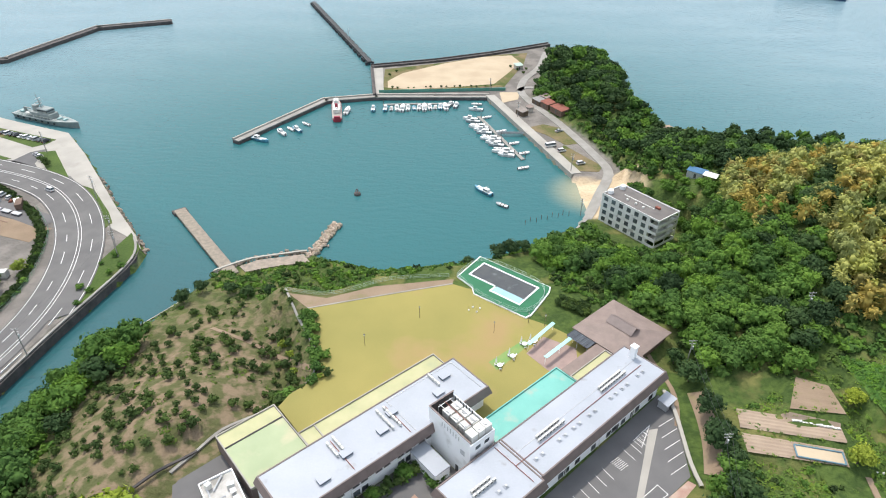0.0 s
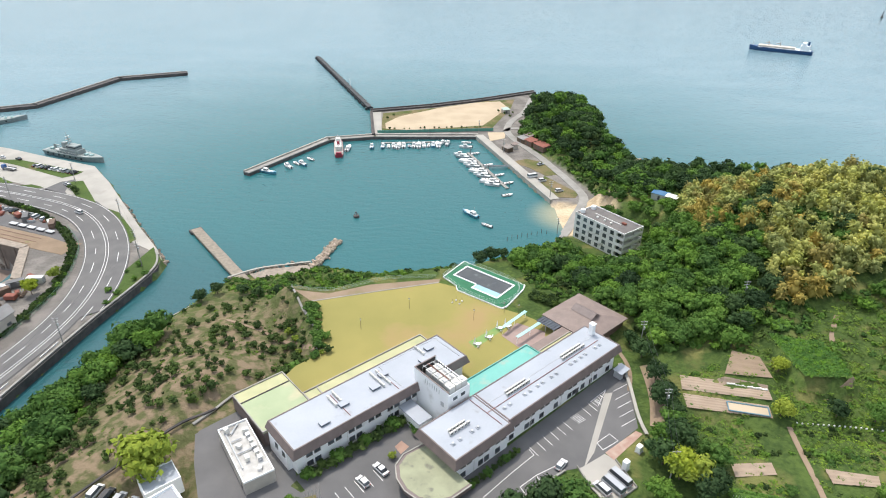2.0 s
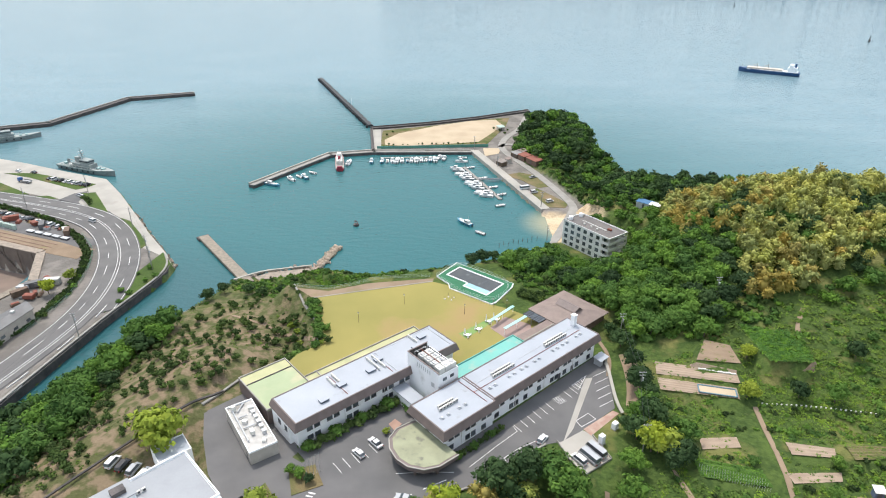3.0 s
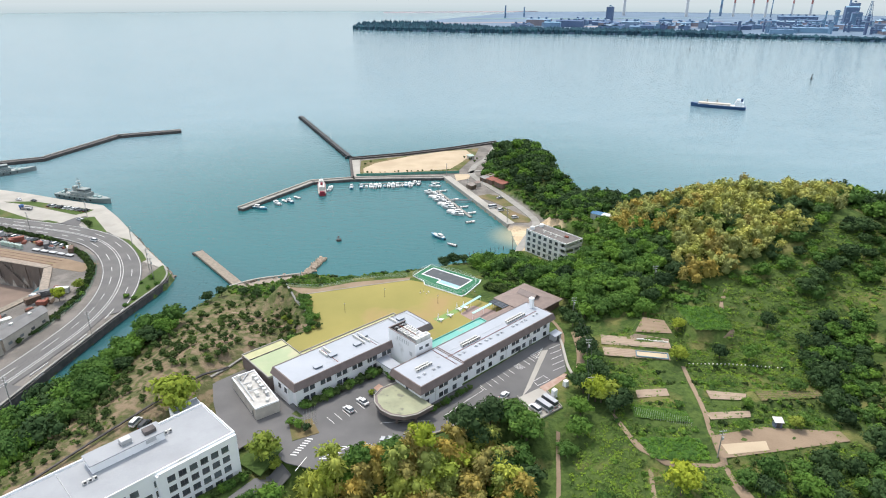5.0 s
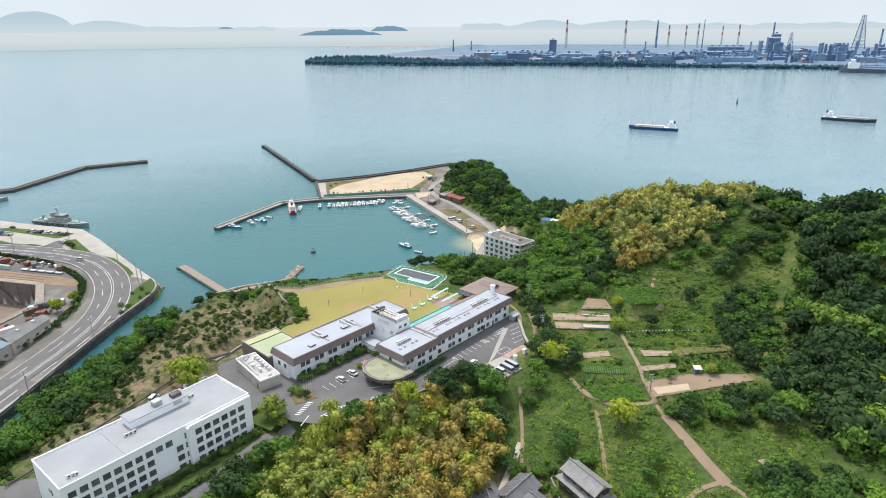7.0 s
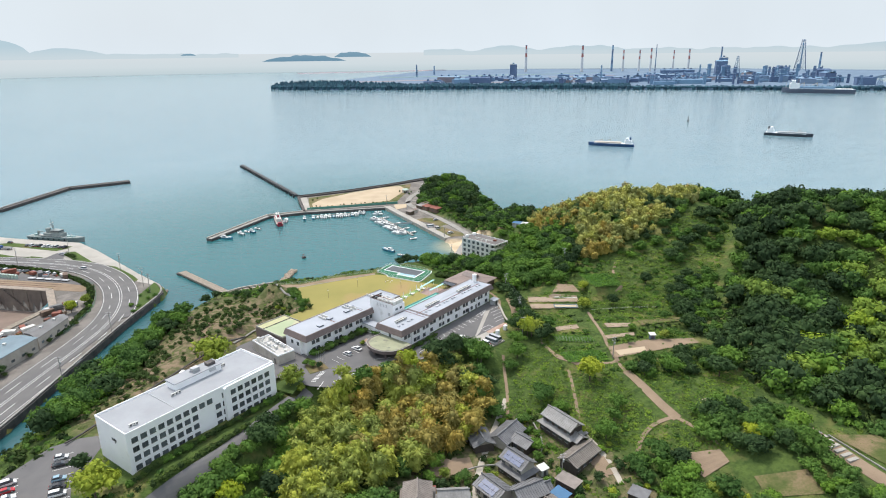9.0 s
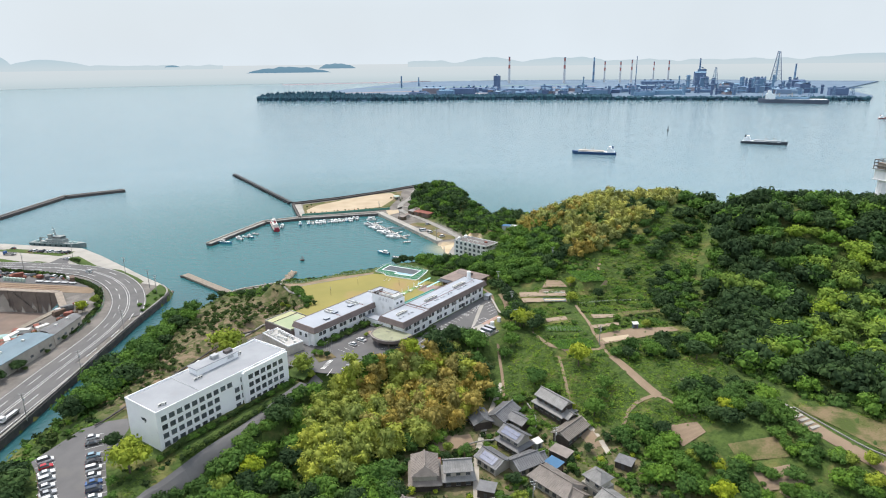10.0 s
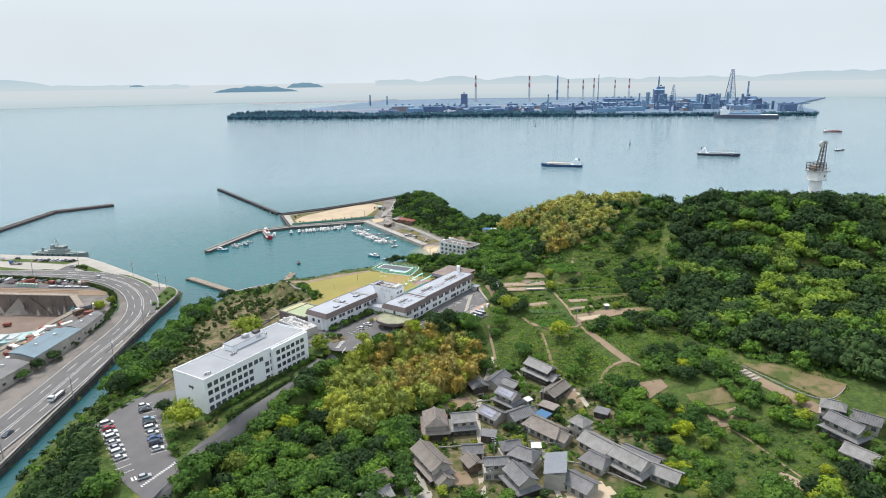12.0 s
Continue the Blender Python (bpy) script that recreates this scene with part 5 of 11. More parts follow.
def car_paint(name, c):
    if name not in PAINTS:
        PAINTS[name] = surf(name + "_car_paint", c, tuple(v * 0.9 for v in c), 0.5, 0.25, spec=0.6)
    return PAINTS[name]


COLOURS = {"white": (0.78, 0.78, 0.78), "silver": (0.45, 0.46, 0.48), "black": (0.02, 0.02, 0.022), "red": (0.45, 0.02, 0.03), "blue": (0.05, 0.12, 0.30), "navy": (0.03, 0.05, 0.09), "pale blue": (0.30, 0.45, 0.55)}
SHAPES = {  # side outline of the body, of the glasshouse, and the width
    "hatchback": ([(-1.9, 0.28), (1.85, 0.28), (1.9, 0.62), (0.95, 0.86), (-1.85, 0.90), (-1.95, 0.6)], [(0.95, 0.86), (0.25, 1.42), (-1.45, 1.45), (-1.85, 0.9)], 1.66),
    "sedan": ([(-2.25, 0.28), (2.2, 0.28), (2.25, 0.62), (1.1, 0.86), (-2.2, 0.90), (-2.3, 0.6)], [(1.1, 0.86), (0.35, 1.38), (-1.1, 1.40), (-1.7, 0.9)], 1.74),
    "minivan": ([(-2.2, 0.30), (2.15, 0.30), (2.2, 0.75), (1.5, 0.98), (-2.2, 1.0), (-2.25, 0.6)], [(1.5, 0.98), (0.75, 1.78), (-2.0, 1.82), (-2.2, 1.0)], 1.74),
    "minibus": ([(-3.0, 0.35), (2.9, 0.35), (2.95, 0.9), (2.75, 1.15), (-3.0, 1.15)], [(2.75, 1.15), (2.3, 2.2), (-2.9, 2.25), (-3.0, 1.15)], 1.95),
}


def extrude_side(outline, w, top_in=0.0):
    bm = bmesh.new()
    zmin = min(z for _, z in outline)
    zmax = max(z for _, z in outline)
    sides = []
    for s in (-1, 1):
        sides.append([bm.verts.new((x, s * (w / 2 - top_in * (z - zmin) / (zmax - zmin)), z)) for x, z in outline])
    bm.faces.new(sides[0])
    bm.faces.new(sides[1][::-1])
    k = len(outline)
    for i in range(k):
        j = (i + 1) % k
        bm.faces.new((sides[0][j], sides[0][i], sides[1][i], sides[1][j]))
    bmesh.ops.recalc_face_normals(bm, faces=bm.faces[:])
    return bm


def car(colour, shape, m, group):
    key = (colour, shape)
    if key in CARS:
        ob = copy_thing(CARS[key], m)
        ob["group"] = group
        return ob
    body, glass, w = SHAPES[shape]
    article = {"hatchback": "small parked hatchback", "sedan": "parked saloon car", "minivan": "parked minivan", "minibus": "parked minibus"}[shape]
    ob = thing("bus" if shape == "minibus" else "car", m, colour + " " + article + " with dark windows", "car", group)
    pt = car_paint(colour, COLOURS[colour])
    b = part("body", soft(extrude_side(body, w), 0.08, 2), pt, ob)
    part("glasshouse", soft(extrude_side(glass, w - 0.08, 0.16), 0.03), M["glass"], ob, "dark tinted windows")
    roofline = [p for p in glass[1:3]]
    part("roof", soft(boxes((roofline[1][0] + 0.1, roofline[0][0] - 0.05, -w / 2 + 0.2, w / 2 - 0.2, roofline[0][1] - 0.03, roofline[1][1] + 0.035)), 0.02), pt, ob)
    x0, x1 = body[0][0], body[1][0]
    for x in (x0 + 0.8, x1 - 0.75):
        for s in (-1, 1):
            t = bmesh.new()
            tube(t, (x, s * (w / 2 - 0.2), 0.31), (x, s * (w / 2 + 0.01), 0.31), 0.31, seg=12)
            wh = part("wheel", t, M["frame"], ob)
            t = bmesh.new()
            tube(t, (x, s * (w / 2 + 0.01), 0.31), (x, s * (w / 2 + 0.025), 0.31), 0.18, seg=10)
            part("rim", t, M["metal"], wh)
    for s in (-1, 1):
        part("headlight", boxes((x1 + 0.0, x1 + 0.09, s * w * 0.36 - 0.15, s * w * 0.36 + 0.15, 0.55, 0.7)), M["acwhite"], ob)
        part("tail_light", boxes((x0 - 0.09, x0 - 0.02, s * w * 0.38 - 0.12, s * w * 0.38 + 0.12, 0.6, 0.85)), car_paint("red", COLOURS["red"]), ob)
    CARS[key] = ob
    return ob


def car_at(colour, shape, x, y, z, deg, group):
    car(colour, shape, pose(x, y, z, 0, 0, deg), group)


def yard_car(colour, shape, a, b, deg, z=YZ):
    x, y = w2(a, b)
    car_at(colour, shape, x, y, z + 0.012, A2 + deg, "cars in the hotel yard")


yard_car("white", "hatchback", -15.3, 15.0, 92)
yard_car("white", "sedan", -10.0, 15.2, 92)
yard_car("white", "hatchback", 23.4, -12.0, 12)
yard_car("white", "minivan", 25.0, -22.6, 84, GZ + 0.03)
yard_car("silver", "minibus", 27.6, -23.8, 84, GZ + 0.03)
yard_car("silver", "minibus", 30.6, -23.6, 84, GZ + 0.03)
car_at("white", "sedan", -4.3, 50.3, YZ + 0.012, 140, "cars in the hotel yard")
car_at("silver", "sedan", 0.9, 53.4, YZ + 0.012, 160, "cars in the hotel yard")
car_at("black", "hatchback", -13.6, 44.2, YZ + 0.012, 30, "cars in the hotel yard")
for i, c in enumerate(("white", "black", "silver", "white")):
    car_at(c, "minivan", -72 + i * 2.7, 66.6 - i * 0.6, ht(-72 + i * 2.7, 66.6 - i * 0.6) + 0.02, 75, "cars behind the annexe")
for i, c in enumerate(("white", "red", "white", "white", "white", "silver", "white", "white")):
    car_at(c, ("minivan", "hatchback", "sedan")[i % 3], -109.0 + i * 1.25, 13.0 - i * 3.4, 12.37, 25, "cars in the car park")
for i, c in enumerate(("white", "black", "white", "pale blue", "black", "white", "white", "blue", "navy", "white")):
    if i in (2,):
        continue
    car_at(c, ("hatchback", "sedan", "minivan")[i % 3], -98.6 + i * 1.02, 23.0 - i * 3.55, 12.37, 15, "cars in the car park")
car_at("silver", "hatchback", -91, -24, 12.37, 20, "cars in the car park")
cp = thing("bay_markings", pose(0, 0, 0), "white painted bay lines and crossing on the car park", "road marking", kind="structure")
for i in range(11):
    line_on(cp, (-112.2 + i * 1.25, 13.6 - i * 3.4), (-107.4 + i * 1.25, 15.8 - i * 3.4), 12.375, 0.14, lambda a, b: (a, b))
    line_on(cp, (-101.3 + i * 1.02, 24.2 - i * 3.55), (-96.2 + i * 1.02, 25.6 - i * 3.55), 12.375, 0.14, lambda a, b: (a, b))
for i in range(16):
    line_on(cp, (-91.6 + i * 0.54, -27.6 + i * 0.63), (-90.9 + i * 0.54, -28.4 + i * 0.63), 12.375, 0.36, lambda a, b: (a, b))
for i in range(3):
    line_on(cp, (-95.0 + i * 0.9, -22.6 + i * 0.3), (-94.2 + i * 0.9, -24.6 + i * 0.3), 12.375, 0.5, lambda a, b: (a, b))


# ---- trees and shrubs ----
def ball(rng, rings=3, seg=5):
    v = [(0, 0, -1)]
    for i in range(1, rings):
        a = -math.pi / 2 + math.pi * i / rings
        v += [(math.cos(a) * math.cos(t), math.cos(a) * math.sin(t), math.sin(a)) for t in (2 * math.pi * j / seg for j in range(seg))]
    v.append((0, 0, 1))
    f = [(0, 1 + (j + 1) % seg, 1 + j) for j in range(seg)]
    for i in range(rings - 2):
        o = 1 + i * seg
        for j in range(seg):
            k = (j + 1) % seg
            f += [(o + j, o + k, o + seg + k), (o + j, o + seg + k, o + seg + j)]
    o = 1 + (rings - 2) * seg
    f += [(o + j, o + (j + 1) % seg, len(v) - 1) for j in range(seg)]
    v = np.array(v)
    return v * (1 + rng.normal(0, 0.07, (len(v), 1))), np.array(f)


def foliage(rng, lobes, cards, size, droop=0.0, core=True):
    """Crown of many small leaf sprays over a few leafy masses. lobes: centre and radii."""
    lobes = np.array(lobes, float)
    V, F, n = [], [], 0
    for lb in lobes if core else ():
        v, f = ball(rng)
        v = v * lb[3:] * 0.68 + lb[:3]
        V.append(v)
        F.append(f + n)
        n += len(v)
    area = (lobes[:, 3] * lobes[:, 5])
    pick = rng.choice(len(lobes), cards, p=area / area.sum())
    d = rng.normal(size=(cards, 3))
    d[:, 2] = np.abs(d[:, 2]) * 0.9 - 0.25
    d /= np.linalg.norm(d, axis=1, keepdims=True)
    c = lobes[pick, :3] + d * lobes[pick, 3:] * rng.uniform(0.70, 1.10, (cards, 1))
    nrm = d + rng.normal(0, 0.45, (cards, 3))
    nrm[:, 2] += 0.25 if core else 1.1
    nrm /= np.linalg.norm(nrm, axis=1, keepdims=True)
    t = np.cross(nrm, rng.normal(size=(cards, 3)))
    t /= np.linalg.norm(t, axis=1, keepdims=True)
    b = np.cross(nrm, t)
    s = size * rng.uniform(0.5, 1.3, (cards, 1))
    tip = t * s
    tip[:, 2] -= droop * s[:, 0]
    q = np.stack([c - t * s * 0.8, c + b * s * 0.55 - nrm * s * 0.12, c + tip, c - b * s * 0.55 - nrm * s * 0.12], 1).reshape(-1, 3)
    i = np.arange(cards)[:, None] * 4 + n
    F.append(np.concatenate([i + [[0, 3, 2]], i + [[0, 2, 1]]]))
    V.append(q)
    return np.concatenate(V), np.concatenate(F)


def crown_lobes(rng, r, h, z0, count, flat=0.75):
    """A domed main mass with uneven leafy swellings over it."""
    out = [(0, 0, z0 + h * 0.40, r * 0.80, r * 0.80, h * 0.50)]
    for i in range(count):
        a = 2.4 * i + rng.uniform(-0.6, 0.6)
        q = math.sqrt((i + 0.4) / count)
        k = r * q * rng.uniform(0.70, 0.90)
        zz = z0 + h * (0.36 + 0.44 * math.sqrt(max(0.0, 1 - (q * 0.96) ** 2))) + rng.uniform(-0.10, 0.10) * h
        s = r * rng.uniform(0.32, 0.52)
        out.append((k * math.cos(a), k * math.sin(a), zz - s * flat * 0.35, s, s, s * flat))
    return out


SPECIES = {}


def species(name, leafmat, r, h, stem, lobes, cards, size, count=4, seed=0, droop=0.0, flat=0.75, core=True):
    sets = []
    for i in range(count):
        rng = np.random.default_rng(seed * 10 + i)
        v, f = foliage(rng, crown_lobes(rng, r * rng.uniform(0.9, 1.1), h * rng.uniform(0.9, 1.1), stem, lobes, flat), cards, size, droop, core)
        sets.append((v, f))
    SPECIES[name] = {"sets": sets, "leaf": M[leafmat], "stem": stem, "h": h, "r": r, "me": [], "trunk": None}


species("broad", "leaf_mid", 4.3, 6.0, 1.4, 8, 520, 0.56, seed=1, count=5, flat=0.85)
species("dark", "leaf_dark", 4.4, 6.2, 1.6, 8, 520, 0.56, seed=2, count=5, flat=0.85)
species("lime", "leaf_lime", 4.3, 6.2, 1.6, 8, 540, 0.54, seed=3, count=5, flat=0.85)
species("bush", "leaf_knoll", 1.05, 1.7, 0.1, 4, 100, 0.30, seed=4, count=5)
species("greenbush", "leaf_mid", 1.5, 1.9, 0.0, 5, 140, 0.36, seed=5, count=4, flat=0.65)
species("limebush", "leaf_lime", 1.1, 1.6, 0.1, 4, 90, 0.30, seed=6, count=3)
species("far_dark", "leaf_dark", 5.0, 6.6, 0.2, 7, 330, 0.66, seed=7, count=6, flat=0.85)
species("far_lime", "leaf_hilllime", 4.9, 6.6, 0.2, 7, 330, 0.66, seed=8, count=5, flat=0.85)
species("far_broad", "leaf_mid", 4.7, 6.0, 0.0, 7, 310, 0.66, seed=9, count=5, flat=0.85)
# low tufts for scrub, weeds and undergrowth
species("tuft", "leaf_mid", 1.7, 1.5, -0.2, 2, 34, 0.55, seed=14, count=7, flat=0.55)
species("dark_tuft", "leaf_shrub", 1.6, 1.7, -0.2, 2, 32, 0.55, seed=15, count=6, flat=0.6)
species("grass_tuft", "leaf_grass", 2.0, 0.55, -0.12, 1, 36, 0.5, seed=16, count=7, flat=0.2, core=False)
species("sward", "leaf_sward", 1.5, 0.5, -0.12, 1, 20, 0.42, seed=17, count=8, flat=0.3, core=False)
species("crop_tuft", "leaf_crop", 0.9, 0.7, -0.1, 1, 20, 0.36, seed=18, count=6, flat=0.5, core=False)
species("ridge_dark", "leaf_dark", 5.0, 6.6, 0.2, 5, 150, 0.95, seed=7, count=6, flat=0.85)
species("ridge_broad", "leaf_mid", 4.7, 6.0, 0.0, 5, 145, 0.95, seed=9, count=5, flat=0.85)


def plume_sets(seed, cards, length, count=8):
    """Brush-like bamboo heads: leaning, with long nodding sprays."""
    out = []
    for i in range(count):
        rng = np.random.default_rng(seed + i)
        lean, az = rng.uniform(0.4, 2.2), rng.uniform(0, 6.28)
        ax = np.array([math.cos(az), math.sin(az), 0])
        lobes = [(0, 0, 2.6, 1.9, 1.9, 2.6)]
        for k in range(4):
            t = (k + 1) / 4
            r = rng.uniform(1.35, 1.7) - 0.55 * t
            o = ax * lean * t * t
            lobes.append((o[0] + rng.normal(0, 0.55), o[1] + rng.normal(0, 0.55), 3.6 + 3.0 * t - 0.35 * lean * t * t, r, r, r * 1.15))
        lb = np.array(lobes)
        V, F, n = [], [], 0
        for row in lb:
            v, f = ball(rng, 3, 5)
            V.append(v * row[3:] * 0.86 + row[:3])
            F.append(f + n)
            n += len(v)
        w = lb[:, 3] ** 2
        pick = rng.choice(len(lb), cards, p=w / w.sum())
        d = rng.normal(size=(cards, 3))
        d[:, 2] = np.abs(d[:, 2]) - 0.35
        d /= np.linalg.norm(d, axis=1, keepdims=True)
        c = lb[pick, :3] + d * lb[pick, 3:] * rng.uniform(0.62, 1.0, (cards, 1))
        t = d * [1.1, 1.1, 0.5] + [0, 0, 0.35] + ax * 0.25 + rng.normal(0, 0.3, (cards, 3))
        t /= np.linalg.norm(t, axis=1, keepdims=True)
        b = np.cross(t, d + rng.normal(0, 0.5, (cards, 3)))
        b /= np.linalg.norm(b, axis=1, keepdims=True) + 1e-6
        s = length * rng.uniform(0.6, 1.3, (cards, 1))
        mid = c + t * s * 0.5
        tip = c + t * s
        tip[:, 2] -= 0.45 * s[:, 0]
        q = np.stack([c, mid + b * s * 0.22, tip, mid - b * s * 0.22], 1).reshape(-1, 3)
        j = np.arange(cards)[:, None] * 4 + n
        F.append(np.concatenate([j + [[0, 3, 2]], j + [[0, 2, 1]]]))
        V.append(q)
        out.append((np.concatenate(V), np.concatenate(F)))
    return out


SPECIES["bamboo"] = {"sets": plume_sets(100, 300, 0.95), "leaf": M["leaf_bamboo"]}
SPECIES["rust_bamboo"] = {"sets": plume_sets(200, 300, 0.95), "leaf": M["leaf_rust"]}
SPECIES["far_bamboo"] = {"sets": plume_sets(300, 110, 1.35), "leaf": M["leaf_hillbamboo"]}
SPECIES["far_rust"] = {"sets": plume_sets(400, 110, 1.35), "leaf": M["leaf_rust"]}


def crown_mesh(sp, i):
    d = SPECIES[sp]
    while len(d["me"]) < len(d["sets"]):
        v, f = d["sets"][len(d["me"])]
        me = bpy.data.meshes.new("crown")
        me.from_pydata(v.tolist(), [], f.tolist())
        me.materials.append(d["leaf"])
        me.attributes.new("plant", "FLOAT", "POINT").data.foreach_set("value", np.full(len(v), 0.25 + 0.5 * (len(d["me"]) % 5) / 4))
        d["me"].append(me)
    return d["me"][i % len(d["me"])]


def trunk_mesh(sp):
    d = SPECIES[sp]
    if d["trunk"] is None:
        bm = bmesh.new()
        top = d["stem"] + d["h"] * 0.35
        tube(bm, (0, 0, -0.6), (0.1, 0.05, top * 0.6), 0.24, 0.17, 7)
        for a in (0.3, 2.4, 4.5):
            tube(bm, (0.1, 0.05, top * 0.55), (d["r"] * 0.45 * math.cos(a), d["r"] * 0.45 * math.sin(a), top * 1.25), 0.12, 0.05, 5)
        me = bpy.data.meshes.new("trunk")
        bm.to_mesh(me)
        bm.free()
        me.materials.append(M["trunk"])
        d["trunk"] = me
    return d["trunk"]


LABELS = {"broad": ("broad-leaved tree with a full mid-green crown", "tree"), "dark": ("dense dark green evergreen tree", "tree"), "lime": ("tree with a bright yellow-green spring crown", "tree"), "bush": ("small dark green planted shrub on the slope", "shrub"), "greenbush": ("low rounded green shrub", "shrub"), "limebush": ("low yellow-green clipped shrub", "shrub")}
_plant = [0]


def tree(sp, x, y, scale=1.0, group="", z=None, label=""):
    _plant[0] += 1
    k = _plant[0]
    lab, cat = LABELS[sp]
    rng = random.Random(k * 7 + 1)
    s = scale * rng.uniform(0.9, 1.12)
    m = pose(x, y, (ht(x, y) if z is None else z), 0, 0, rng.uniform(0, 360)) @ Matrix.Diagonal((s, s, s * rng.uniform(0.9, 1.1), 1))
    if cat == "shrub":
        ob = new("shrub", crown_mesh(sp, k))
        ob.matrix_basis = m
        return tagged(ob, label or lab, cat, group)
    ob = thing("tree", m, label or lab, cat, group)
    for name, me in (("trunk", trunk_mesh(sp)), ("crown", crown_mesh(sp, k))):
        o = new(name, me)
        o.parent = ob
    return ob


BLOCKED = [LOT, LAWN, POOLDECK, [(-113, 6), (-100, 30), (-84, 30), (-78, -20), (-90, -38)], [w1(-3, -1), w1(55, -1), w1(55, 22), w1(14, 22), w1(14, 33), w1(-3, 33)], [w2(-1, -2), w2(66, -2), w2(84, 8), w2(84, 30), w2(62, 30), w2(62, 23), w2(18, 23), w2(-1, 14)], [(-78, 8), (-36, 43), (-48, 60), (-92, 22)], [w2(21, -14), w2(21, -29), w2(34, -29), w2(48, -20), w2(48, -16)]]


def scatter(poly, gap, seed, off=BLOCKED, jitter=0.42):
    """Uneven points inside a plan polygon, clear of built ground."""
    rng = np.random.default_rng(seed)
    p = np.array(poly)
    xs, ys = np.arange(p[:, 0].min(), p[:, 0].max() + gap, gap), np.arange(p[:, 1].min(), p[:, 1].max() + gap, gap * 0.87)
    gx, gy = np.meshgrid(xs, ys)
    gx = gx + (np.arange(len(ys)) % 2)[:, None] * gap / 2
    x = (gx + rng.uniform(-jitter, jitter, gx.shape) * gap).ravel()
    y = (gy + rng.uniform(-jitter, jitter, gx.shape) * gap).ravel()
    keep = inside(x, y, list(poly))
    for b in off:
        keep &= away(x, y, list(b)) > 1.2
    return list(zip(x[keep], y[keep]))


def woodland(label, pts, mix, seed, lo=0.85, hi=1.25, category="woodland", sink=0.0):
    """Countless trees of one wood, one mesh for each kind of leaf."""
    rng = np.random.default_rng(seed)
    names = list(mix)
    w = np.array([mix[k] for k in names], float)
    if not len(pts):
        return
    xy = np.array(pts)
    deep = {"broad": 1.1, "dark": 1.2, "lime": 1.2}
    z = height(xy[:, 0], xy[:, 1])
    kind = rng.choice(len(names), len(pts), p=w / w.sum())
    for j, name in enumerate(names):
        V, F, T, n = [], [], [], 0
        for i in np.nonzero(kind == j)[0]:
            v, f = SPECIES[name]["sets"][rng.integers(len(SPECIES[name]["sets"]))]
            a, s = rng.uniform(0, 6.283), rng.uniform(lo, hi)
            c, sn = math.cos(a) * s, math.sin(a) * s
            q = np.stack([v[:, 0] * c - v[:, 1] * sn + xy[i, 0], v[:, 0] * sn + v[:, 1] * c + xy[i, 1], v[:, 2] * s * rng.uniform(0.88, 1.15) + z[i] - sink - deep.get(name, 0)], 1)
            V.append(q)
            F.append(f + n)
            T.append(np.full(len(q), rng.uniform(0, 1)))
            n += len(q)
        if not V:
            continue
        V, F = np.concatenate(V), np.concatenate(F)
        me = bpy.data.meshes.new("woodland")
        me.vertices.add(len(V))
        me.vertices.foreach_set("co", V.ravel())
        me.loops.add(F.size)
        me.loops.foreach_set("vertex_index", F.ravel().astype(np.int32))
        me.polygons.add(len(F))
        me.polygons.foreach_set("loop_start", np.arange(len(F), dtype=np.int32) * 3)
        me.update(calc_edges=True)
        me.attributes.new("plant", "FLOAT", "POINT").data.foreach_set("value", np.concatenate(T))
        tagged(link_mesh("woodland", me, SPECIES[name]["leaf"]), label[name] if isinstance(label, dict) else label, category, kind="stuff")


# bamboo in front of the hotel
GROVE = [(-36, 8), (-30, 30), (-20, 42), (-8, 47), (12, 48), (30, 56), (37, 40), (31, 20), (14, 8), (-4, 1), (-18, -9), (-34, -9)]
gp = [p for p in scatter(GROVE, 3.7, 11) if noise.noise(Vector((p[0] * .16, p[1] * .16, 7))) > -0.28]
woodland("green trees standing among the bamboo", [p for p in scatter(GROVE, 5.0, 110) if noise.noise(Vector((p[0] * .16, p[1] * .16, 7))) <= -0.24], {"broad": 1}, 111, 0.6, 0.9)
edge = lambda p: p[0] + 0.35 * (p[1] - 20) + noise.noise(Vector((p[0] * .10, p[1] * .10, 2))) * 20
woodland("feathery yellow-green bamboo below the hotel yard", [p for p in gp if edge(p) < -4], {"bamboo": 1}, 12, 0.95, 1.55, "bamboo")
woodland("feathery ochre and olive bamboo below the hotel yard", [p for p in gp if edge(p) >= -4 and noise.noise(Vector((p[0] * .13, p[1] * .13, 21))) > -0.12], {"rust_bamboo": 1}, 13, 0.95, 1.6, "bamboo")
woodland("feathery olive bamboo among the ochre stems", [p for p in gp if edge(p) >= -4 and noise.noise(Vector((p[0] * .13, p[1] * .13, 21))) <= -0.12], {"bamboo": 1}, 118, 0.95, 1.6, "bamboo")
woodland("dark undergrowth below the bamboo", scatter(GROVE, 4.4, 14), {"dark_tuft": 1}, 15, 1.0, 1.8, "undergrowth")
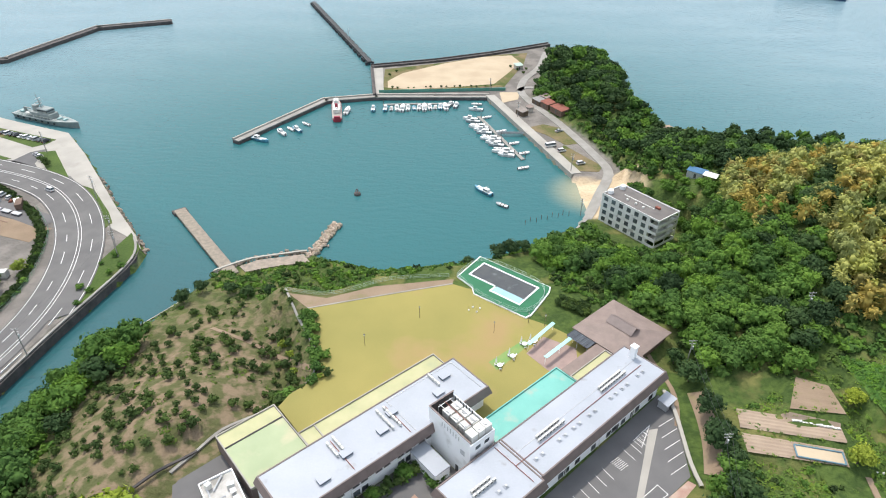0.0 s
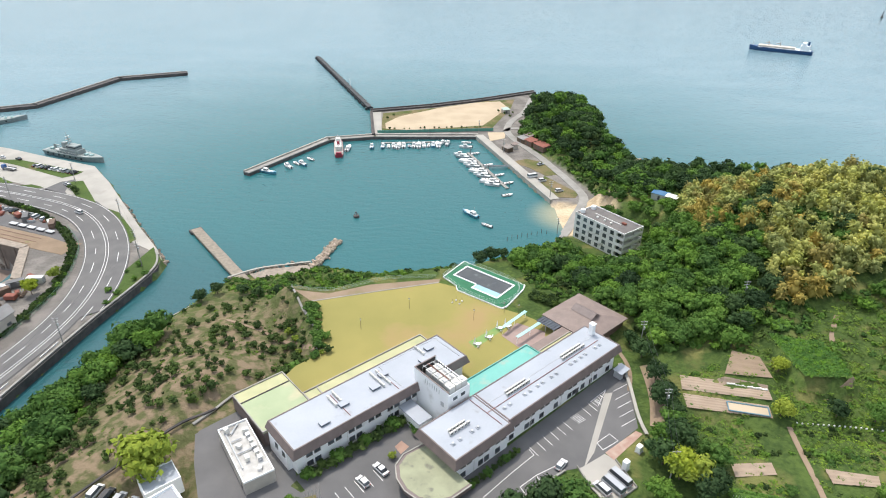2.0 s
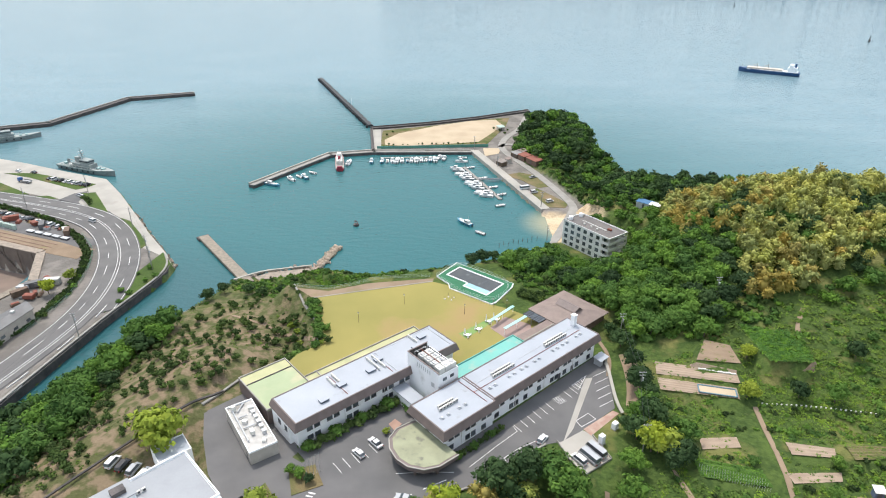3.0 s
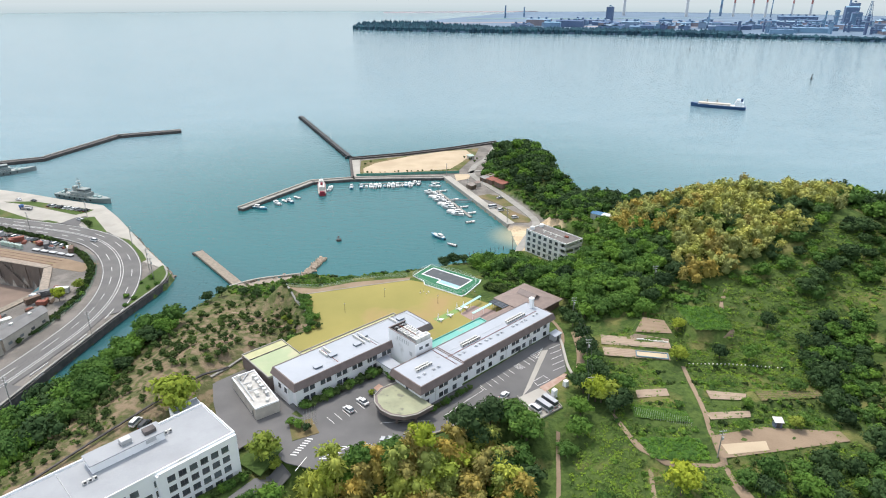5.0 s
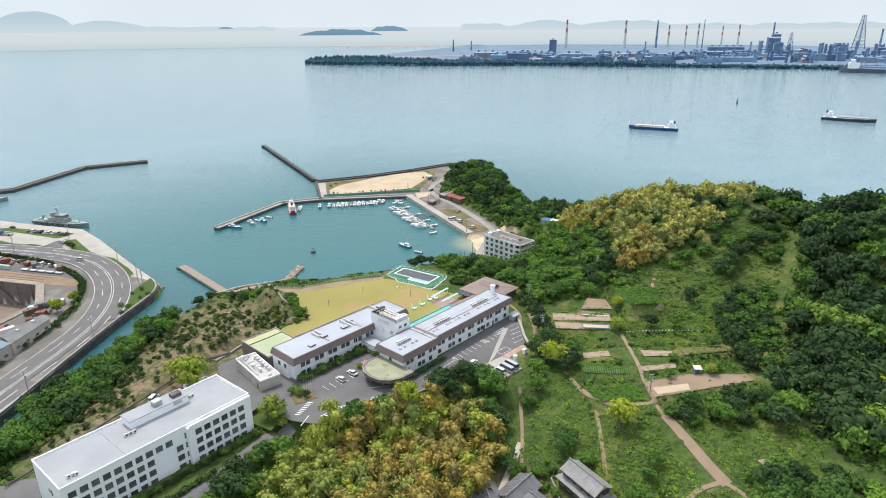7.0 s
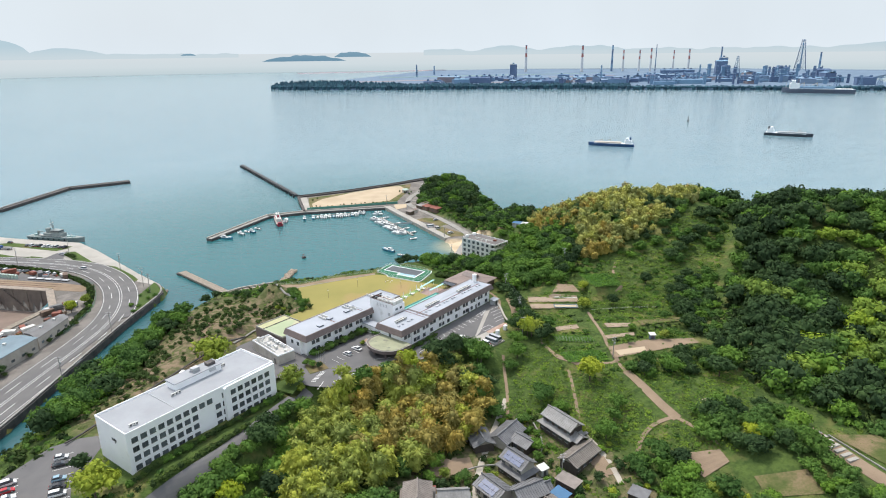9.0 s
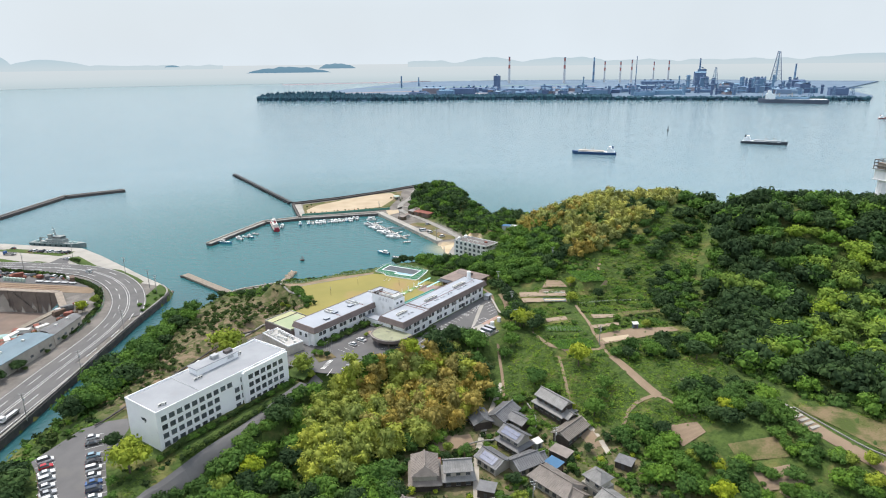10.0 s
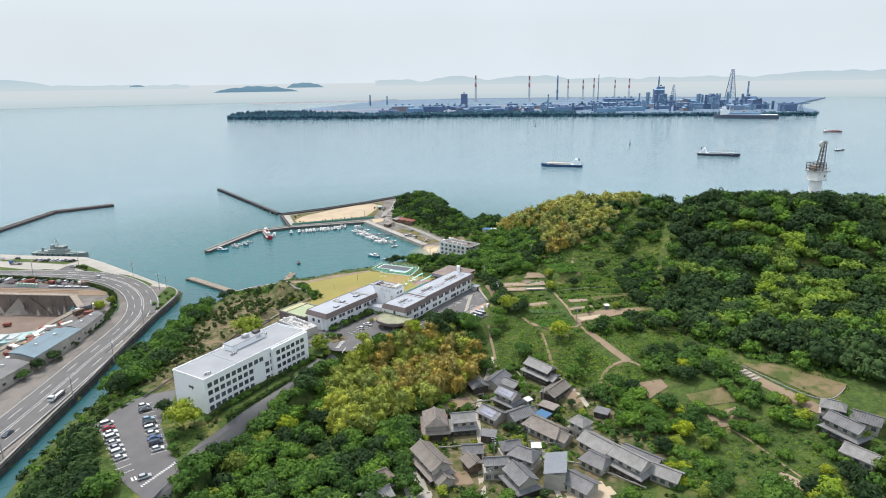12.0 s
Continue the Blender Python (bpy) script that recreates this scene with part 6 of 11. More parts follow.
for x, y, s, k in ((14, 45, 1.3, "lime"), (9.5, 41, 1.0, "lime"), (19, 49, 1.0, "lime"), (31, 46, 1.25, "dark"), (37, 50, 1.1, "broad"), (26, 51, 1.0, "dark"), (35, 38, 1.1, "broad"), (39, 44, 1.0, "dark"), (39, 58, 0.9, "broad"), (37, 29, 1.0, "broad"), (-13, 24, 0.9, "broad"), (-8, 14, 0.8, "broad"), (-24, 31, 0.9, "broad"), (-2, 31, 0.8, "broad"), (36, 61, 1.15, "broad"), (30, 60, 1.2, "dark"), (22, 56, 1.15, "dark"), (27, 55, 1.1, "dark"), (10, 48, 1.1, "lime"), (3, 46, 0.9, "broad"), (-6, 44, 0.9, "broad"), (-14, 41, 0.9, "lime"), (-31, 22, 1.0, "broad"), (-35, 12, 1.1, "broad"), (10, 8, 0.8, "lime")):
    tree(k, x, y, s, "trees round the bamboo")
# green wood below the drive
DRIVE = [(-28, 46), (-36, 36), (-43, 25), (-51.5, 14), (-61, 5.5), (-70, -3), (-77, -12), (-82, -24), (-88, -38)]


def off_drive(pts, gap=2.8):
    return [p for p in pts if min(float(seg_dist(p[0], p[1], a, b)) for a, b in zip(DRIVE, DRIVE[1:])) > gap]


woodland({"broad": "mid-green trees leaning over the drive", "dark": "dark trees leaning over the drive"}, [(p[0] + 0.8 * math.sin(i * 2.1), p[1] + 0.8 * math.sin(i * 1.3)) for i, p in enumerate(fine(offset_line(DRIVE[1:-1], 3.6), 4.2))], {"broad": 4, "dark": 1}, 121, 0.6, 0.85)
WOOD_S = [(-86, -40), (-79, -26), (-73, -12), (-62, 1), (-48, 14), (-38, 26), (-30, 38), (-22, 40), (-24, 24), (-36, 4), (-36, -10), (-18, -10), (-2, -2), (0, -8), (-8, -26), (-16, -60), (-60, -95), (-92, -76)]
woodland({"broad": "dense mid-green wood below the drive", "dark": "dark trees in the wood below the drive", "lime": "yellow-green trees in the wood below the drive"}, off_drive(scatter(WOOD_S, 6.2, 21), 1.9), {"broad": 5, "dark": 1.2, "lime": 0.6}, 36, 0.7, 1.15)
woodland("tangled green undergrowth below the drive", off_drive(scatter(WOOD_S, 6.0, 19), 3.2), {"tuft": 2, "dark_tuft": 2}, 20, 0.9, 1.5, "undergrowth")
woodland({"dark": "dark green trees beside the car park", "broad": "mid-green trees beside the car park"}, scatter([(-124, -2), (-120, 20), (-115, 15), (-105, -18), (-98, -38), (-110, -74), (-122, -56)], 6.6, 22), {"dark": 4, "broad": 0.8}, 16, 1.05, 1.45)
woodland("rough bushes and weeds on the bank above the canal", scatter([(-136, 8), (-124, 52), (-104, 42), (-100, 33), (-114, 8), (-107, -12), (-130, -8)], 3.0, 53), {"dark_tuft": 2, "tuft": 2, "grass_tuft": 3}, 54, 0.5, 1.3, "scrub", 0.1)
woodland("grass and low bushes round the car park", off_drive(scatter([(-84, -18), (-86, 6), (-78, 4), (-62, 12), (-50, 22), (-64, 4), (-74, -8), (-80, -20)], 2.4, 55, []), 3.0), {"grass_tuft": 4, "tuft": 1, "dark_tuft": 1}, 56, 0.4, 0.9, "scrub", 0.1)
woodland("dark trimmed hedge along the drive", [(-68.0 + i * 1.0, 2.6 + i * 1.0) for i in range(24)], {"bush": 1}, 79, 0.9, 1.2, "hedge")
# canal bank and knoll
BELT = [(-119, 60), (-116, 84), (-109, 106), (-98, 136), (-86, 160), (-76, 176), (-70, 170), (-80, 148), (-88, 118), (-94, 86), (-97, 58), (-104, 40), (-116, 44)]
woodland({"broad": "mid-green trees crowding the canal bank", "dark": "dark green trees on the canal bank"}, [p for p in scatter(BELT, 6.0, 23) if p[1] < 146], {"broad": 4, "dark": 1.2}, 17, 0.8, 1.3)
woodland("green scrub under the trees on the canal bank", [p for p in scatter(BELT, 3.0, 18) if p[1] < 138], {"tuft": 4, "dark_tuft": 1, "grass_tuft": 2}, 19, 0.6, 1.1, "undergrowth")
woodland("low grass and scrub on the bare canal bank", [p for p in scatter(BELT, 3.0, 119) if p[1] >= 138], {"grass_tuft": 4, "tuft": 0.8, "dark_tuft": 0.6}, 120, 0.4, 0.9, "scrub")
ribbon("footpath", fine([(-64, 141), (-59.7, 138.1), (-51.5, 134.6), (-40.7, 128.8), (-30, 117.5)], 2.0), 1.2, 0.14, M["dirt"], "trodden pale path across the planted knoll", "path")
ribbon("bank_kerb", fine([(-108, 128), (-98, 143), (-90, 153), (-80, 167), (-72, 178)], 2.0), 0.5, 0.5, M["concrete"], "low concrete kerb along the foot of the bank", "kerb", fixed=1.0)
KNOLL = [(-100, 36), (-96, 84), (-86, 118), (-72, 150), (-60, 160), (-42, 150), (-33, 128), (-30, 114), (-40, 106), (-54, 96), (-68, 80), (-88, 54)]
for p in scatter(KNOLL, 3.9, 24):
    if noise.noise(Vector((p[0] * .11, p[1] * .11, 6))) > -0.16:
        tree("bush", *p, 0.65 + 0.95 * ((p[0] * 1.7 + p[1] * 0.9) % 1), "planted shrubs on the knoll")
woodland("dry grass and weeds between the planted shrubs", [p for p in scatter(KNOLL, 2.6, 51) if noise.noise(Vector((p[0] * .07, p[1] * .07, 3))) > 0.0], {"grass_tuft": 5, "dark_tuft": 0.5}, 52, 0.3, 0.65, "weeds", 0.1)
for p in scatter([(-37, 140), (-28, 116), (-25.5, 119), (-33, 139)], 2.6, 25, off=[]):
    tree("greenbush", p[0] - 0.4, p[1], 1.15, "shrubs beside the lawn")
for p in ((-41, 132), (-38, 127), (-36, 121)):
    tree("limebush", *p, 1.3, "clipped shrubs by the lawn wall")
for x, y, s, k in ((-34.5, 108.5, 1.1, "greenbush"), (-31.6, 110.6, 1.2, "bush"), (-29, 112.2, 1.2, "greenbush"), (-27.2, 113.6, 1.0, "limebush"), (-25.4, 114.4, 1.4, "bush"), (-36.5, 107, 2.0, "bush"), (-35.0, 109.5, 1.9, "greenbush")):
    tree(k, x, y, s, "shrubs beside the lawn")
SHORE_ROAD = [(33, 192.5), (44, 199), (54, 205.5), (63, 213), (70, 225)]


def off_road(pts, gap):
    return [p for p in pts if min(float(seg_dist(p[0], p[1], a, b)) for a, b in zip(SHORE_ROAD, SHORE_ROAD[1:])) > gap]


# shore below the lawn
woodland("dense green scrub on the shore below the lawn", off_road(scatter([(-70, 182), (-44, 189), (-33, 183), (-15, 177), (12, 180), (24, 184), (34, 190), (44, 196), (52, 184), (24, 170), (10, 162), (-16, 158), (-30, 152), (-46, 155), (-62, 160), (-76, 172)], 2.2, 26, BLOCKED + [SHORE_FLAT]), 3.4), {"tuft": 6, "dark_tuft": 0.7, "grass_tuft": 1.6}, 27, 0.6, 1.15, "scrub", 0.2)
for x, y, s in ((14, 174, 0.75), (24, 171, 1.0), (28, 172, 1.0), (33, 174, 0.8), (-64, 162, 0.7), (-58, 160, 0.6), (-74, 163, 0.8), (-50, 158, 0.6), (-78, 157, 0.8)):
    tree("dark", x, y, s * 0.8, "dark trees above the shore")
# wood behind the pool and pavilion
WOOD_E = [(36, 170), (42, 190), (58, 201), (64, 212), (70, 190), (88, 182), (104, 190), (116, 168), (108, 128), (97, 110), (84, 112), (74, 112), (70, 122), (70, 130), (60, 146), (44, 156)]


def flats_view(p):
    return float(seg_dist(p[0], p[1], (67, 216), (86, 188)))


we = [p for p in off_road(scatter(WOOD_E, 5.8, 28), 19.0) if math.hypot(p[0] - 78, p[1] - 172) > 6 and flats_view(p) > 9 and not bool(inside(np.array(p[0]), np.array(p[1]), [(56, 212), (90, 186), (84, 160), (50, 184)]))]
woodland({"broad": "mid-green wood between pavilion and shore", "dark": "dark trees in the wood above the shore"}, [p for p in we if p[1] > 140], {"broad": 5, "dark": 0.35}, 37, 0.65, 1.05)
for p in we:
    if p[1] <= 140:
        tree("broad" if (p[0] * 11.3 + p[1] * 5.9) % 6 > 1.0 else "dark", *p, 0.9, "trees behind the pavilion")
woodland("tangled green undergrowth between the trees", [p for p in off_road(scatter(WOOD_E, 3.1, 29), 5.0) if flats_view(p) > 3], {"tuft": 5, "dark_tuft": 0.4}, 30, 0.9, 1.9, "undergrowth")
woodland("clipped dark hedge by the pavilion", scatter([(38, 142), (41, 145), (48, 140.5), (46.5, 137)], 1.5, 31, off=[]), {"bush": 1}, 32, 1.2, 1.35, "hedge")
for x, y, s, k in ((67.5, 112, 0.85, "dark"), (66, 119, 0.7, "dark"), (68, 101, 0.8, "dark"), (67, 91, 0.9, "dark"), (66.5, 83, 0.85, "broad"), (66, 77, 0.95, "dark"), (63, 67.5, 1.15, "lime"), (67, 62, 0.9, "dark"), (72.5, 70, 0.8, "broad"), (60.5, 74, 0.8, "broad"), (54.5, 55, 0.75, "broad"), (57, 62, 0.8, "broad"), (50, 50, 0.7, "broad"), (70, 64, 0.7, "dark"), (40, 56, 1.1, "broad")):
    tree(k, x, y, s, "trees beside the parking lot")
woodland("rough scrub between pool and pavilion", scatter([(38, 166), (42, 163), (51, 156), (58, 146), (55, 141), (49, 143), (44, 148), (39, 152)], 2.2, 112, [LAWN, POOLDECK]), {"tuft": 3, "dark_tuft": 1.5, "grass_tuft": 1}, 113, 0.7, 1.3, "scrub", 0.1)
woodland("rough scrub beside the wood and the vegetable field", scatter([(100, 108), (104, 116), (112, 132), (122, 126), (120, 114), (108, 114)], 2.6, 114), {"tuft": 3, "dark_tuft": 1, "grass_tuft": 2}, 115, 0.7, 1.5, "scrub", 0.1)
woodland("green scrub at the foot of the headland", scatter([(92, 300), (98, 270), (100, 246), (96, 232), (88, 236), (90, 252), (91, 264), (86, 286), (82, 304), (76, 324), (84, 326)], 2.8, 116, []), {"tuft": 3, "dark_tuft": 1}, 117, 0.8, 1.7, "scrub", 0.1)
# headland and saddle
HEAD = [(62, 352), (70, 342), (80, 324), (88, 298), (96, 270), (98, 246), (104, 232), (118, 228), (128, 242), (132, 262), (122, 286), (113, 318), (119, 345), (121, 392), (109, 432), (92, 444), (78, 402)]
woodland({"ridge_dark": "dense dark evergreen wood on the headland", "ridge_broad": "mid-green trees in the headland wood"}, scatter(HEAD, 6.4, 32), {"ridge_dark": 1.5, "ridge_broad": 1.9}, 35, 0.65, 1.1)
woodland("dark undergrowth on the headland", scatter(HEAD, 5.6, 33), {"dark_tuft": 2, "tuft": 1}, 34, 1.3, 2.2, "undergrowth")
SADDLE = [(100, 250), (102, 236), (116, 216), (142, 228), (168, 224), (176, 250), (150, 272), (130, 284), (112, 290)]
woodland({"ridge_dark": "dark trees on the saddle behind the flats", "ridge_broad": "mid-green trees on the saddle behind the flats"}, [p for p in scatter(SADDLE, 6.6, 57) if math.hypot(p[0] - 112, p[1] - 223) > 9], {"ridge_dark": 1.5, "ridge_broad": 2}, 58, 0.55, 0.9)
woodland("green scrub on the saddle behind the flats", scatter(SADDLE, 3.6, 59), {"tuft": 2, "grass_tuft": 2, "dark_tuft": 1}, 60, 0.8, 1.5, "scrub")
woodland({"far_broad": "mid-green trees round the derelict flats", "far_dark": "dark trees round the derelict flats"}, [p for p in scatter([(90, 182), (106, 190), (118, 214), (110, 238), (100, 248), (90, 236), (84, 226)], 5.6, 86) if flats_view(p) > 16 and math.hypot(p[0] - 112, p[1] - 223) > 7], {"far_broad": 2.4, "far_dark": 1}, 87, 0.45, 0.8)
# ochre bamboo on the hill
YEL = [(108, 142), (104, 165), (106, 190), (118, 216), (142, 228), (178, 218), (210, 200), (202, 166), (184, 146), (166, 134), (146, 130), (128, 124), (114, 124)]
patch = lambda p: noise.noise(Vector((p[0] * .05, p[1] * .05, 5)))
yp = scatter(YEL, 4.3, 41)
woodland("pale olive bamboo covering the hill", [p for p in yp if patch(p) > -0.22 and p[0] > 138], {"far_bamboo": 6, "far_rust": 0.5}, 42, 0.75, 1.2, "bamboo")
woodland("ochre and olive bamboo on the hillside", [p for p in yp if patch(p) > -0.22 and p[0] <= 138], {"far_bamboo": 2.2, "far_rust": 1.8}, 40, 0.75, 1.2, "bamboo")
woodland("dark trees among the hillside bamboo", [p for p in scatter(YEL, 6.0, 43) if patch(p) <= -0.06], {"far_dark": 2, "far_broad": 1.4}, 44, 0.6, 0.95)
# hill forest
HILL = [(128, 4), (128, 28), (138, 48), (150, 62), (166, 84), (184, 104), (196, 122), (206, 140), (200, 164), (212, 200), (300, 168), (430, 110), (560, 60), (560, -160), (330, -150), (215, -90), (168, -48), (156, -36), (142, -20), (136, -8)]
hp = [p for p in scatter(HILL, 9.0, 45) if p[0] > 230 or float(-away(np.array(p[0]), np.array(p[1]), HILL)) > 7 * noise.noise(Vector((p[0] * .07, p[1] * .07, 1)))]
LIMES = ((170, 66, 9), (184, 75, 7), (164, 35, 10), (148, 15, 7), (213, 58, 10), (215, 80, 8), (191, 39, 8), (209, 39, 8), (180, 19, 16), (190, 6, 14), (210, 17, 14), (228, 53, 9), (240, 20, 12))
lime_at = lambda p: any(math.hypot(p[0] - x, p[1] - y) < r for x, y, r in LIMES)
near = [p for p in hp if p[0] < 300]
woodland({"far_dark": "dense dark evergreen forest on the hill", "far_broad": "mid-green trees in the hill forest"}, [p for p in near if not lime_at(p)], {"far_dark": 3.0, "far_broad": 1.7}, 46, 0.95, 1.65)
woodland({"far_lime": "fresh light green trees in the hill forest", "far_broad": "mid-green trees among the yellow-green ones", "far_dark": "dark trees among the yellow-green ones"}, [p for p in near if lime_at(p)], {"far_lime": 3.2, "far_broad": 1.6, "far_dark": 0.8}, 48, 0.95, 1.6)
woodland({"ridge_dark": "dark evergreen forest along the far ridge", "ridge_broad": "mid-green trees along the far ridge"}, scatter([(300, 168), (400, 122), (400, 0), (300, -50)], 10.5, 39), {"ridge_dark": 3, "ridge_broad": 1.5}, 38, 1.1, 1.5)
woodland("tangled undergrowth along the forest edge", [p for p in scatter(HILL, 3.4, 77) if p[0] < 230 and float(-away(np.array(p[0]), np.array(p[1]), HILL)) < 9], {"tuft": 2.5, "dark_tuft": 1.5}, 78, 0.9, 1.9, "undergrowth")
for x, y, s, k in ((254.5, 73, 1.8, "dark"), (250.5, 75, 1.5, "broad"), (258.5, 70, 1.7, "dark"), (247, 69, 1.4, "dark"), (264, 68, 1.5, "dark")):
    tree(k, x, y, s, "trees round the radar tower")
EDGE = [(129, 60), (134, 76), (140, 90), (150, 98), (160, 96), (156, 80), (144, 62), (136, 46), (130, 46)]
CLEARING = [(112, 100), (120, 88), (132, 66), (146, 68), (160, 86), (178, 104), (190, 118), (202, 138), (180, 146), (162, 132), (142, 128), (126, 122), (116, 116)]
woodland({"far_dark": "clumps of dark trees on the open hillside", "far_broad": "clumps of green trees on the open hillside"}, [p for p in scatter(CLEARING, 6.4, 82) if noise.noise(Vector((p[0] * .06, p[1] * .06, 13))) + (p[0] - 155) * 0.006 > 0.17], {"far_dark": 1.0, "far_broad": 2}, 83, 0.45, 0.85)
woodland({"far_dark": "dark trees crowding the upper edge of the gardens", "far_broad": "mid-green trees crowding the upper edge of the gardens"}, scatter(EDGE, 5.4, 187), {"far_dark": 1.6, "far_broad": 1.5}, 188, 0.45, 0.8)
BACK = [(130, 284), (160, 294), (200, 282), (262, 246), (330, 210), (300, 170), (212, 202), (178, 222), (176, 250), (150, 272)]
woodland({"ridge_dark": "dark trees on the seaward slope of the hill", "ridge_broad": "green trees on the seaward slope of the hill"}, scatter(BACK, 8.4, 84), {"ridge_dark": 2, "ridge_broad": 1.6}, 85, 0.7, 1.1)
woodland("bright green grass and scrub on the open hillside", scatter(CLEARING, 2.4, 49), {"grass_tuft": 7, "tuft": 1.6, "greenbush": 0.3}, 50, 0.6, 1.25, "scrub", 0.3)
for x, y, s in ((152, 110, 1.0), (158, 113, 1.2), (164, 116, 1.1), (132, 97, 0.9), (176, 122, 1.2), (190, 136, 1.1), (138, 86, 0.9), (142, 84, 0.8), (148, 90, 0.7)):
    tree("dark", x, y, s * 0.8, "trees on the open hillside")


# ---- village houses ----
M["tile2"] = surf("pale_grey_roof_tile", (0.255, 0.25, 0.242), (0.18, 0.176, 0.17), 0.5, 0.6, bump=0.5, bscale=3, vary=0.15)
M["tile3"] = surf("brownish_roof_tile", (0.235, 0.205, 0.18), (0.175, 0.15, 0.13), 0.5, 0.65, bump=0.5, bscale=3, vary=0.15)
M["solar"] = surf("solar_panel", (0.10, 0.13, 0.22), (0.13, 0.16, 0.25), 1.0, 0.15, spec=0.8)
M["slate"] = surf("slate_grey_metal_roof", (0.20, 0.215, 0.24), (0.17, 0.185, 0.21), 0.8, 0.5)
M["bluesheet"] = surf("blue_roof_sheet", (0.05, 0.16, 0.30), (0.04, 0.13, 0.25), 0.6, 0.5)
M["darkwood"] = surf("dark_boarding", (0.075, 0.06, 0.05), (0.05, 0.04, 0.035), 0.8, 0.8)


def gable(parent, name, L, W, z, rise, eave, mat, hip=0.0, x=0.0, y=0.0, thick=0.22):
    """Pitched roof, with a sagging profile, over a plan L by W; hip: how far the ridge is shortened."""
    bm = bmesh.new()
    half = W / 2 + eave
    xl = L / 2 + eave
    prof = ((1.0, 0.0), (0.66, 0.27), (0.33, 0.60), (0.0, 1.0))
    rows = []
    for s in (-1, 1):
        line = []
        for k, (t, r) in enumerate(prof):
            xe = xl - hip * (1 - t)
            line.append((bm.verts.new((x - xe, y + s * half * t, z + rise * r)), bm.verts.new((x + xe, y + s * half * t, z + rise * r))))
        for a, b in zip(line, line[1:]):
            bm.faces.new((a[0], a[1], b[1], b[0]) if s < 0 else (a[1], a[0], b[0], b[1]))
        rows.append(line)
    bmesh.ops.remove_doubles(bm, verts=bm.verts[:], dist=0.001)
    ret = bmesh.ops.extrude_face_region(bm, geom=bm.faces[:])
    for v in (g for g in ret["geom"] if isinstance(g, bmesh.types.BMVert)):
        v.co.z -= thick
    bmesh.ops.recalc_face_normals(bm, faces=bm.faces[:])
    roof = part(name, bm, mat, parent)
    rid = boxes((x - xl + hip - 0.15, x + xl - hip + 0.15, y - 0.2, y + 0.2, z + rise - 0.02, z + rise + 0.3))
    part("ridge", soft(rid, 0.06), mat, roof)
    ribs = bmesh.new()
    k = int(2 * xl / 0.75)
    for i in range(1, k):
        px = x - xl + 2 * xl * i / k
        for s in (-1, 1):
            for (t0, r0), (t1, r1) in zip(prof, prof[1:]):
                lim0, lim1 = xl - hip * (1 - t0), xl - hip * (1 - t1)
                if abs(px - x) < min(lim0, lim1) - 0.05:
                    a, b = (px, y + s * half * t0, z + rise * r0), (px, y + s * half * t1, z + rise * r1)
                    vs = [ribs.verts.new(p) for p in ((a[0] - 0.07, a[1], a[2]), (a[0] + 0.07, a[1], a[2]), (b[0] + 0.07, b[1], b[2]), (b[0] - 0.07, b[1], b[2]), (a[0], a[1], a[2] + 0.09), (b[0], b[1], b[2] + 0.09))]
                    ribs.faces.new((vs[0], vs[4], vs[5], vs[3]))
                    ribs.faces.new((vs[1], vs[2], vs[5], vs[4]))
    tagged(part("tile_ribbing", ribs, mat, roof), kind="stuff")
    if hip > 0:
        for s in (-1, 1):
            hb = bmesh.new()
            vs = [hb.verts.new(p) for p in ((x + s * xl, y - half, z), (x + s * xl, y + half, z), (x + s * (xl - hip), y, z + rise))]
            hb.faces.new(vs if s > 0 else vs[::-1])
            part("hip_slope", hb, mat, roof)
    else:
        for s in (-1, 1):
            gb = bmesh.new()
            vs = [gb.verts.new(p) for p in ((x + s * (L / 2 - 0.05), y - W / 2, z + 0.05), (x + s * (L / 2 - 0.05), y + W / 2, z + 0.05), (x + s * (L / 2 - 0.05), y, z + rise * 0.93))]
            gb.faces.new(vs if s > 0 else vs[::-1])
            part("gable_wall", gb, M["plaster"], parent)
    return roof


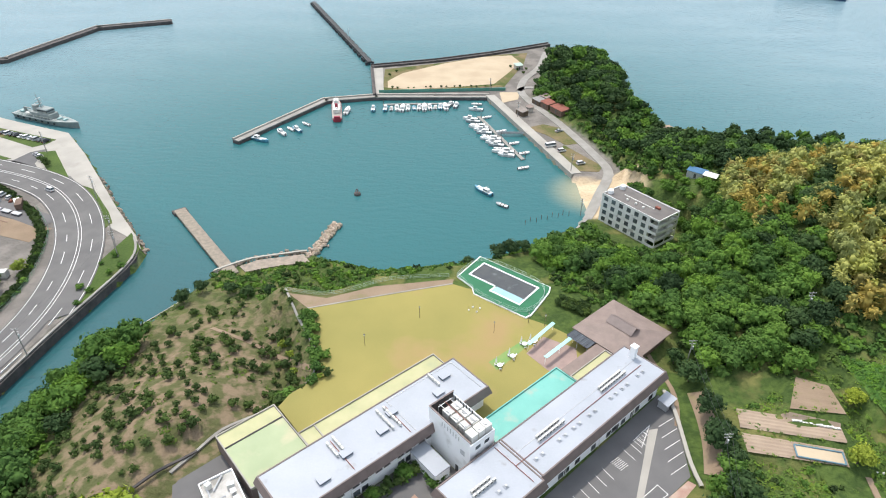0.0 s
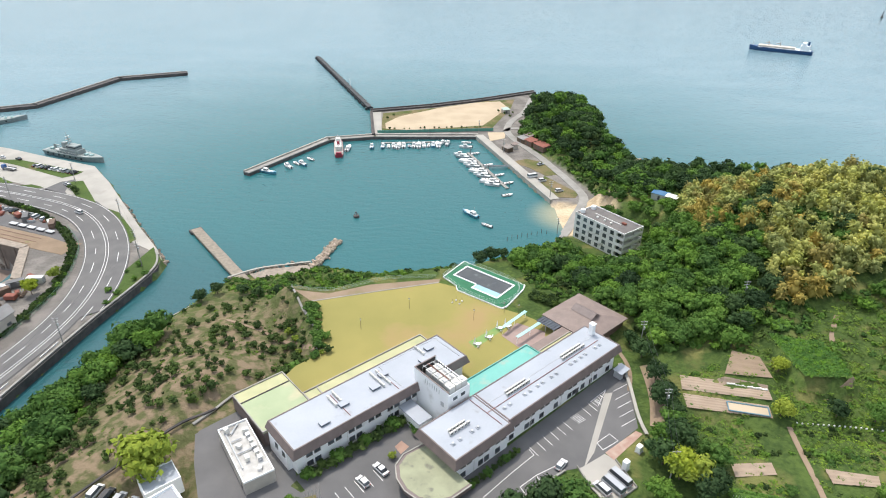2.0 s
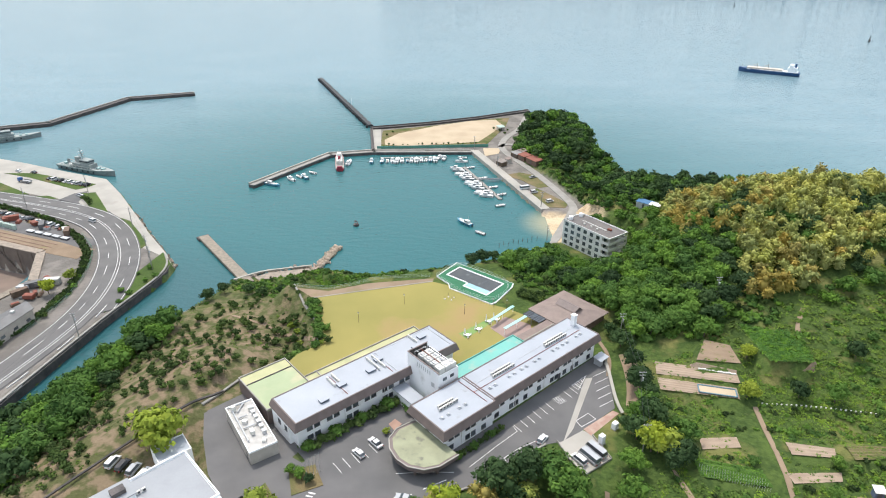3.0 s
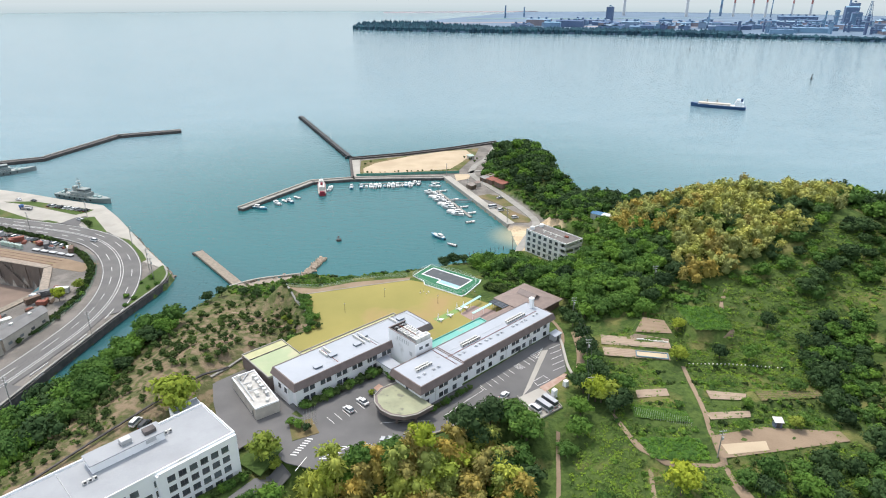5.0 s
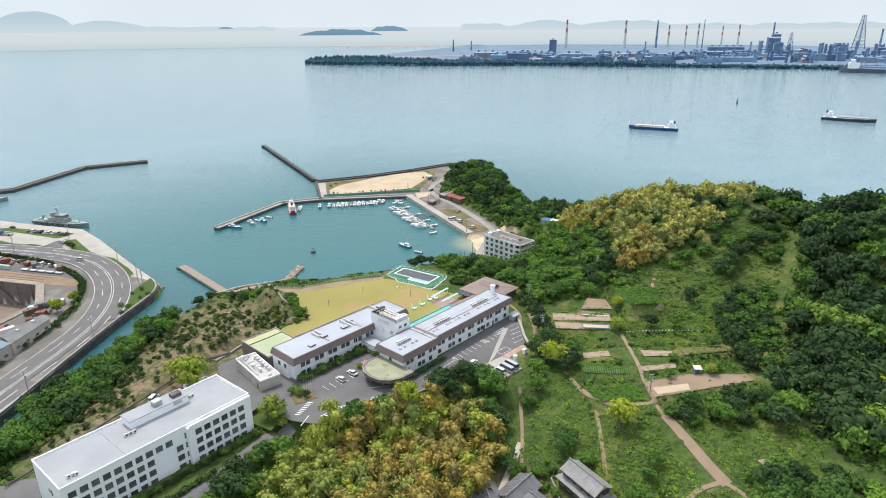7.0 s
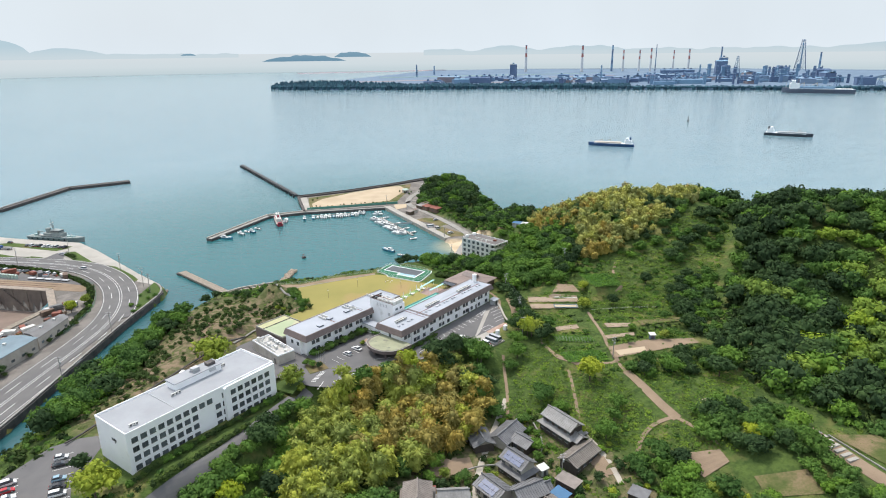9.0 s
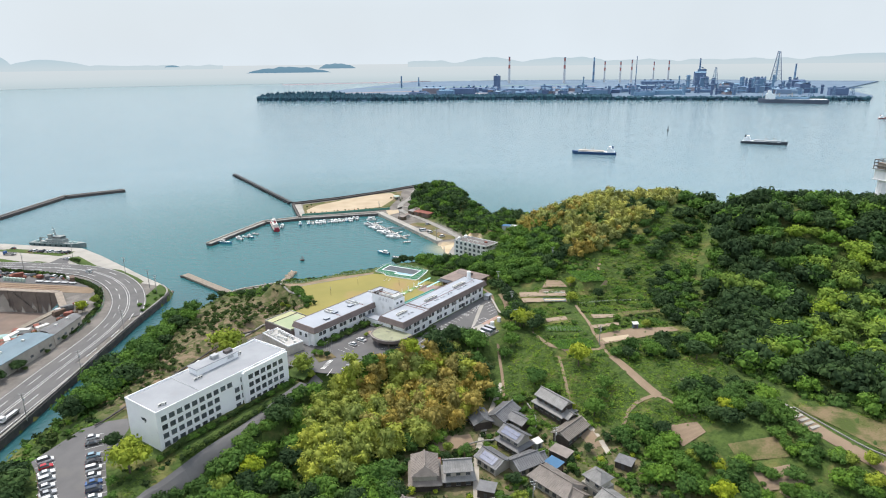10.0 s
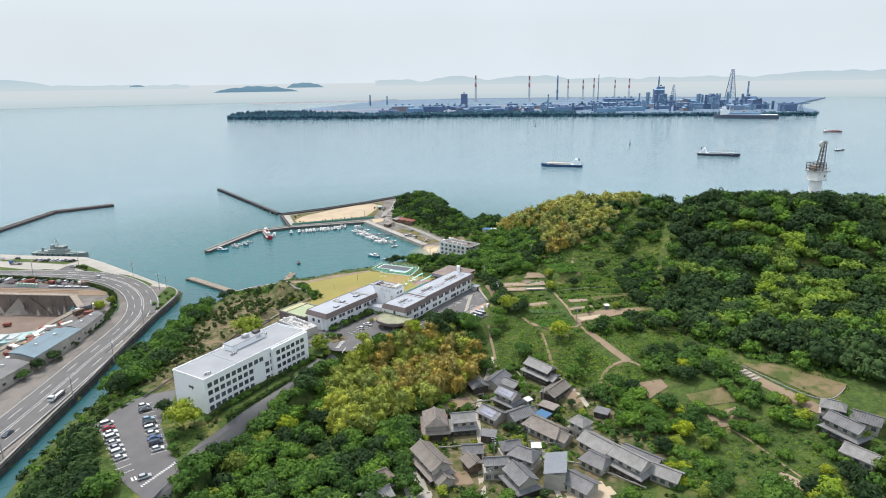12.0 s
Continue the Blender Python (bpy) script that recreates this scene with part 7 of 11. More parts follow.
def house(x, y, deg, L, W, storeys=1, roof="tile", wall="plaster", hip=0.0, skirt=True, solar=False, label="", z=None, wing=0):
    base = ht(x, y) if z is None else z
    ob = thing("house", pose(x, y, base, 0, 0, deg), label or "old village house with grey tiled roof and plaster walls", "house", "village houses")
    h = 2.9 if storeys == 1 else 5.3
    mat = M[roof]
    if storeys == 1:
        part("wall", boxes((-L / 2, L / 2, -W / 2, W / 2, -1.2, h)), M[wall], ob)
    else:
        part("wall", boxes((-L / 2, L / 2, -W / 2, W / 2, -1.2, 2.9)), M["darkwood"] if skirt else M[wall], ob)
        part("upper_wall", boxes((-L / 2 + 0.7, L / 2 - 0.7, -W / 2 + 0.7, W / 2 - 0.7, 2.9, h)), M[wall], ob)
    inset = 0.7 if storeys > 1 else 0.0
    gable(ob, "roof", L - 2 * inset, W - 2 * inset, h, 0.29 * W, 0.75, mat, hip)
    if storeys > 1 and skirt:
        bm = bmesh.new()
        o, i = 0.9, -0.72
        lo = [bm.verts.new(p) for p in ((-L / 2 - o, -W / 2 - o, 2.55), (L / 2 + o, -W / 2 - o, 2.55), (L / 2 + o, W / 2 + o, 2.55), (-L / 2 - o, W / 2 + o, 2.55))]
        hi = [bm.verts.new(p) for p in ((-L / 2 - i, -W / 2 - i, 3.35), (L / 2 + i, -W / 2 - i, 3.35), (L / 2 + i, W / 2 + i, 3.35), (-L / 2 - i, W / 2 + i, 3.35))]
        for k in range(4):
            bm.faces.new((lo[k], lo[(k + 1) % 4], hi[(k + 1) % 4], hi[k]))
        r = bmesh.ops.extrude_face_region(bm, geom=bm.faces[:])
        for v in (g for g in r["geom"] if isinstance(g, bmesh.types.BMVert)):
            v.co.z -= 0.18
        bmesh.ops.recalc_face_normals(bm, faces=bm.faces[:])
        part("lower_roof", bm, mat, ob)
    n = max(2, int(L / 2.6))
    for k in range(n):
        px = -L / 2 + L * (k + 0.5) / n
        for s in (-1, 1):
            window_unit(ob, px, 0.8, 1.3, 1.2, y=s * W / 2, facing=s)
            if storeys > 1 and 0.9 < px + L / 2 < L - 0.9:
                window_unit(ob, px, 3.75, 1.2, 1.0, y=s * (W / 2 - 0.7), facing=s)
    if wing:
        part("wing_wall", boxes((L / 2 - 0.2, L / 2 + wing, -W / 2 + 0.8, W / 2 - 1.6, -1.2, 2.4)), M[wall], ob)
        gable(ob, "wing_roof", wing + 0.4, W - 2.6, 2.4, 0.24 * W, 0.55, mat, 0, L / 2 + wing / 2, -0.4)
    if solar:
        W2_, rise = W - 2 * inset, 0.29 * W
        sb = bmesh.new()
        for i in range(5):
            for j in range(2):
                x0 = -L * 0.36 + i * L * 0.145
                t0, t1 = 0.86 - j * 0.36, 0.86 - j * 0.36 - 0.33
                f = [sb.verts.new((xx, -(W2_ / 2 + 0.75) * t, h + rise * (1 - t) * 0.95 + 0.16)) for xx, t in ((x0, t0), (x0 + L * 0.14, t0), (x0 + L * 0.14, t1), (x0, t1))]
                sb.faces.new(f)
        r = bmesh.ops.extrude_face_region(sb, geom=sb.faces[:])
        for v in (g for g in r["geom"] if isinstance(g, bmesh.types.BMVert)):
            v.co.z -= 0.05
        bmesh.ops.recalc_face_normals(sb, faces=sb.faces[:])
        tagged(part("solar_panel", sb, M["solar"], ob, "dark blue solar panels"), kind="stuff")
    return ob


def shed(x, y, deg, L, W, h, roof, wall, label, name="shed", group="village sheds", pitch=0.35):
    ob = thing(name, pose(x, y, ht(x, y), 0, 0, deg), label, "shed", group)
    part("wall", boxes((-L / 2, L / 2, -W / 2, W / 2, -0.8, h)), M[wall], ob)
    bm = bmesh.new()
    vs = [bm.verts.new(p) for p in ((-L / 2 - 0.3, -W / 2 - 0.3, h), (L / 2 + 0.3, -W / 2 - 0.3, h), (L / 2 + 0.3, W / 2 + 0.3, h + pitch), (-L / 2 - 0.3, W / 2 + 0.3, h + pitch), (-L / 2 - 0.3, -W / 2 - 0.3, h + 0.1), (L / 2 + 0.3, -W / 2 - 0.3, h + 0.1), (L / 2 + 0.3, W / 2 + 0.3, h + pitch + 0.1), (-L / 2 - 0.3, W / 2 + 0.3, h + pitch + 0.1))]
    for f in ((3, 2, 1, 0), (4, 5, 6, 7), (0, 1, 5, 4), (1, 2, 6, 5), (2, 3, 7, 6), (3, 0, 4, 7)):
        bm.faces.new([vs[i] for i in f])
    part("roof", bm, M[roof], ob)
    part("door", boxes((-0.5, 0.5, -W / 2 - 0.04, -W / 2, 0, 1.9)), M["frame"], ob)
    return ob


G = "village house with weathered grey tiled roof"
house(3.8, -10.5, -100, 11.5, 8.6, 2, "tile3", hip=1.8, label="large two-storey farmhouse with tiered brownish tiled roofs")
house(13.6, -13.0, -8, 9.0, 7.0, 2, "tile2", label="two-storey house with a pale grey tiled roof")
house(-3.8, -33, -76, 15.0, 8.0, 2, "tile3", label="long two-storey farmhouse with brown-grey tiled roofs", wing=3.0)
house(24.6, 21.0, -12, 6.5, 5.0, 1, "tile", label="small house with grey tin and tile roof")
house(29.0, 15.5, -85, 8.5, 6.5, 1, "tile", "darkwood", label="dark boarded house with a grey tiled roof")
house(38.5, 16.2, 40, 10.5, 6.5, 1, "tile", label=G)
house(42.5, 10.5, -60, 6.0, 5.0, 1, "tile", "darkwood", label="dark boarded outbuilding with a tiled roof")
house(56.6, 13.0, -66, 13.5, 7.0, 2, "tile2", "darkwood", label="long house with a pale grey ridge roof and dark boarding", wing=2.0)
house(57.0, -0.6, 32, 12.0, 6.0, 1, "tile3", "darkwood", label="long low barn with a brown-grey tiled roof")
house(36.4, -1.2, -62, 9.5, 7.0, 2, "tile", solar=True, label="two-storey house with solar panels on a dark tiled roof")
house(26.5, -9.0, -62, 8.5, 6.5, 1, "tile", solar=True, label="low house with solar panels on a grey tiled roof")
house(36.0, -12.5, 16, 8.5, 6.5, 1, "tile", label=G, wing=2.5)
house(41.6, -24.2, -62, 14.0, 8.0, 1, "tile3", hip=1.5, label="long low house with a brown-grey hipped tiled roof", wing=3.0)
house(53.4, -28.2, -66, 7.0, 6.5, 2, "tile2", hip=2.6, skirt=False, label="small two-storey house with a pale hipped roof")
house(54.5, -39.0, -68, 11.0, 7.5, 1, "tile2", label="low house with a pale grey tiled roof", wing=2.5)
house(49.0, -47.5, -62, 8.0, 7.0, 1, "tile", hip=1.5, label=G)
house(57.8, -53.4, -66, 12.5, 7.5, 2, "tile2", label="two-storey house with a pale grey ridge roof")
house(64.4, -49.6, -60, 12.5, 5.0, 1, "tile", "darkwood", label="long boarded outbuilding with a grey tiled roof")
house(66.5, -60.5, -56, 8.0, 6.0, 1, "tile2", label=G)
house(26.2, -40.6, -50, 9.5, 7.5, 2, "tile", hip=2.2, skirt=False, label="modern two-storey house with a dark hipped roof")
house(24.0, -34.8, -4, 8.0, 6.0, 2, "tile", hip=1.8, skirt=False, label="modern two-storey house with a dark hipped roof")
house(15.5, -41.8, -12, 8.0, 5.0, 2, "tile", skirt=False, label="narrow two-storey house with a grey roof")
house(11.8, -29.4, -14, 6.0, 5.0, 1, "tile", "wood", label="small boarded house with a grey tiled roof")
house(9.4, -36.0, -80, 5.0, 4.6, 1, "tile3", "wood", label="small red-brown boarded house with a tiled roof")
house(20.5, -50.5, -80, 10.0, 7.5, 2, "tile", label="two-storey house with a dark grey tiled roof")
house(-21.5, -38.0, 18, 7.0, 6.0, 2, "brown", label="house with a brown tiled hipped roof", hip=1.6)
house(-24.0, -44.0, 18, 8.0, 6.0, 1, "tile2", label=G)
house(38.0, -56.5, -62, 9.0, 7.0, 1, "tile", label=G)
shed(33.0, -49.6, -118, 11.0, 6.5, 5.6, "slate", "plaster", "modern house with a dark sloping metal roof", "house", "village houses", 1.4)
shed(49.0, -11.2, -56, 6.5, 4.0, 3.2, "tile3", "darkwood", "brown boarded shed with roof lights")
shed(44.6, -15.6, -60, 4.6, 4.0, 2.6, "bluesheet", "wood", "small lean-to with a blue sheet roof")
shed(44.0, -3.0, 20, 2.6, 2.2, 2.4, "acwhite", "metal", "small white storage shed")
shed(33.5, -33.8, -20, 3.0, 2.4, 2.6, "acwhite", "metal", "small white storage shed")
shed(67.0, -20.0, -48, 5.0, 4.0, 2.2, "tile", "darkwood", "old shed with a grey roof among trees")
shed(8.0, -5.5, -10, 3.6, 3.0, 2.0, "rust", "wood", "little red roofed shed in a garden")
shed(20.5, -22.0, -30, 5.0, 4.0, 2.8, "tile", "darkwood", "dark shed beside the lane")
shed(110.0, 51.2, -10, 2.0, 1.7, 2.1, "acwhite", "solar", "small garden shed with a white roof", group="garden sheds")
# tower of houses at the valley mouth
house(133.4, -58.5, -50, 8.0, 6.5, 2, "tile2", skirt=False, hip=2.0, label="two-storey white house with a pale hipped roof")
house(130.5, -66.5, -80, 12.0, 7.0, 2, "tile", label="long two-storey white house with grey roofs")
house(127.0, -76.0, -70, 9.0, 6.5, 1, "tile2", label="low white house with pale tiled roof")
house(140.0, -66.0, -60, 8.0, 6.5, 1, "tile", label="low house with a dark tiled roof")

M["lane"] = surf("worn_concrete_lane", (0.46, 0.42, 0.36), (0.37, 0.33, 0.28), 0.3, 0.9, bump=0.3, bscale=4)
for k, line in enumerate(([(44.4, 36.5), (38.5, 27), (32, 16), (24.6, 1.6), (20, -10.4), (17, -24.4), (11.6, -38.4), (7.9, -51), (6, -66)], [(36, 4), (44, -6), (47, -20), (36, -32), (30, -60)], [(58, 22), (64, 8), (66, -6), (65, -14)])):
    ribbon("lane", fine(line, 2.5), 2.0 if k == 0 else 1.7, 0.12, M["lane"], "narrow pale concrete village lane", "lane")
ribbon("footpath", fine([(49, 56), (46, 40), (42, 26), (36, 14)], 2), 1.1, 0.14, M["dirt"], "trodden pale earth footpath", "path")
flat_bits = (([(10, 12), (24, 10), (25, 1), (9.5, 2.6)], "dirt"), ([(0.5, -35), (7.5, -36.9), (8, -44.5), (-0.5, -43)], "dirt"), ([(37.6, -48.4), (46.9, -54.2), (49.3, -61.7), (44.3, -64), (30, -60)], "sand"), ([(59.7, 1), (65.4, -0.8), (64.8, -9), (60.6, -10.5)], "dirt"), ([(-14, -34), (-8, -30), (-6, -50), (-16, -48)], "paleconcrete"))
for poly, mat in flat_bits:
    def bit(poly=poly, mat=mat):
        xs = [p[0] for p in poly]
        ys = [p[1] for p in poly]
        gx, gy = np.meshgrid(np.linspace(min(xs), max(xs), 16), np.linspace(min(ys), max(ys), 16))
        keep = inside(gx.ravel(), gy.ravel(), poly)
        z = height(gx.ravel(), gy.ravel()) + 0.14
        idx = np.arange(256).reshape(16, 16)
        faces = [(idx[r, c], idx[r, c + 1], idx[r + 1, c + 1], idx[r + 1, c]) for r in range(15) for c in range(15) if keep[idx[r, c]] and keep[idx[r + 1, c + 1]] and keep[idx[r, c + 1]] and keep[idx[r + 1, c]]]
        used = sorted({i for f in faces for i in f})
        remap = {i: k for k, i in enumerate(used)}
        v = [(gx.ravel()[i], gy.ravel()[i], z[i]) for i in used]
        tagged(raw("bare_plot", v, [tuple(remap[i] for i in f) for f in faces], M[mat]), "bare earth plot between the houses", "plot", kind="structure")
    bit()


def garden_wall(line, h, label):
    ribbon("garden_wall", fine(line, 2), 0.35, h, M["concrete"], label, "wall")


for line in ([(20, 2), (28, 6), (33, 2)], [(-2, -22), (10, -24), (16, -26)], [(35, -40), (46, -46), (58, -64)], [(44, -34), (38, -30), (32, -28)], [(49, 20), (50, 6), (42, 2)]):
    garden_wall(line, 1.3, "low grey garden wall between village plots")
homes = [(o.matrix_basis.translation.x, o.matrix_basis.translation.y, 7.2 if o.name.startswith("house") else 3.6) for o in scene.objects if o.name.startswith(("house", "shed")) and o.parent is None]
VILLAGE = [(-14, -20), (0, 0), (12, 12), (22, 27), (46, 28), (60, 24), (72, -2), (76, -30), (80, -66), (40, -72), (0, -62), (-18, -52)]
free = [p for p in scatter(VILLAGE, 2.4, 80, [poly for poly, _ in flat_bits]) if all(math.hypot(p[0] - x, p[1] - y) > r for x, y, r in homes)]
woodland({"tuft": "green shrubs and weeds in the village gardens", "dark_tuft": "dark shrubs in the village gardens", "grass_tuft": "rough grass in the village gardens", "limebush": "bright garden shrubs between the houses", "greenbush": "rounded garden shrubs between the houses"}, [p for p in free if noise.noise(Vector((p[0] * .15, p[1] * .15, 12))) > -0.2], {"tuft": 3, "dark_tuft": 2.4, "grass_tuft": 2, "limebush": 0.6, "greenbush": 1.6}, 81, 0.45, 1.15, "garden shrubs", 0.1)
rng_v = random.Random(5)
for p in free:
    if rng_v.random() < 0.09:
        tree(rng_v.choice(("broad", "broad", "dark", "lime")), *p, rng_v.uniform(0.28, 0.5), "trees in village gardens")
for x, y, s, k in ((9, 2, 0.5, "broad"), (14, 1, 0.45, "lime"), (-9, -12, 0.8, "broad"), (-10, -20, 1.0, "broad"), (-14, -10, 0.9, "broad"), (46, 8, 0.6, "broad"), (30, -20, 0.6, "dark"), (-12, -45, 0.6, "broad"), (4, -52, 0.6, "broad"), (14, -56, 0.6, "broad")):
    tree(k, x, y, s, "trees in village gardens")


# ---- gardens on the slope ----
def plot(poly, mat, label, lift=0.27, n=20, rows=0):
    # follow the quad's own sides
    a, b, c, d = (Vector(p) for p in poly)
    v, f = [], []
    for i in range(n + 1):
        for j in range(n + 1):
            s, t = i / n, j / n
            p = (a * (1 - s) + b * s) * (1 - t) + (d * (1 - s) + c * s) * t
            v.append((p.x, p.y, 0))
    v = np.array(v)
    v[:, 2] = height(v[:, 0], v[:, 1]) + lift
    if rows:
        jj = np.tile(np.arange(n + 1), n + 1)
        v[:, 2] += 0.05 * np.sin(jj / n * rows * 2 * math.pi)
    for i in range(n):
        for j in range(n):
            o = i * (n + 1) + j
            f.append((o, o + n + 1, o + n + 2, o + 1))
    tagged(raw("field_plot", v, f, M[mat]), label, "field", "garden plots", kind="structure")


plot(PLOTS["upper"][0], "soil", "tilled brown vegetable plot", 0.2, 24, rows=5)
plot(PLOTS["lower"][0], "soil", "tilled brown vegetable plot", 0.2, 24, rows=5)
plot([(83.2, 89.4), (92.6, 87.0), (91.8, 84.3), (82.4, 86.6)], "sand", "pale sandy bed in a blue frame", 0.42, 10)
plot(PLOTS["bare"][0], "dirt", "bare earth plot with low ridges", 0.2, 20, rows=4)
plot([(89.2, 48.2), (105.5, 51.0), (103.6, 41.0), (89.3, 39.5)], "dirt", "bare pinkish earth terrace", 0.2)
plot([(105.5, 51.0), (126.3, 47.9), (126.6, 43.9), (103.6, 41.0)], "dirt", "bare pinkish earth terrace", 0.2)
plot([(90.6, 44.6), (103.4, 45.2), (102.4, 41.6), (90.7, 40.6)], "sand", "pale sandy threshing floor on the terrace", 0.3, 10)
plot(PLOTS["brownl"][0], "soil", "narrow tilled bed on a terrace", 0.2, rows=2)
plot(PLOTS["bedb"][0], "soil", "narrow tilled bed on a terrace", 0.2, rows=3)
plot(PLOTS["bed3"][0], "soil", "narrow tilled bed on a terrace", 0.2, rows=2)
plot(PLOTS["bedg"][0], "dryslope", "bed of pale green seedlings in rows", 0.2, 24, rows=5)
plot([(87, -10), (97, -13), (97, -18), (87.5, -20)], "dirt", "bare brown plot with low ridges", rows=4)
plot([(100, -25), (114, -28.5), (113, -37), (99, -32)], "dryslope", "dry grass plot", n=14)
plot([(100, -37), (111, -39), (110, -47), (99, -44)], "dirt", "pale dry plot with raised beds", rows=4)
plot([(104, 8), (111, 8), (112, 1), (106, 0)], "soil", "tilled plot between bushes", rows=4)
for line, w in (([(96.3, 82), (95, 76), (94, 65), (91.5, 53), (89.2, 46), (88.4, 38.4), (88.6, 31)], 1.3), ([(88.8, 31.6), (89.4, 25), (90.6, 16), (91, 8), (92.5, 3)], 3.2), ([(88.6, 38.4), (77.5, 39.4), (69.9, 40.2), (69, 46.4), (68.4, 54.4), (65.9, 62.5)], 1.2), ([(69.9, 40.2), (69, 36.5), (68, 31), (64, 16)], 1.1), ([(92, 4), (87, 6), (79, 3), (76, -3), (72, -8)], 1.4), ([(92, 4), (96, -2), (98, -12)], 1.2), ([(127, 118), (119.4, 108.6), (119.2, 95), (119.6, 90), (106, 91)], 1.4), ([(60, 98), (64, 108), (60, 122)], 1.2)):
    ribbon("footpath", fine(line, 2.0), w, 0.16, M["dirt"], "trodden pale earth footpath", "path")
ribbon("bare_bank", fine([(63.5, 84), (66.5, 92), (67.5, 100), (68, 108)], 2.0), 4.2, 0.12, M["dirt"], "bare stony earth bank", "ground")
fr = bmesh.new()
for a, b in (((82.2, 86.4), (91.9, 84.0)), ((91.9, 84.0), (92.8, 87.2)), ((92.8, 87.2), (83.0, 89.6)), ((83.0, 89.6), (82.2, 86.4))):
    tube(fr, (*a, ht(*a) + 0.5), (*b, ht(*b) + 0.5), 0.2, seg=5)
tagged(part("bed_frame", fr, surf("faded_blue_net", (0.16, 0.27, 0.32), (0.12, 0.2, 0.25), 1, 0.8)), "faded blue net frame round a sandy bed", "frame")
pg = thing("edge_pegs", pose(0, 0, 0), "row of white pegs along a terrace edge", "pegs", "terrace pegs")
for i in range(24):
    x, y = 98.6 + i * 1.2, 82.9 - i * 0.26
    part("peg", boxes((x - 0.18, x + 0.18, y - 0.14, y + 0.14, ht(x, y) - 0.1, ht(x, y) + 0.5)), M["acwhite"], pg)
stk = bmesh.new()
for i in range(26):
    for j in range(3):
        x, y = 72.5 + i * 0.55, 61.0 - i * 0.2 - j * 1.3
        z = ht(x, y)
        tube(stk, (x, y, z), (x, y, z + 1.3), 0.03, seg=4)
tagged(part("plant_stakes", stk, M["acwhite"]), "rows of thin white plant stakes over a bed", "stakes", kind="stuff")
roll = thing("pole_stack", pose(0, 0, 0), "stack of pale poles and pipes beside a plot", "pole stack")
for i in range(14):
    x, y = 85.5 + i * 0.72, 95.9 - i * 0.19
    z = ht(x, y)
    part("bundle", boxes((x, x + 0.7, y - 0.25, y + 0.25, z - 0.1, z + 0.45 + 0.1 * (i % 3))), M["acwhite"], roll)
# stone steps and gravel below the forest
for i in range(7):
    t = i / 6
    x, y = 126.2 + 1.2 * t, -17.5 - 12.5 * t
    z = ht(x, y)
    st = part("terrace_step", soft(boxes((-1.9, 1.9, -0.6, 0.6, -1.5, 0.3)), 0.06), M["paleconcrete"])
    st.matrix_basis = pose(x, y, z + 0.25, 0, 0, 8)
    tagged(st, "pale stone step of a dry terrace", "step", "terrace steps")
ribbon("gravel_strip", fine([(125.4, -15), (126.8, -24), (127.2, -31), (130.4, -42.5), (133.8, -54)], 2), 4.6, 0.2, M["dirt"], "pale gravel strip below the forest", "ground")
plot([(130, -19), (143, -22), (155, -45), (140, -54)], "dryslope", "flat dry grassy lot below the forest", 0.2, 16)
ribbon("lot_kerb", fine([(129, -19), (131.2, -31), (134, -43), (139, -54), (152, -47)], 2), 0.3, 0.5, M["concrete"], "low concrete kerb round a grassy lot", "kerb")
plot([(100.7, -69.5), (104.2, -68.7), (108.4, -81), (104.5, -81.4)], "soil", "long tilled furrows on the slope", 0.2, rows=4)
ribbon("footpath", fine([(102.5, -45.3), (106, -58.5), (106.1, -66.7), (108.8, -80.7)], 2), 0.7, 0.14, M["dirt"], "trodden pale earth footpath", "path")
for x, y, s, k in ((74.5, 31.5, 1.3, "lime"), (55.5, 30, 0.95, "broad"), (64.6, 67, 1.0, "lime"), (95.2, 85, 0.72, "lime"), (101.5, 100, 0.6, "lime"), (103, 26, 0.95, "broad"), (93.5, 27, 0.8, "dark"), (97, 32, 0.6, "broad"), (110, 29, 0.8, "dark"), (119, 20, 1.15, "dark"), (126, 26, 1.1, "broad"), (114.7, 50, 0.55, "lime"), (118, 52, 0.5, "broad"), (99, 50, 0.5, "broad"), (131, 40, 0.9, "dark"), (130, 58, 0.8, "dark"), (124, 66, 0.6, "broad"), (66.8, 93, 0.85, "dark"), (68, 86, 0.8, "dark"), (60.5, 72, 0.9, "dark"), (63, 79, 0.8, "broad"), (71, 74, 0.6, "broad"), (74, 11, 0.7, "broad"), (77, 15, 0.75, "broad"), (68.5, 5, 0.8, "broad"), (62, 10, 0.5, "lime"), (79, -8, 0.9, "broad"), (109, 84, 0.7, "dark"), (118, 82, 0.7, "broad"), (106, 60, 0.45, "broad"), (60, 22, 0.6, "broad"), (86, 62, 0.35, "broad")):
    tree(k, x, y, s, "garden trees on the terraces")
woodland({"broad": "dense mid-green trees below the terraces", "lime": "yellow-green trees below the terraces", "dark": "dark trees below the terraces"}, scatter([(93, 1), (108, 4), (121, -3), (125, -14), (122, -28), (110, -24), (98, -15)], 5.0, 61), {"broad": 5, "lime": 0.5, "dark": 1}, 60, 0.65, 0.95)
woodland({"broad": "dense green trees beside the village", "lime": "yellow-green trees beside the village", "dark": "dark trees beside the village"}, [p for p in scatter([(70, -6), (86, -8), (88, -22), (98, -34), (97, -48), (84, -56), (72, -44), (70, -22)], 5.2, 62) if math.hypot(p[0] - 67, p[1] + 20) > 5 and (p[0] * 3.3 + p[1]) % 5 > 0.8], {"broad": 4, "lime": 0.9, "dark": 0.8}, 70, 0.6, 0.95)
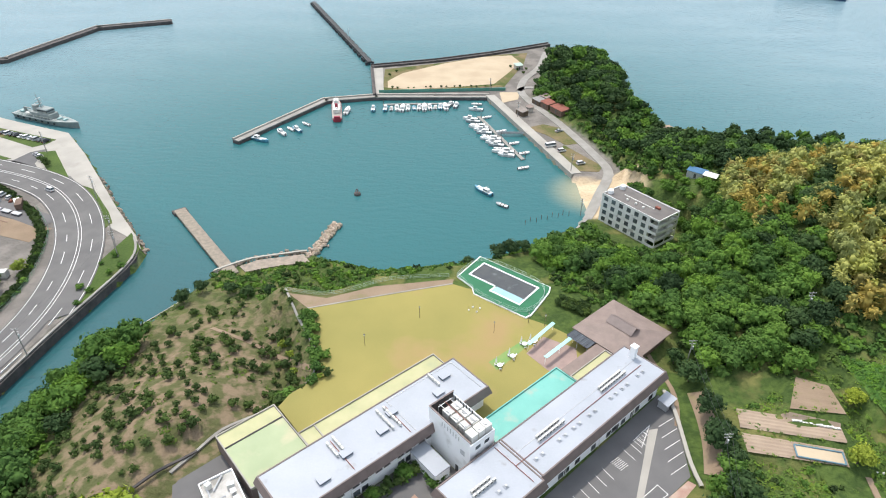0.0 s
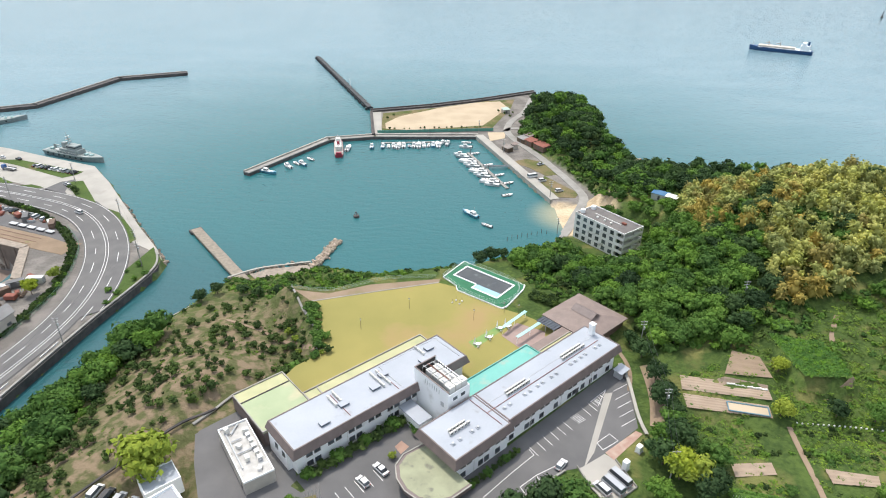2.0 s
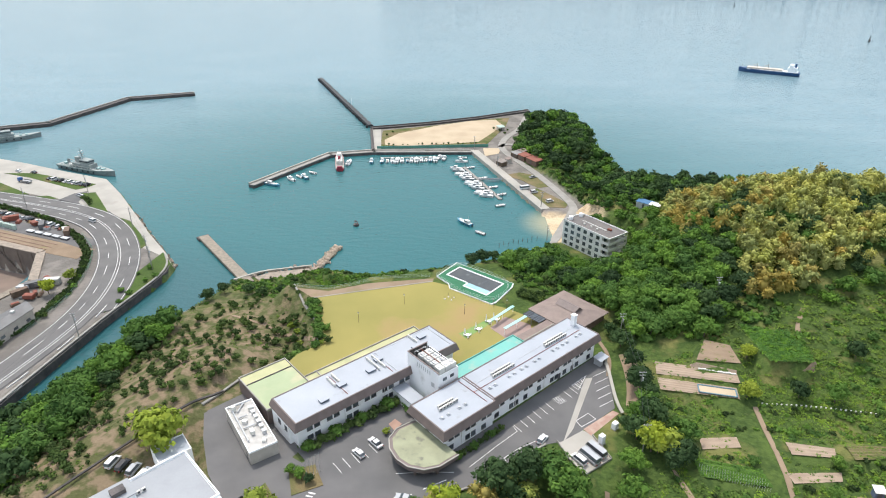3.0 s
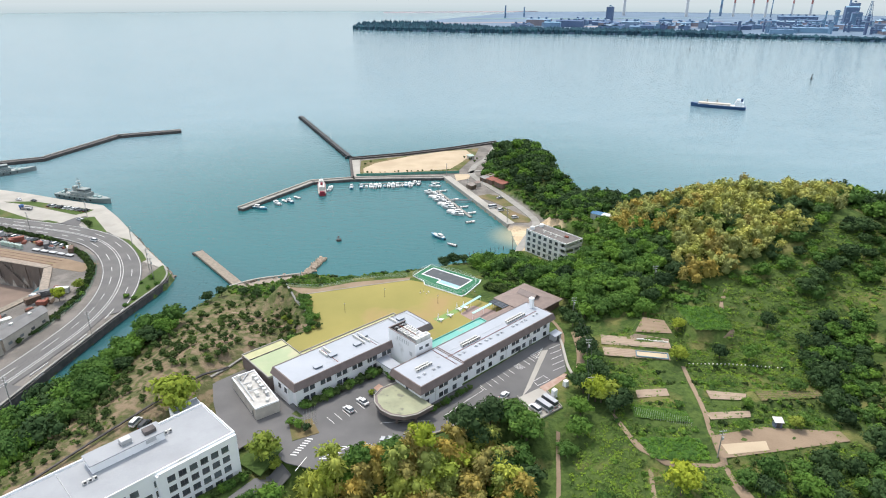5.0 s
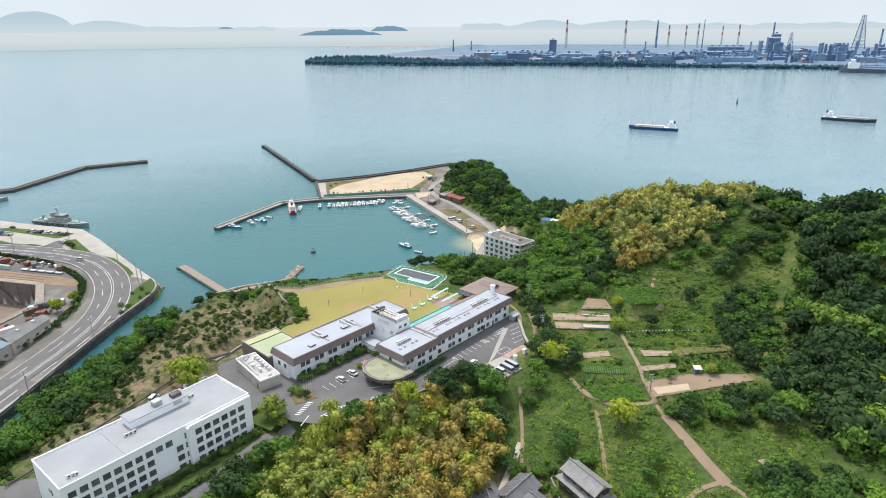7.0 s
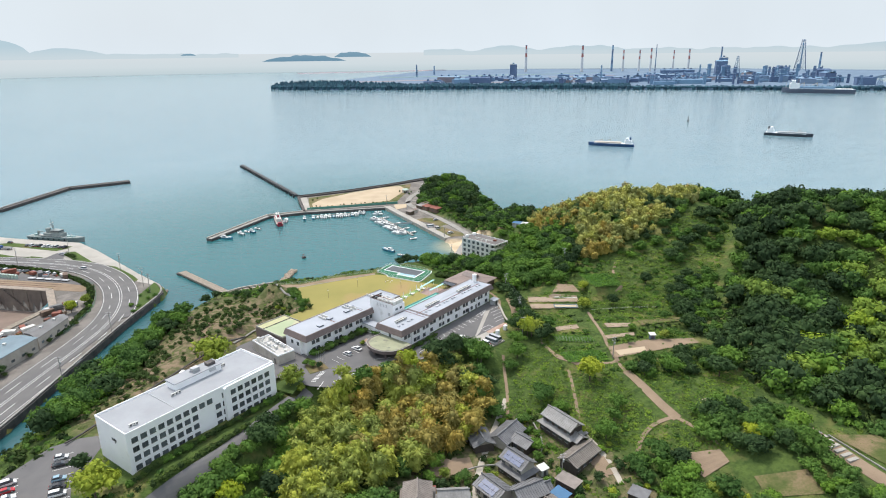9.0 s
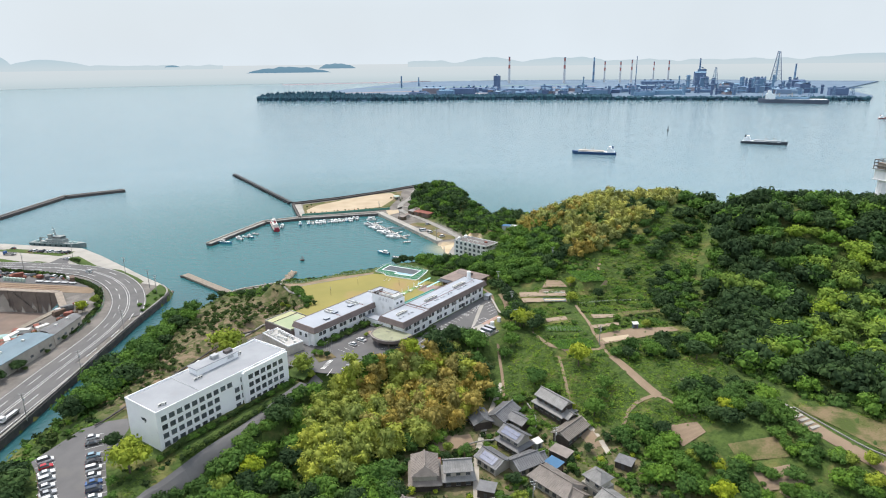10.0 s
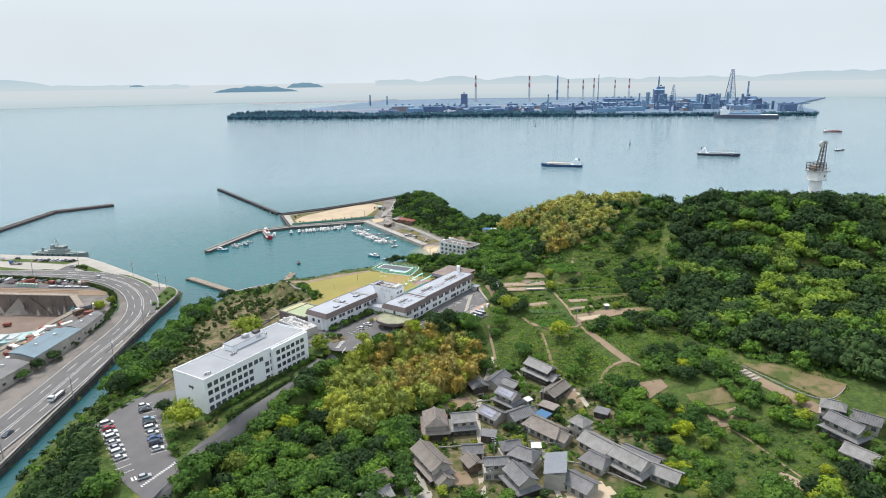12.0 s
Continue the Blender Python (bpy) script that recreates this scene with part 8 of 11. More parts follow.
woodland({"broad": "mid-green trees below the terrace steps", "lime": "yellow-green trees below the terrace steps"}, scatter([(112, -28), (124, -30), (132, -52), (126, -62), (116, -48)], 4.8, 63), {"broad": 2.2, "lime": 0.6}, 73, 0.5, 0.75)
woodland({"broad": "row of green bushes down the valley slope", "tuft": "low growth along the bushes on the slope"}, scatter([(113, -33), (119, -36), (123, -52), (128, -70), (124, -78), (119, -68), (114, -48)], 4.0, 181), {"broad": 1, "tuft": 0.8}, 182, 0.4, 0.65)
woodland({"lime": "yellow-green bamboo-like bushes below the village", "broad": "green bushes below the village"}, scatter([(72, -54), (86, -52), (88, -66), (76, -74), (66, -68)], 4.6, 183), {"lime": 1, "broad": 2}, 184, 0.45, 0.75)
woodland("rough dry grass on the lot below the forest", scatter([(128, -14), (146, -20), (158, -46), (140, -58)], 1.9, 185, []), {"grass_tuft": 2, "sward": 1}, 186, 0.35, 0.75, "grass", 0.05)
BANKS = [(56, 4), (58, 36), (66, 62), (72, 76), (74, 100), (100, 112), (120, 106), (136, 84), (126, 60), (128, 44), (126, 10), (100, -16), (84, -6)]
BEDS = [poly for poly, _ in PLOTS.values()] + [[(104, 8), (111, 8), (112, 1), (106, 0)], [(86, 31), (90, 31), (94, 3), (88, 3)], [(87, 84), (97, 84), (90, 39), (87, 39)]]
woodland("long green grass and weeds on the garden banks", [p for p in scatter(BANKS, 2.5, 64, BLOCKED + BEDS) if noise.noise(Vector((p[0] * .09, p[1] * .09, 4))) > -0.25], {"grass_tuft": 6, "tuft": 1.3}, 65, 0.4, 0.95, "weeds", 0.15)
woodland("fresh rough grass covering the garden terraces", scatter(BANKS, 1.55, 164, BLOCKED + BEDS) + scatter([(44, 8), (42, 30), (55, 52), (65, 62), (59, 36), (57, 4)], 1.7, 166) + scatter(CLEARING, 2.6, 167), {"sward": 1}, 165, 0.6, 1.15, "grass", 0.05)
def edge_row(line, seed, lo, hi, mix):
    woodland("row of green weeds along a terrace edge", [(p[0] + 0.5 * math.sin(i * 2.3), p[1] + 0.45 * math.sin(i * 1.7)) for i, p in enumerate(fine(line, 1.4))], mix, seed, lo, hi, "weeds", 0.15)


for k, line in enumerate(([(98, 81.5), (113, 79), (133, 76)], [(97, 79.8), (114, 77.4), (134, 74.4)], [(96, 73), (114, 71), (133, 69.4)], [(97, 61.2), (109, 59.8), (128, 59.6)], [(92.5, 53.4), (104, 53.8), (114, 53.6), (127, 51)], [(73, 81.6), (92, 78.6)], [(74, 73), (92, 73.6)], [(72, 65.8), (89, 62)], [(71, 52.6), (88, 51.4)], [(89.5, 38), (105, 39), (127, 42.4)], [(103, 113.4), (118.4, 109.4)])):
    edge_row(line, 90 + k, 0.45, 0.8, {"tuft": 2, "grass_tuft": 1, "dark_tuft": 2.4})
plot(PLOTS["field"][0], "crop", "bright green vegetable field", 0.2, 30, rows=9)
plot(PLOTS["crop"][0], "crop", "bright green vegetable field", 0.2, 24, rows=6)
plot(PLOTS["stake"][0], "crop", "green vegetable bed under stakes", 0.2, 24, rows=5)
woodland("leafy green crop filling the vegetable fields", scatter(PLOTS["field"][0], 1.15, 171, []) + scatter(PLOTS["crop"][0], 1.15, 172, []), {"crop_tuft": 1}, 173, 0.8, 1.25, "crop", -0.15)
rows_at = lambda quad, k, n: [((quad[0][0] * (1 - u) + quad[3][0] * u) * (1 - v) + (quad[1][0] * (1 - u) + quad[2][0] * u) * v, (quad[0][1] * (1 - u) + quad[3][1] * u) * (1 - v) + (quad[1][1] * (1 - u) + quad[2][1] * u) * v) for u in ((i + 0.5) / k for i in range(k)) for v in ((j + 0.5) / n for j in range(n))]
woodland("rows of leafy vegetables under the stakes", rows_at(PLOTS["stake"][0], 4, 18), {"crop_tuft": 1}, 174, 0.55, 0.8, "crop", -0.15)
woodland("rows of pale seedlings on a narrow bed", rows_at(PLOTS["bedg"][0], 3, 26), {"sward": 1}, 175, 0.25, 0.4, "crop", -0.15)
rim_pts = [(p[0] + 0.35 * math.sin(i * 2.7), p[1] + 0.35 * math.sin(i * 1.9)) for poly, _ in PLOTS.values() for i, p in enumerate(fine(list(poly) + [poly[0]], 0.8)) if i % 5 != 3]
woodland("grass creeping over the edges of the plots", rim_pts, {"sward": 4, "crop_tuft": 0.6}, 176, 0.35, 0.65, "grass", -0.1)
woodland({"broad": "mid-green trees at the edge of the gardens", "dark": "dark trees at the edge of the gardens"}, [(92, 32), (98, 33), (107, 34), (113, 35), (120, 33), (127, 36), (95, 26), (103, 27), (110, 24), (118, 26), (126, 29), (131, 36)], {"broad": 1.2, "dark": 1.2}, 103, 0.65, 0.95)
woodland("dense bushes between the gardens and the forest", scatter([(133, 44), (138, 46), (150, 64), (162, 82), (146, 84), (134, 76), (130, 60)], 3.2, 101), {"tuft": 3, "greenbush": 1.5, "dark_tuft": 1}, 102, 0.8, 1.7, "scrub", 0.2)
woodland("low green weeds on the open slope", scatter([(100, -50), (116, -50), (128, -70), (120, -110), (84, -100), (80, -66)], 2.0, 66), {"grass_tuft": 3, "sward": 3, "tuft": 0.8}, 67, 0.5, 1.0, "weeds", 0.1)
woodland({"broad": "scattered green trees on the valley slope", "lime": "scattered yellow-green trees on the valley slope", "greenbush": "bushes on the valley slope"}, [p for p in scatter([(98, -30), (124, -56), (140, -56), (150, -80), (124, -110), (86, -104), (78, -62)], 6.0, 75) if noise.noise(Vector((p[0] * .06, p[1] * .06, 11))) > -0.1], {"broad": 2, "lime": 0.4, "greenbush": 3.5}, 76, 0.45, 0.85)
woodland({"far_broad": "green wood at the foot of the valley", "far_lime": "yellow-green trees at the foot of the valley", "far_dark": "dark trees at the foot of the valley"}, scatter([(84, -80), (100, -70), (130, -84), (170, -60), (220, -90), (240, -150), (90, -150)], 7.4, 68), {"far_broad": 4, "far_lime": 0.7, "far_dark": 1.5}, 69, 0.7, 1.05)
# yard planting
for a in range(15):
    tree("bush" if a % 4 else "greenbush", *w1(2.0 + a * 2.05, -1.6 - 0.9 * (a % 2)), 1.45 + 0.35 * ((a * 7) % 5) / 4, "hedge shrubs along the west wing", z=GZ)
for a, b in ((31, -5.2), (32.5, -7), (34, -5), (30, -7.5)):
    tree("greenbush", *w1(a, b), 1.1, "shrubs beside the stair tower", z=GZ)
tree("limebush", *w2(-5.6, 16.4), 1.1, "shrubs beside the stair tower", z=GZ, label="bright yellow flowering low shrub")
for i in range(9):
    tree("bush" if i % 3 else "greenbush", *w2(2.5 + i * 2.0, -2.2), 0.95, "hedge shrubs along the east wing", z=GZ)
woodland("clipped dark hedge along the annexe", [(-75.0 + i * 1.0, 5.2 + i * 0.94) for i in range(41)], {"bush": 2, "greenbush": 0.6}, 74, 0.85, 1.15, "hedge")
for x, y, s, k in ((-32.0, 49.5, 1.0, "lime"), (-29.0, 47.5, 0.5, "lime"), (-61.5, 71, 1.75, "lime"), (-82.5, 1, 1.25, "lime"), (-79.5, 5, 0.8, "lime"), (-90.5, 15.5, 0.7, "dark"), (-84, -12.5, 0.55, "broad"), (-86, -4, 0.4, "broad"), (-27, 62, 0.35, "broad"), (-24.5, 60.5, 0.35, "broad"), (-22, 59, 0.35, "dark")):
    tree(k, x, y, s, "yard trees")
flat_sheet("planting_bed", [(-38.5, 47.5), (-32.5, 59), (-27.5, 52), (-31.5, 42)], GZ + 0.2, M["grass"], "kerbed grass island in the yard", "planting bed", 0.5)
flat_sheet("planting_bed", [(-25.5, 55), (-18.5, 58), (-21.5, 64.5), (-27.6, 62.4)], GZ + 0.2, M["grass"], "kerbed shrub bed in the yard", "planting bed", 0.5)
for i in range(5):
    ob = thing("flagpole", pose(*w2(-29 + i * 0.9, 16.8), GZ), "thin grey flagpole in a yard bed", "flagpole", "flagpoles")
    b = bmesh.new()
    tube(b, (0, 0, 0), (0, 0, 6.0), 0.05, 0.03, 6)
    part("pole", b, M["metal"], ob)
    b = bmesh.new()
    tube(b, (0, 0, 0), (0, 0, 0.25), 0.18, seg=8)
    part("base", b, M["concrete"], ob)
shed(59.3, 104.5, A2, 3.6, 2.4, 2.2, "roofgrey", "metal", "small lean-to shelter at the wing's end", group="yard sheds")


# ---- harbour works ----
def mole(name, line, w, h, mat, label, cap=None, parent=None):
    """Straight-sided sea wall with a proud coping."""
    ob = thing(name, pose(0, 0, 0), label, "breakwater", "sea walls")
    bm, cp, top = bmesh.new(), bmesh.new(), bmesh.new()
    for a, b in zip(line, line[1:]):
        d = math.hypot(b[0] - a[0], b[1] - a[1])
        nx, ny, tx, ty = -(b[1] - a[1]) / d * w / 2, (b[0] - a[0]) / d * w / 2, (b[0] - a[0]) / d * w * 0.3, (b[1] - a[1]) / d * w * 0.3
        q = [(a[0] + nx, a[1] + ny), (a[0] - nx, a[1] - ny), (b[0] - nx + tx, b[1] - ny + ty), (b[0] + nx + tx, b[1] + ny + ty)]
        prism(bm, q, -4, h - 0.45)
        prism(top, q, h - 0.45, h)
        k = 0.55
        prism(cp, [(a[0] + nx, a[1] + ny), (a[0] + nx * k, a[1] + ny * k), (b[0] + nx * k + tx, b[1] + ny * k + ty), (b[0] + nx + tx, b[1] + ny + ty)], h, h + 0.7)
    part("body", bm, M["darkstone"], ob, "dark sea wall face below the deck")
    part("deck", top, mat, ob)
    part("parapet", cp, cap or mat, ob)
    return ob


mole("harbour_mole", [(-97.5, 294), (-60, 352), (-31, 358.5), (36, 358.5)], 4.4, 2.0, M["concrete"], "grey concrete harbour mole with a low parapet", M["paleconcrete"])
mole("outer_breakwater", [(-640, 255), (-420, 365), (-288, 429), (-263, 514), (-213, 535)], 5.5, 2.4, M["darkstone"], "long dark concrete outer breakwater", M["concrete"])
mole("sea_wall", [(-37, 412), (6, 425), (46, 442), (90, 466)], 3.6, 3.4, M["darkstone"], "dark sea wall behind the sandy ground", M["darkstone"])
mole("sea_wall", [(-37, 413), (-31.5, 360)], 2.0, 2.8, M["darkstone"], "dark sea wall at the harbour mouth", M["darkstone"])


M["tarblack"] = surf("tarred_wet_concrete", (0.05, 0.052, 0.056), (0.03, 0.032, 0.035), 0.4, 0.7, bump=0.3, stain=(0.14, 0.14, 0.14), stain_scale=0.5, stain_at=0.66)


def pier_of_blocks():
    ob = thing("pile_breakwater", pose(0, 0, 0), "dark row of breakwater beams on stubby posts", "breakwater", "sea walls")
    a, b = Vector((-39, 424)), Vector((-106, 607))
    n = 17
    d = (b - a) / n
    ang = math.degrees(math.atan2(d.y, d.x))
    for i in range(n):
        p = a + d * i
        bl = part("beam", soft(boxes((0.3, d.length - 0.3, -1.6, 1.6, 1.2, 2.6)), 0.12), M["tarblack"], ob)
        bl.matrix_basis = pose(p.x, p.y, 0, 0, 0, ang)
        for k in (1.5, d.length - 2.5):
            for s in (-2.2, 2.2):
                pl = bmesh.new()
                tube(pl, (k, s, -2.5), (k, s, 1.9), 0.9, seg=9)
                pb = part("post", pl, M["tarblack"], ob)
                pb.matrix_basis = pose(p.x, p.y, 0, 0, 0, ang)
    t = bmesh.new()
    tube(t, (-60, 485, 2), (-60, 485, 9), 0.12, seg=6)
    part("marker_pole", t, M["metal"], ob)


pier_of_blocks()


def old_jetty():
    ob = thing("old_jetty", pose(-103.5, 225.5, 0, 0, 0, -53.5), "weathered concrete jetty with a broken end", "jetty")
    part("deck", soft(boxes((0.8, 58, -2.3, 2.3, 0.3, 1.6)), 0.1), M["rubble"], ob)
    part("head", soft(boxes((-0.6, 3.0, -2.9, 2.9, -3, 1.2)), 0.2), M["darkstone"], ob)
    part("skirt", boxes((1.2, 57, -2.0, 2.0, -3, 0.3)), M["darkstone"], ob)


old_jetty()
_st = random.Random(8)


def stones(name, line, width, count, size, label, mat, z0=0.0):
    """Loose rocks heaped along a line; each one a part."""
    ob = thing(name, pose(0, 0, 0), label, "rocks", kind="")
    mes = []
    for i in range(5):
        r = np.random.default_rng(70 + i)
        v, f = ball(r, 4, 6)
        v = v * (1 + r.normal(0, 0.16, (len(v), 1)))
        me = bpy.data.meshes.new("rock")
        me.from_pydata(v.tolist(), [], f.tolist())
        me.materials.append(mat)
        mes.append(me)
    pts = fine(line, 0.6)
    for i in range(count):
        p = pts[_st.randrange(len(pts))]
        q = (p[0] + _st.gauss(0, width / 3), p[1] + _st.gauss(0, width / 3))
        s = size * _st.uniform(0.6, 1.35)
        o = new("rock", mes[i % 5])
        o.matrix_basis = pose(*q, z0 + _st.uniform(-0.2, 0.45), _st.uniform(0, 360), _st.uniform(0, 360), 0) @ Matrix.Diagonal((s, s * 0.8, s * 0.65, 1))
        o.parent = ob


stones("rubble_groyne", [(-36.5, 214), (-43.5, 191)], 2.6, 230, 0.85, "low groyne of pale tumbled rocks", M["groyne"], 0.5)
stones("quay_riprap", [(-106.2, 194.5), (-113, 204.6), (-128, 225), (-141, 243), (-150, 256)], 2.0, 240, 0.7, "grey riprap rocks along the quay edge", M["rubble"], 0.3)
stones("shore_rocks", [(-76, 181), (-66, 190), (-50, 194), (-44, 194)], 2.0, 110, 0.7, "weathered shore rocks below the knoll", M["rubble"], 0.2)
flat_sheet("seawall_slope", [(-68, 184), (-62, 188), (-46, 191.5), (-43, 186.5), (-56, 183.5), (-65, 180.5)], 1.3, M["rubble"], "pale stony revetment at the waterside", "revetment", 2.0)
ribbon("revetment_kerb", [(-76, 181), (-66, 188.4), (-45, 193.4)], 0.8, 1.9, M["paleconcrete"], "pale concrete kerb at the waterside", "kerb", fixed=0.0)

# harbour ground
flat_sheet("quay_apron", [(35, 359), (66.6, 254.6), (71.5, 256), (40.5, 359)], 2.45, M["paleconcrete"], "pale concrete quay apron", "quay", 5.5)
ribbon("harbour_road", fine([(33, 192.5), (44, 199), (54, 205.5), (63, 213), (70, 225), (77, 240), (86, 256), (80, 284), (71, 318), (60, 348), (56, 366), (62, 388), (76, 412), (86, 448)], 3), 4.6, 0.3, M["concrete"], "pale worn harbour road", "road")
ribbon("harbour_road", fine([(56, 366), (60, 376), (66, 372)], 2), 3.5, 0.3, M["concrete"], "pale worn harbour road", "road")
flat_sheet("sand_ground", [(-24, 372), (-25, 384), (-16, 400), (12, 421), (40, 436), (60, 440), (64, 424), (54, 402), (42, 379), (20, 374), (-8, 369)], 2.35, M["sand"], "wide pale sandy ground", "ground")
flat_sheet("grass_margin", [(-27, 366), (-28, 408), (10, 422), (50, 441), (72, 446), (66, 420), (48, 374)], 2.3, M["dryslope"], "thin dry grass margin round the sand", "ground")
flat_sheet("quay_apron", [(-36, 410), (-31, 360), (-26, 361), (-29.5, 411)], 2.5, M["paleconcrete"], "pale concrete apron at the mole's root", "quay", 5.5)
flat_sheet("grass_margin", [(53, 309), (63, 314), (71, 309), (77, 289), (70, 287), (62, 300)], 2.32, M["dryslope"], "worn grass patch on the quay", "ground")
flat_sheet("grass_margin", [(64, 275), (69, 287), (83, 263), (80, 257), (69, 258)], 2.32, M["dryslope"], "worn grass patch on the quay", "ground")
flat_sheet("sand_ground", [(44, 346), (54, 352), (56, 364), (44, 364)], 2.34, M["sand"], "sandy patch beside the quay", "ground")
gf = thing("harbour_fence", pose(0, 0, 0), "long green barrier along the harbour edge", "fence")
for i in range(16):
    t0, t1 = i / 16, (i + 1) / 16
    o = part("panel", boxes((0.05, 4.8, -0.12, 0.12, 0, 1.9)), surf("green_barrier", (0.10, 0.30, 0.24), (0.08, 0.25, 0.20), 0.4, 0.6) if i == 0 else gf_mat, gf)
    gf_mat = o.data.materials[0]
    a, b = (-29, 362.5), (48, 367.5)
    o.matrix_basis = pose(a[0] + (b[0] - a[0]) * t0, a[1] + (b[1] - a[1]) * t0, 2.2, 0, 0, math.degrees(math.atan2(b[1] - a[1], b[0] - a[0])))
for i in range(22):
    x = -24 + i * 3.2 + _st.uniform(-1, 1)
    if i % 3:
        tree("bush", x, 370.5 + (x + 24) * 0.06 + _st.uniform(-0.6, 0.6), _st.uniform(0.5, 0.95), "young trees along the sandy ground", z=2.3)
for x, y in ((60, 406), (56, 412), (63, 399), (66, 408), (30, 437), (36, 440), (-20, 402), (-24, 395)):
    tree("bush", x, y, 1.0, "young trees along the sandy ground", z=2.3)


def pontoon(a, b, w, label):
    d = math.hypot(b[0] - a[0], b[1] - a[1])
    ob = thing("pontoon", pose(*a, 0, 0, 0, math.degrees(math.atan2(b[1] - a[1], b[0] - a[0]))), label, "pontoon", "pontoons")
    k = max(1, int(d / 8))
    for i in range(k):
        part("float", soft(boxes((d * i / k + 0.1, d * (i + 1) / k - 0.1, -w / 2, w / 2, -0.3, 0.55)), 0.05), M["concrete"], ob)
    for x in (0.6, d / 2, d - 0.6):
        t = bmesh.new()
        tube(t, (x, w / 2 + 0.25, -2), (x, w / 2 + 0.25, 2.6), 0.16, seg=8)
        part("mooring_pile", t, M["darkstone"], ob)


pontoon((29, 330), (47, 274), 2.0, "grey floating pontoon for small boats")
pontoon((-26, 348.5), (14, 350.5), 1.6, "narrow floating pontoon below the mole")
gw = thing("gangway", pose(37, 304, 0), "light metal gangway from quay to pontoon", "gangway")
part("deck", boxes((0, 14, -0.6, 0.6, 1.0, 1.15)), M["metal"], gw)
for s in (-0.6, 0.55):
    part("handrail", boxes((0, 14, s, s + 0.05, 1.15, 2.0)), M["metal"], gw)


# ---- boats ----
BOATS = {}
HULLS = {"white": (0.80, 0.80, 0.79), "blue": (0.10, 0.30, 0.42), "red": (0.42, 0.04, 0.05), "grey": (0.42, 0.44, 0.46), "navy": (0.03, 0.07, 0.16)}


def hull_mesh(L, W, H, sharp=0.35, deck=True):
    """Lofted hull, bow to +x, waterline at z 0."""
    bm = bmesh.new()
    st = []
    n = 9
    for i in range(n):
        t = i / (n - 1)
        x = -L / 2 + L * t
        half = W / 2 * (1.0 if t < 1 - sharp else max(0.02, 1 - ((t - 1 + sharp) / sharp) ** 2.0)) * (0.88 + 0.12 * min(1, t * 5))
        top = H * (1 + 0.35 * max(0, t - 0.45) ** 1.5 * 2)
        low = -0.25 * H
        st.append([bm.verts.new(p) for p in ((x - (0 if t < 0.98 else 0.25 * H), 0, low), (x, -half * 0.72, low * 0.5), (x + t * 0.1 * H, -half, top), (x + t * 0.1 * H, half, top), (x, half * 0.72, low * 0.5))])
    for a, b in zip(st, st[1:]):
        for i, j in ((0, 1), (1, 2), (3, 4), (4, 0)):
            bm.faces.new((a[i], b[i], b[j], a[j]))
        bm.faces.new((a[2], b[2], b[3], a[3]))
    bm.faces.new(st[0][::-1])
    bm.faces.new(st[-1])
    bmesh.ops.recalc_face_normals(bm, faces=bm.faces[:])
    return bm


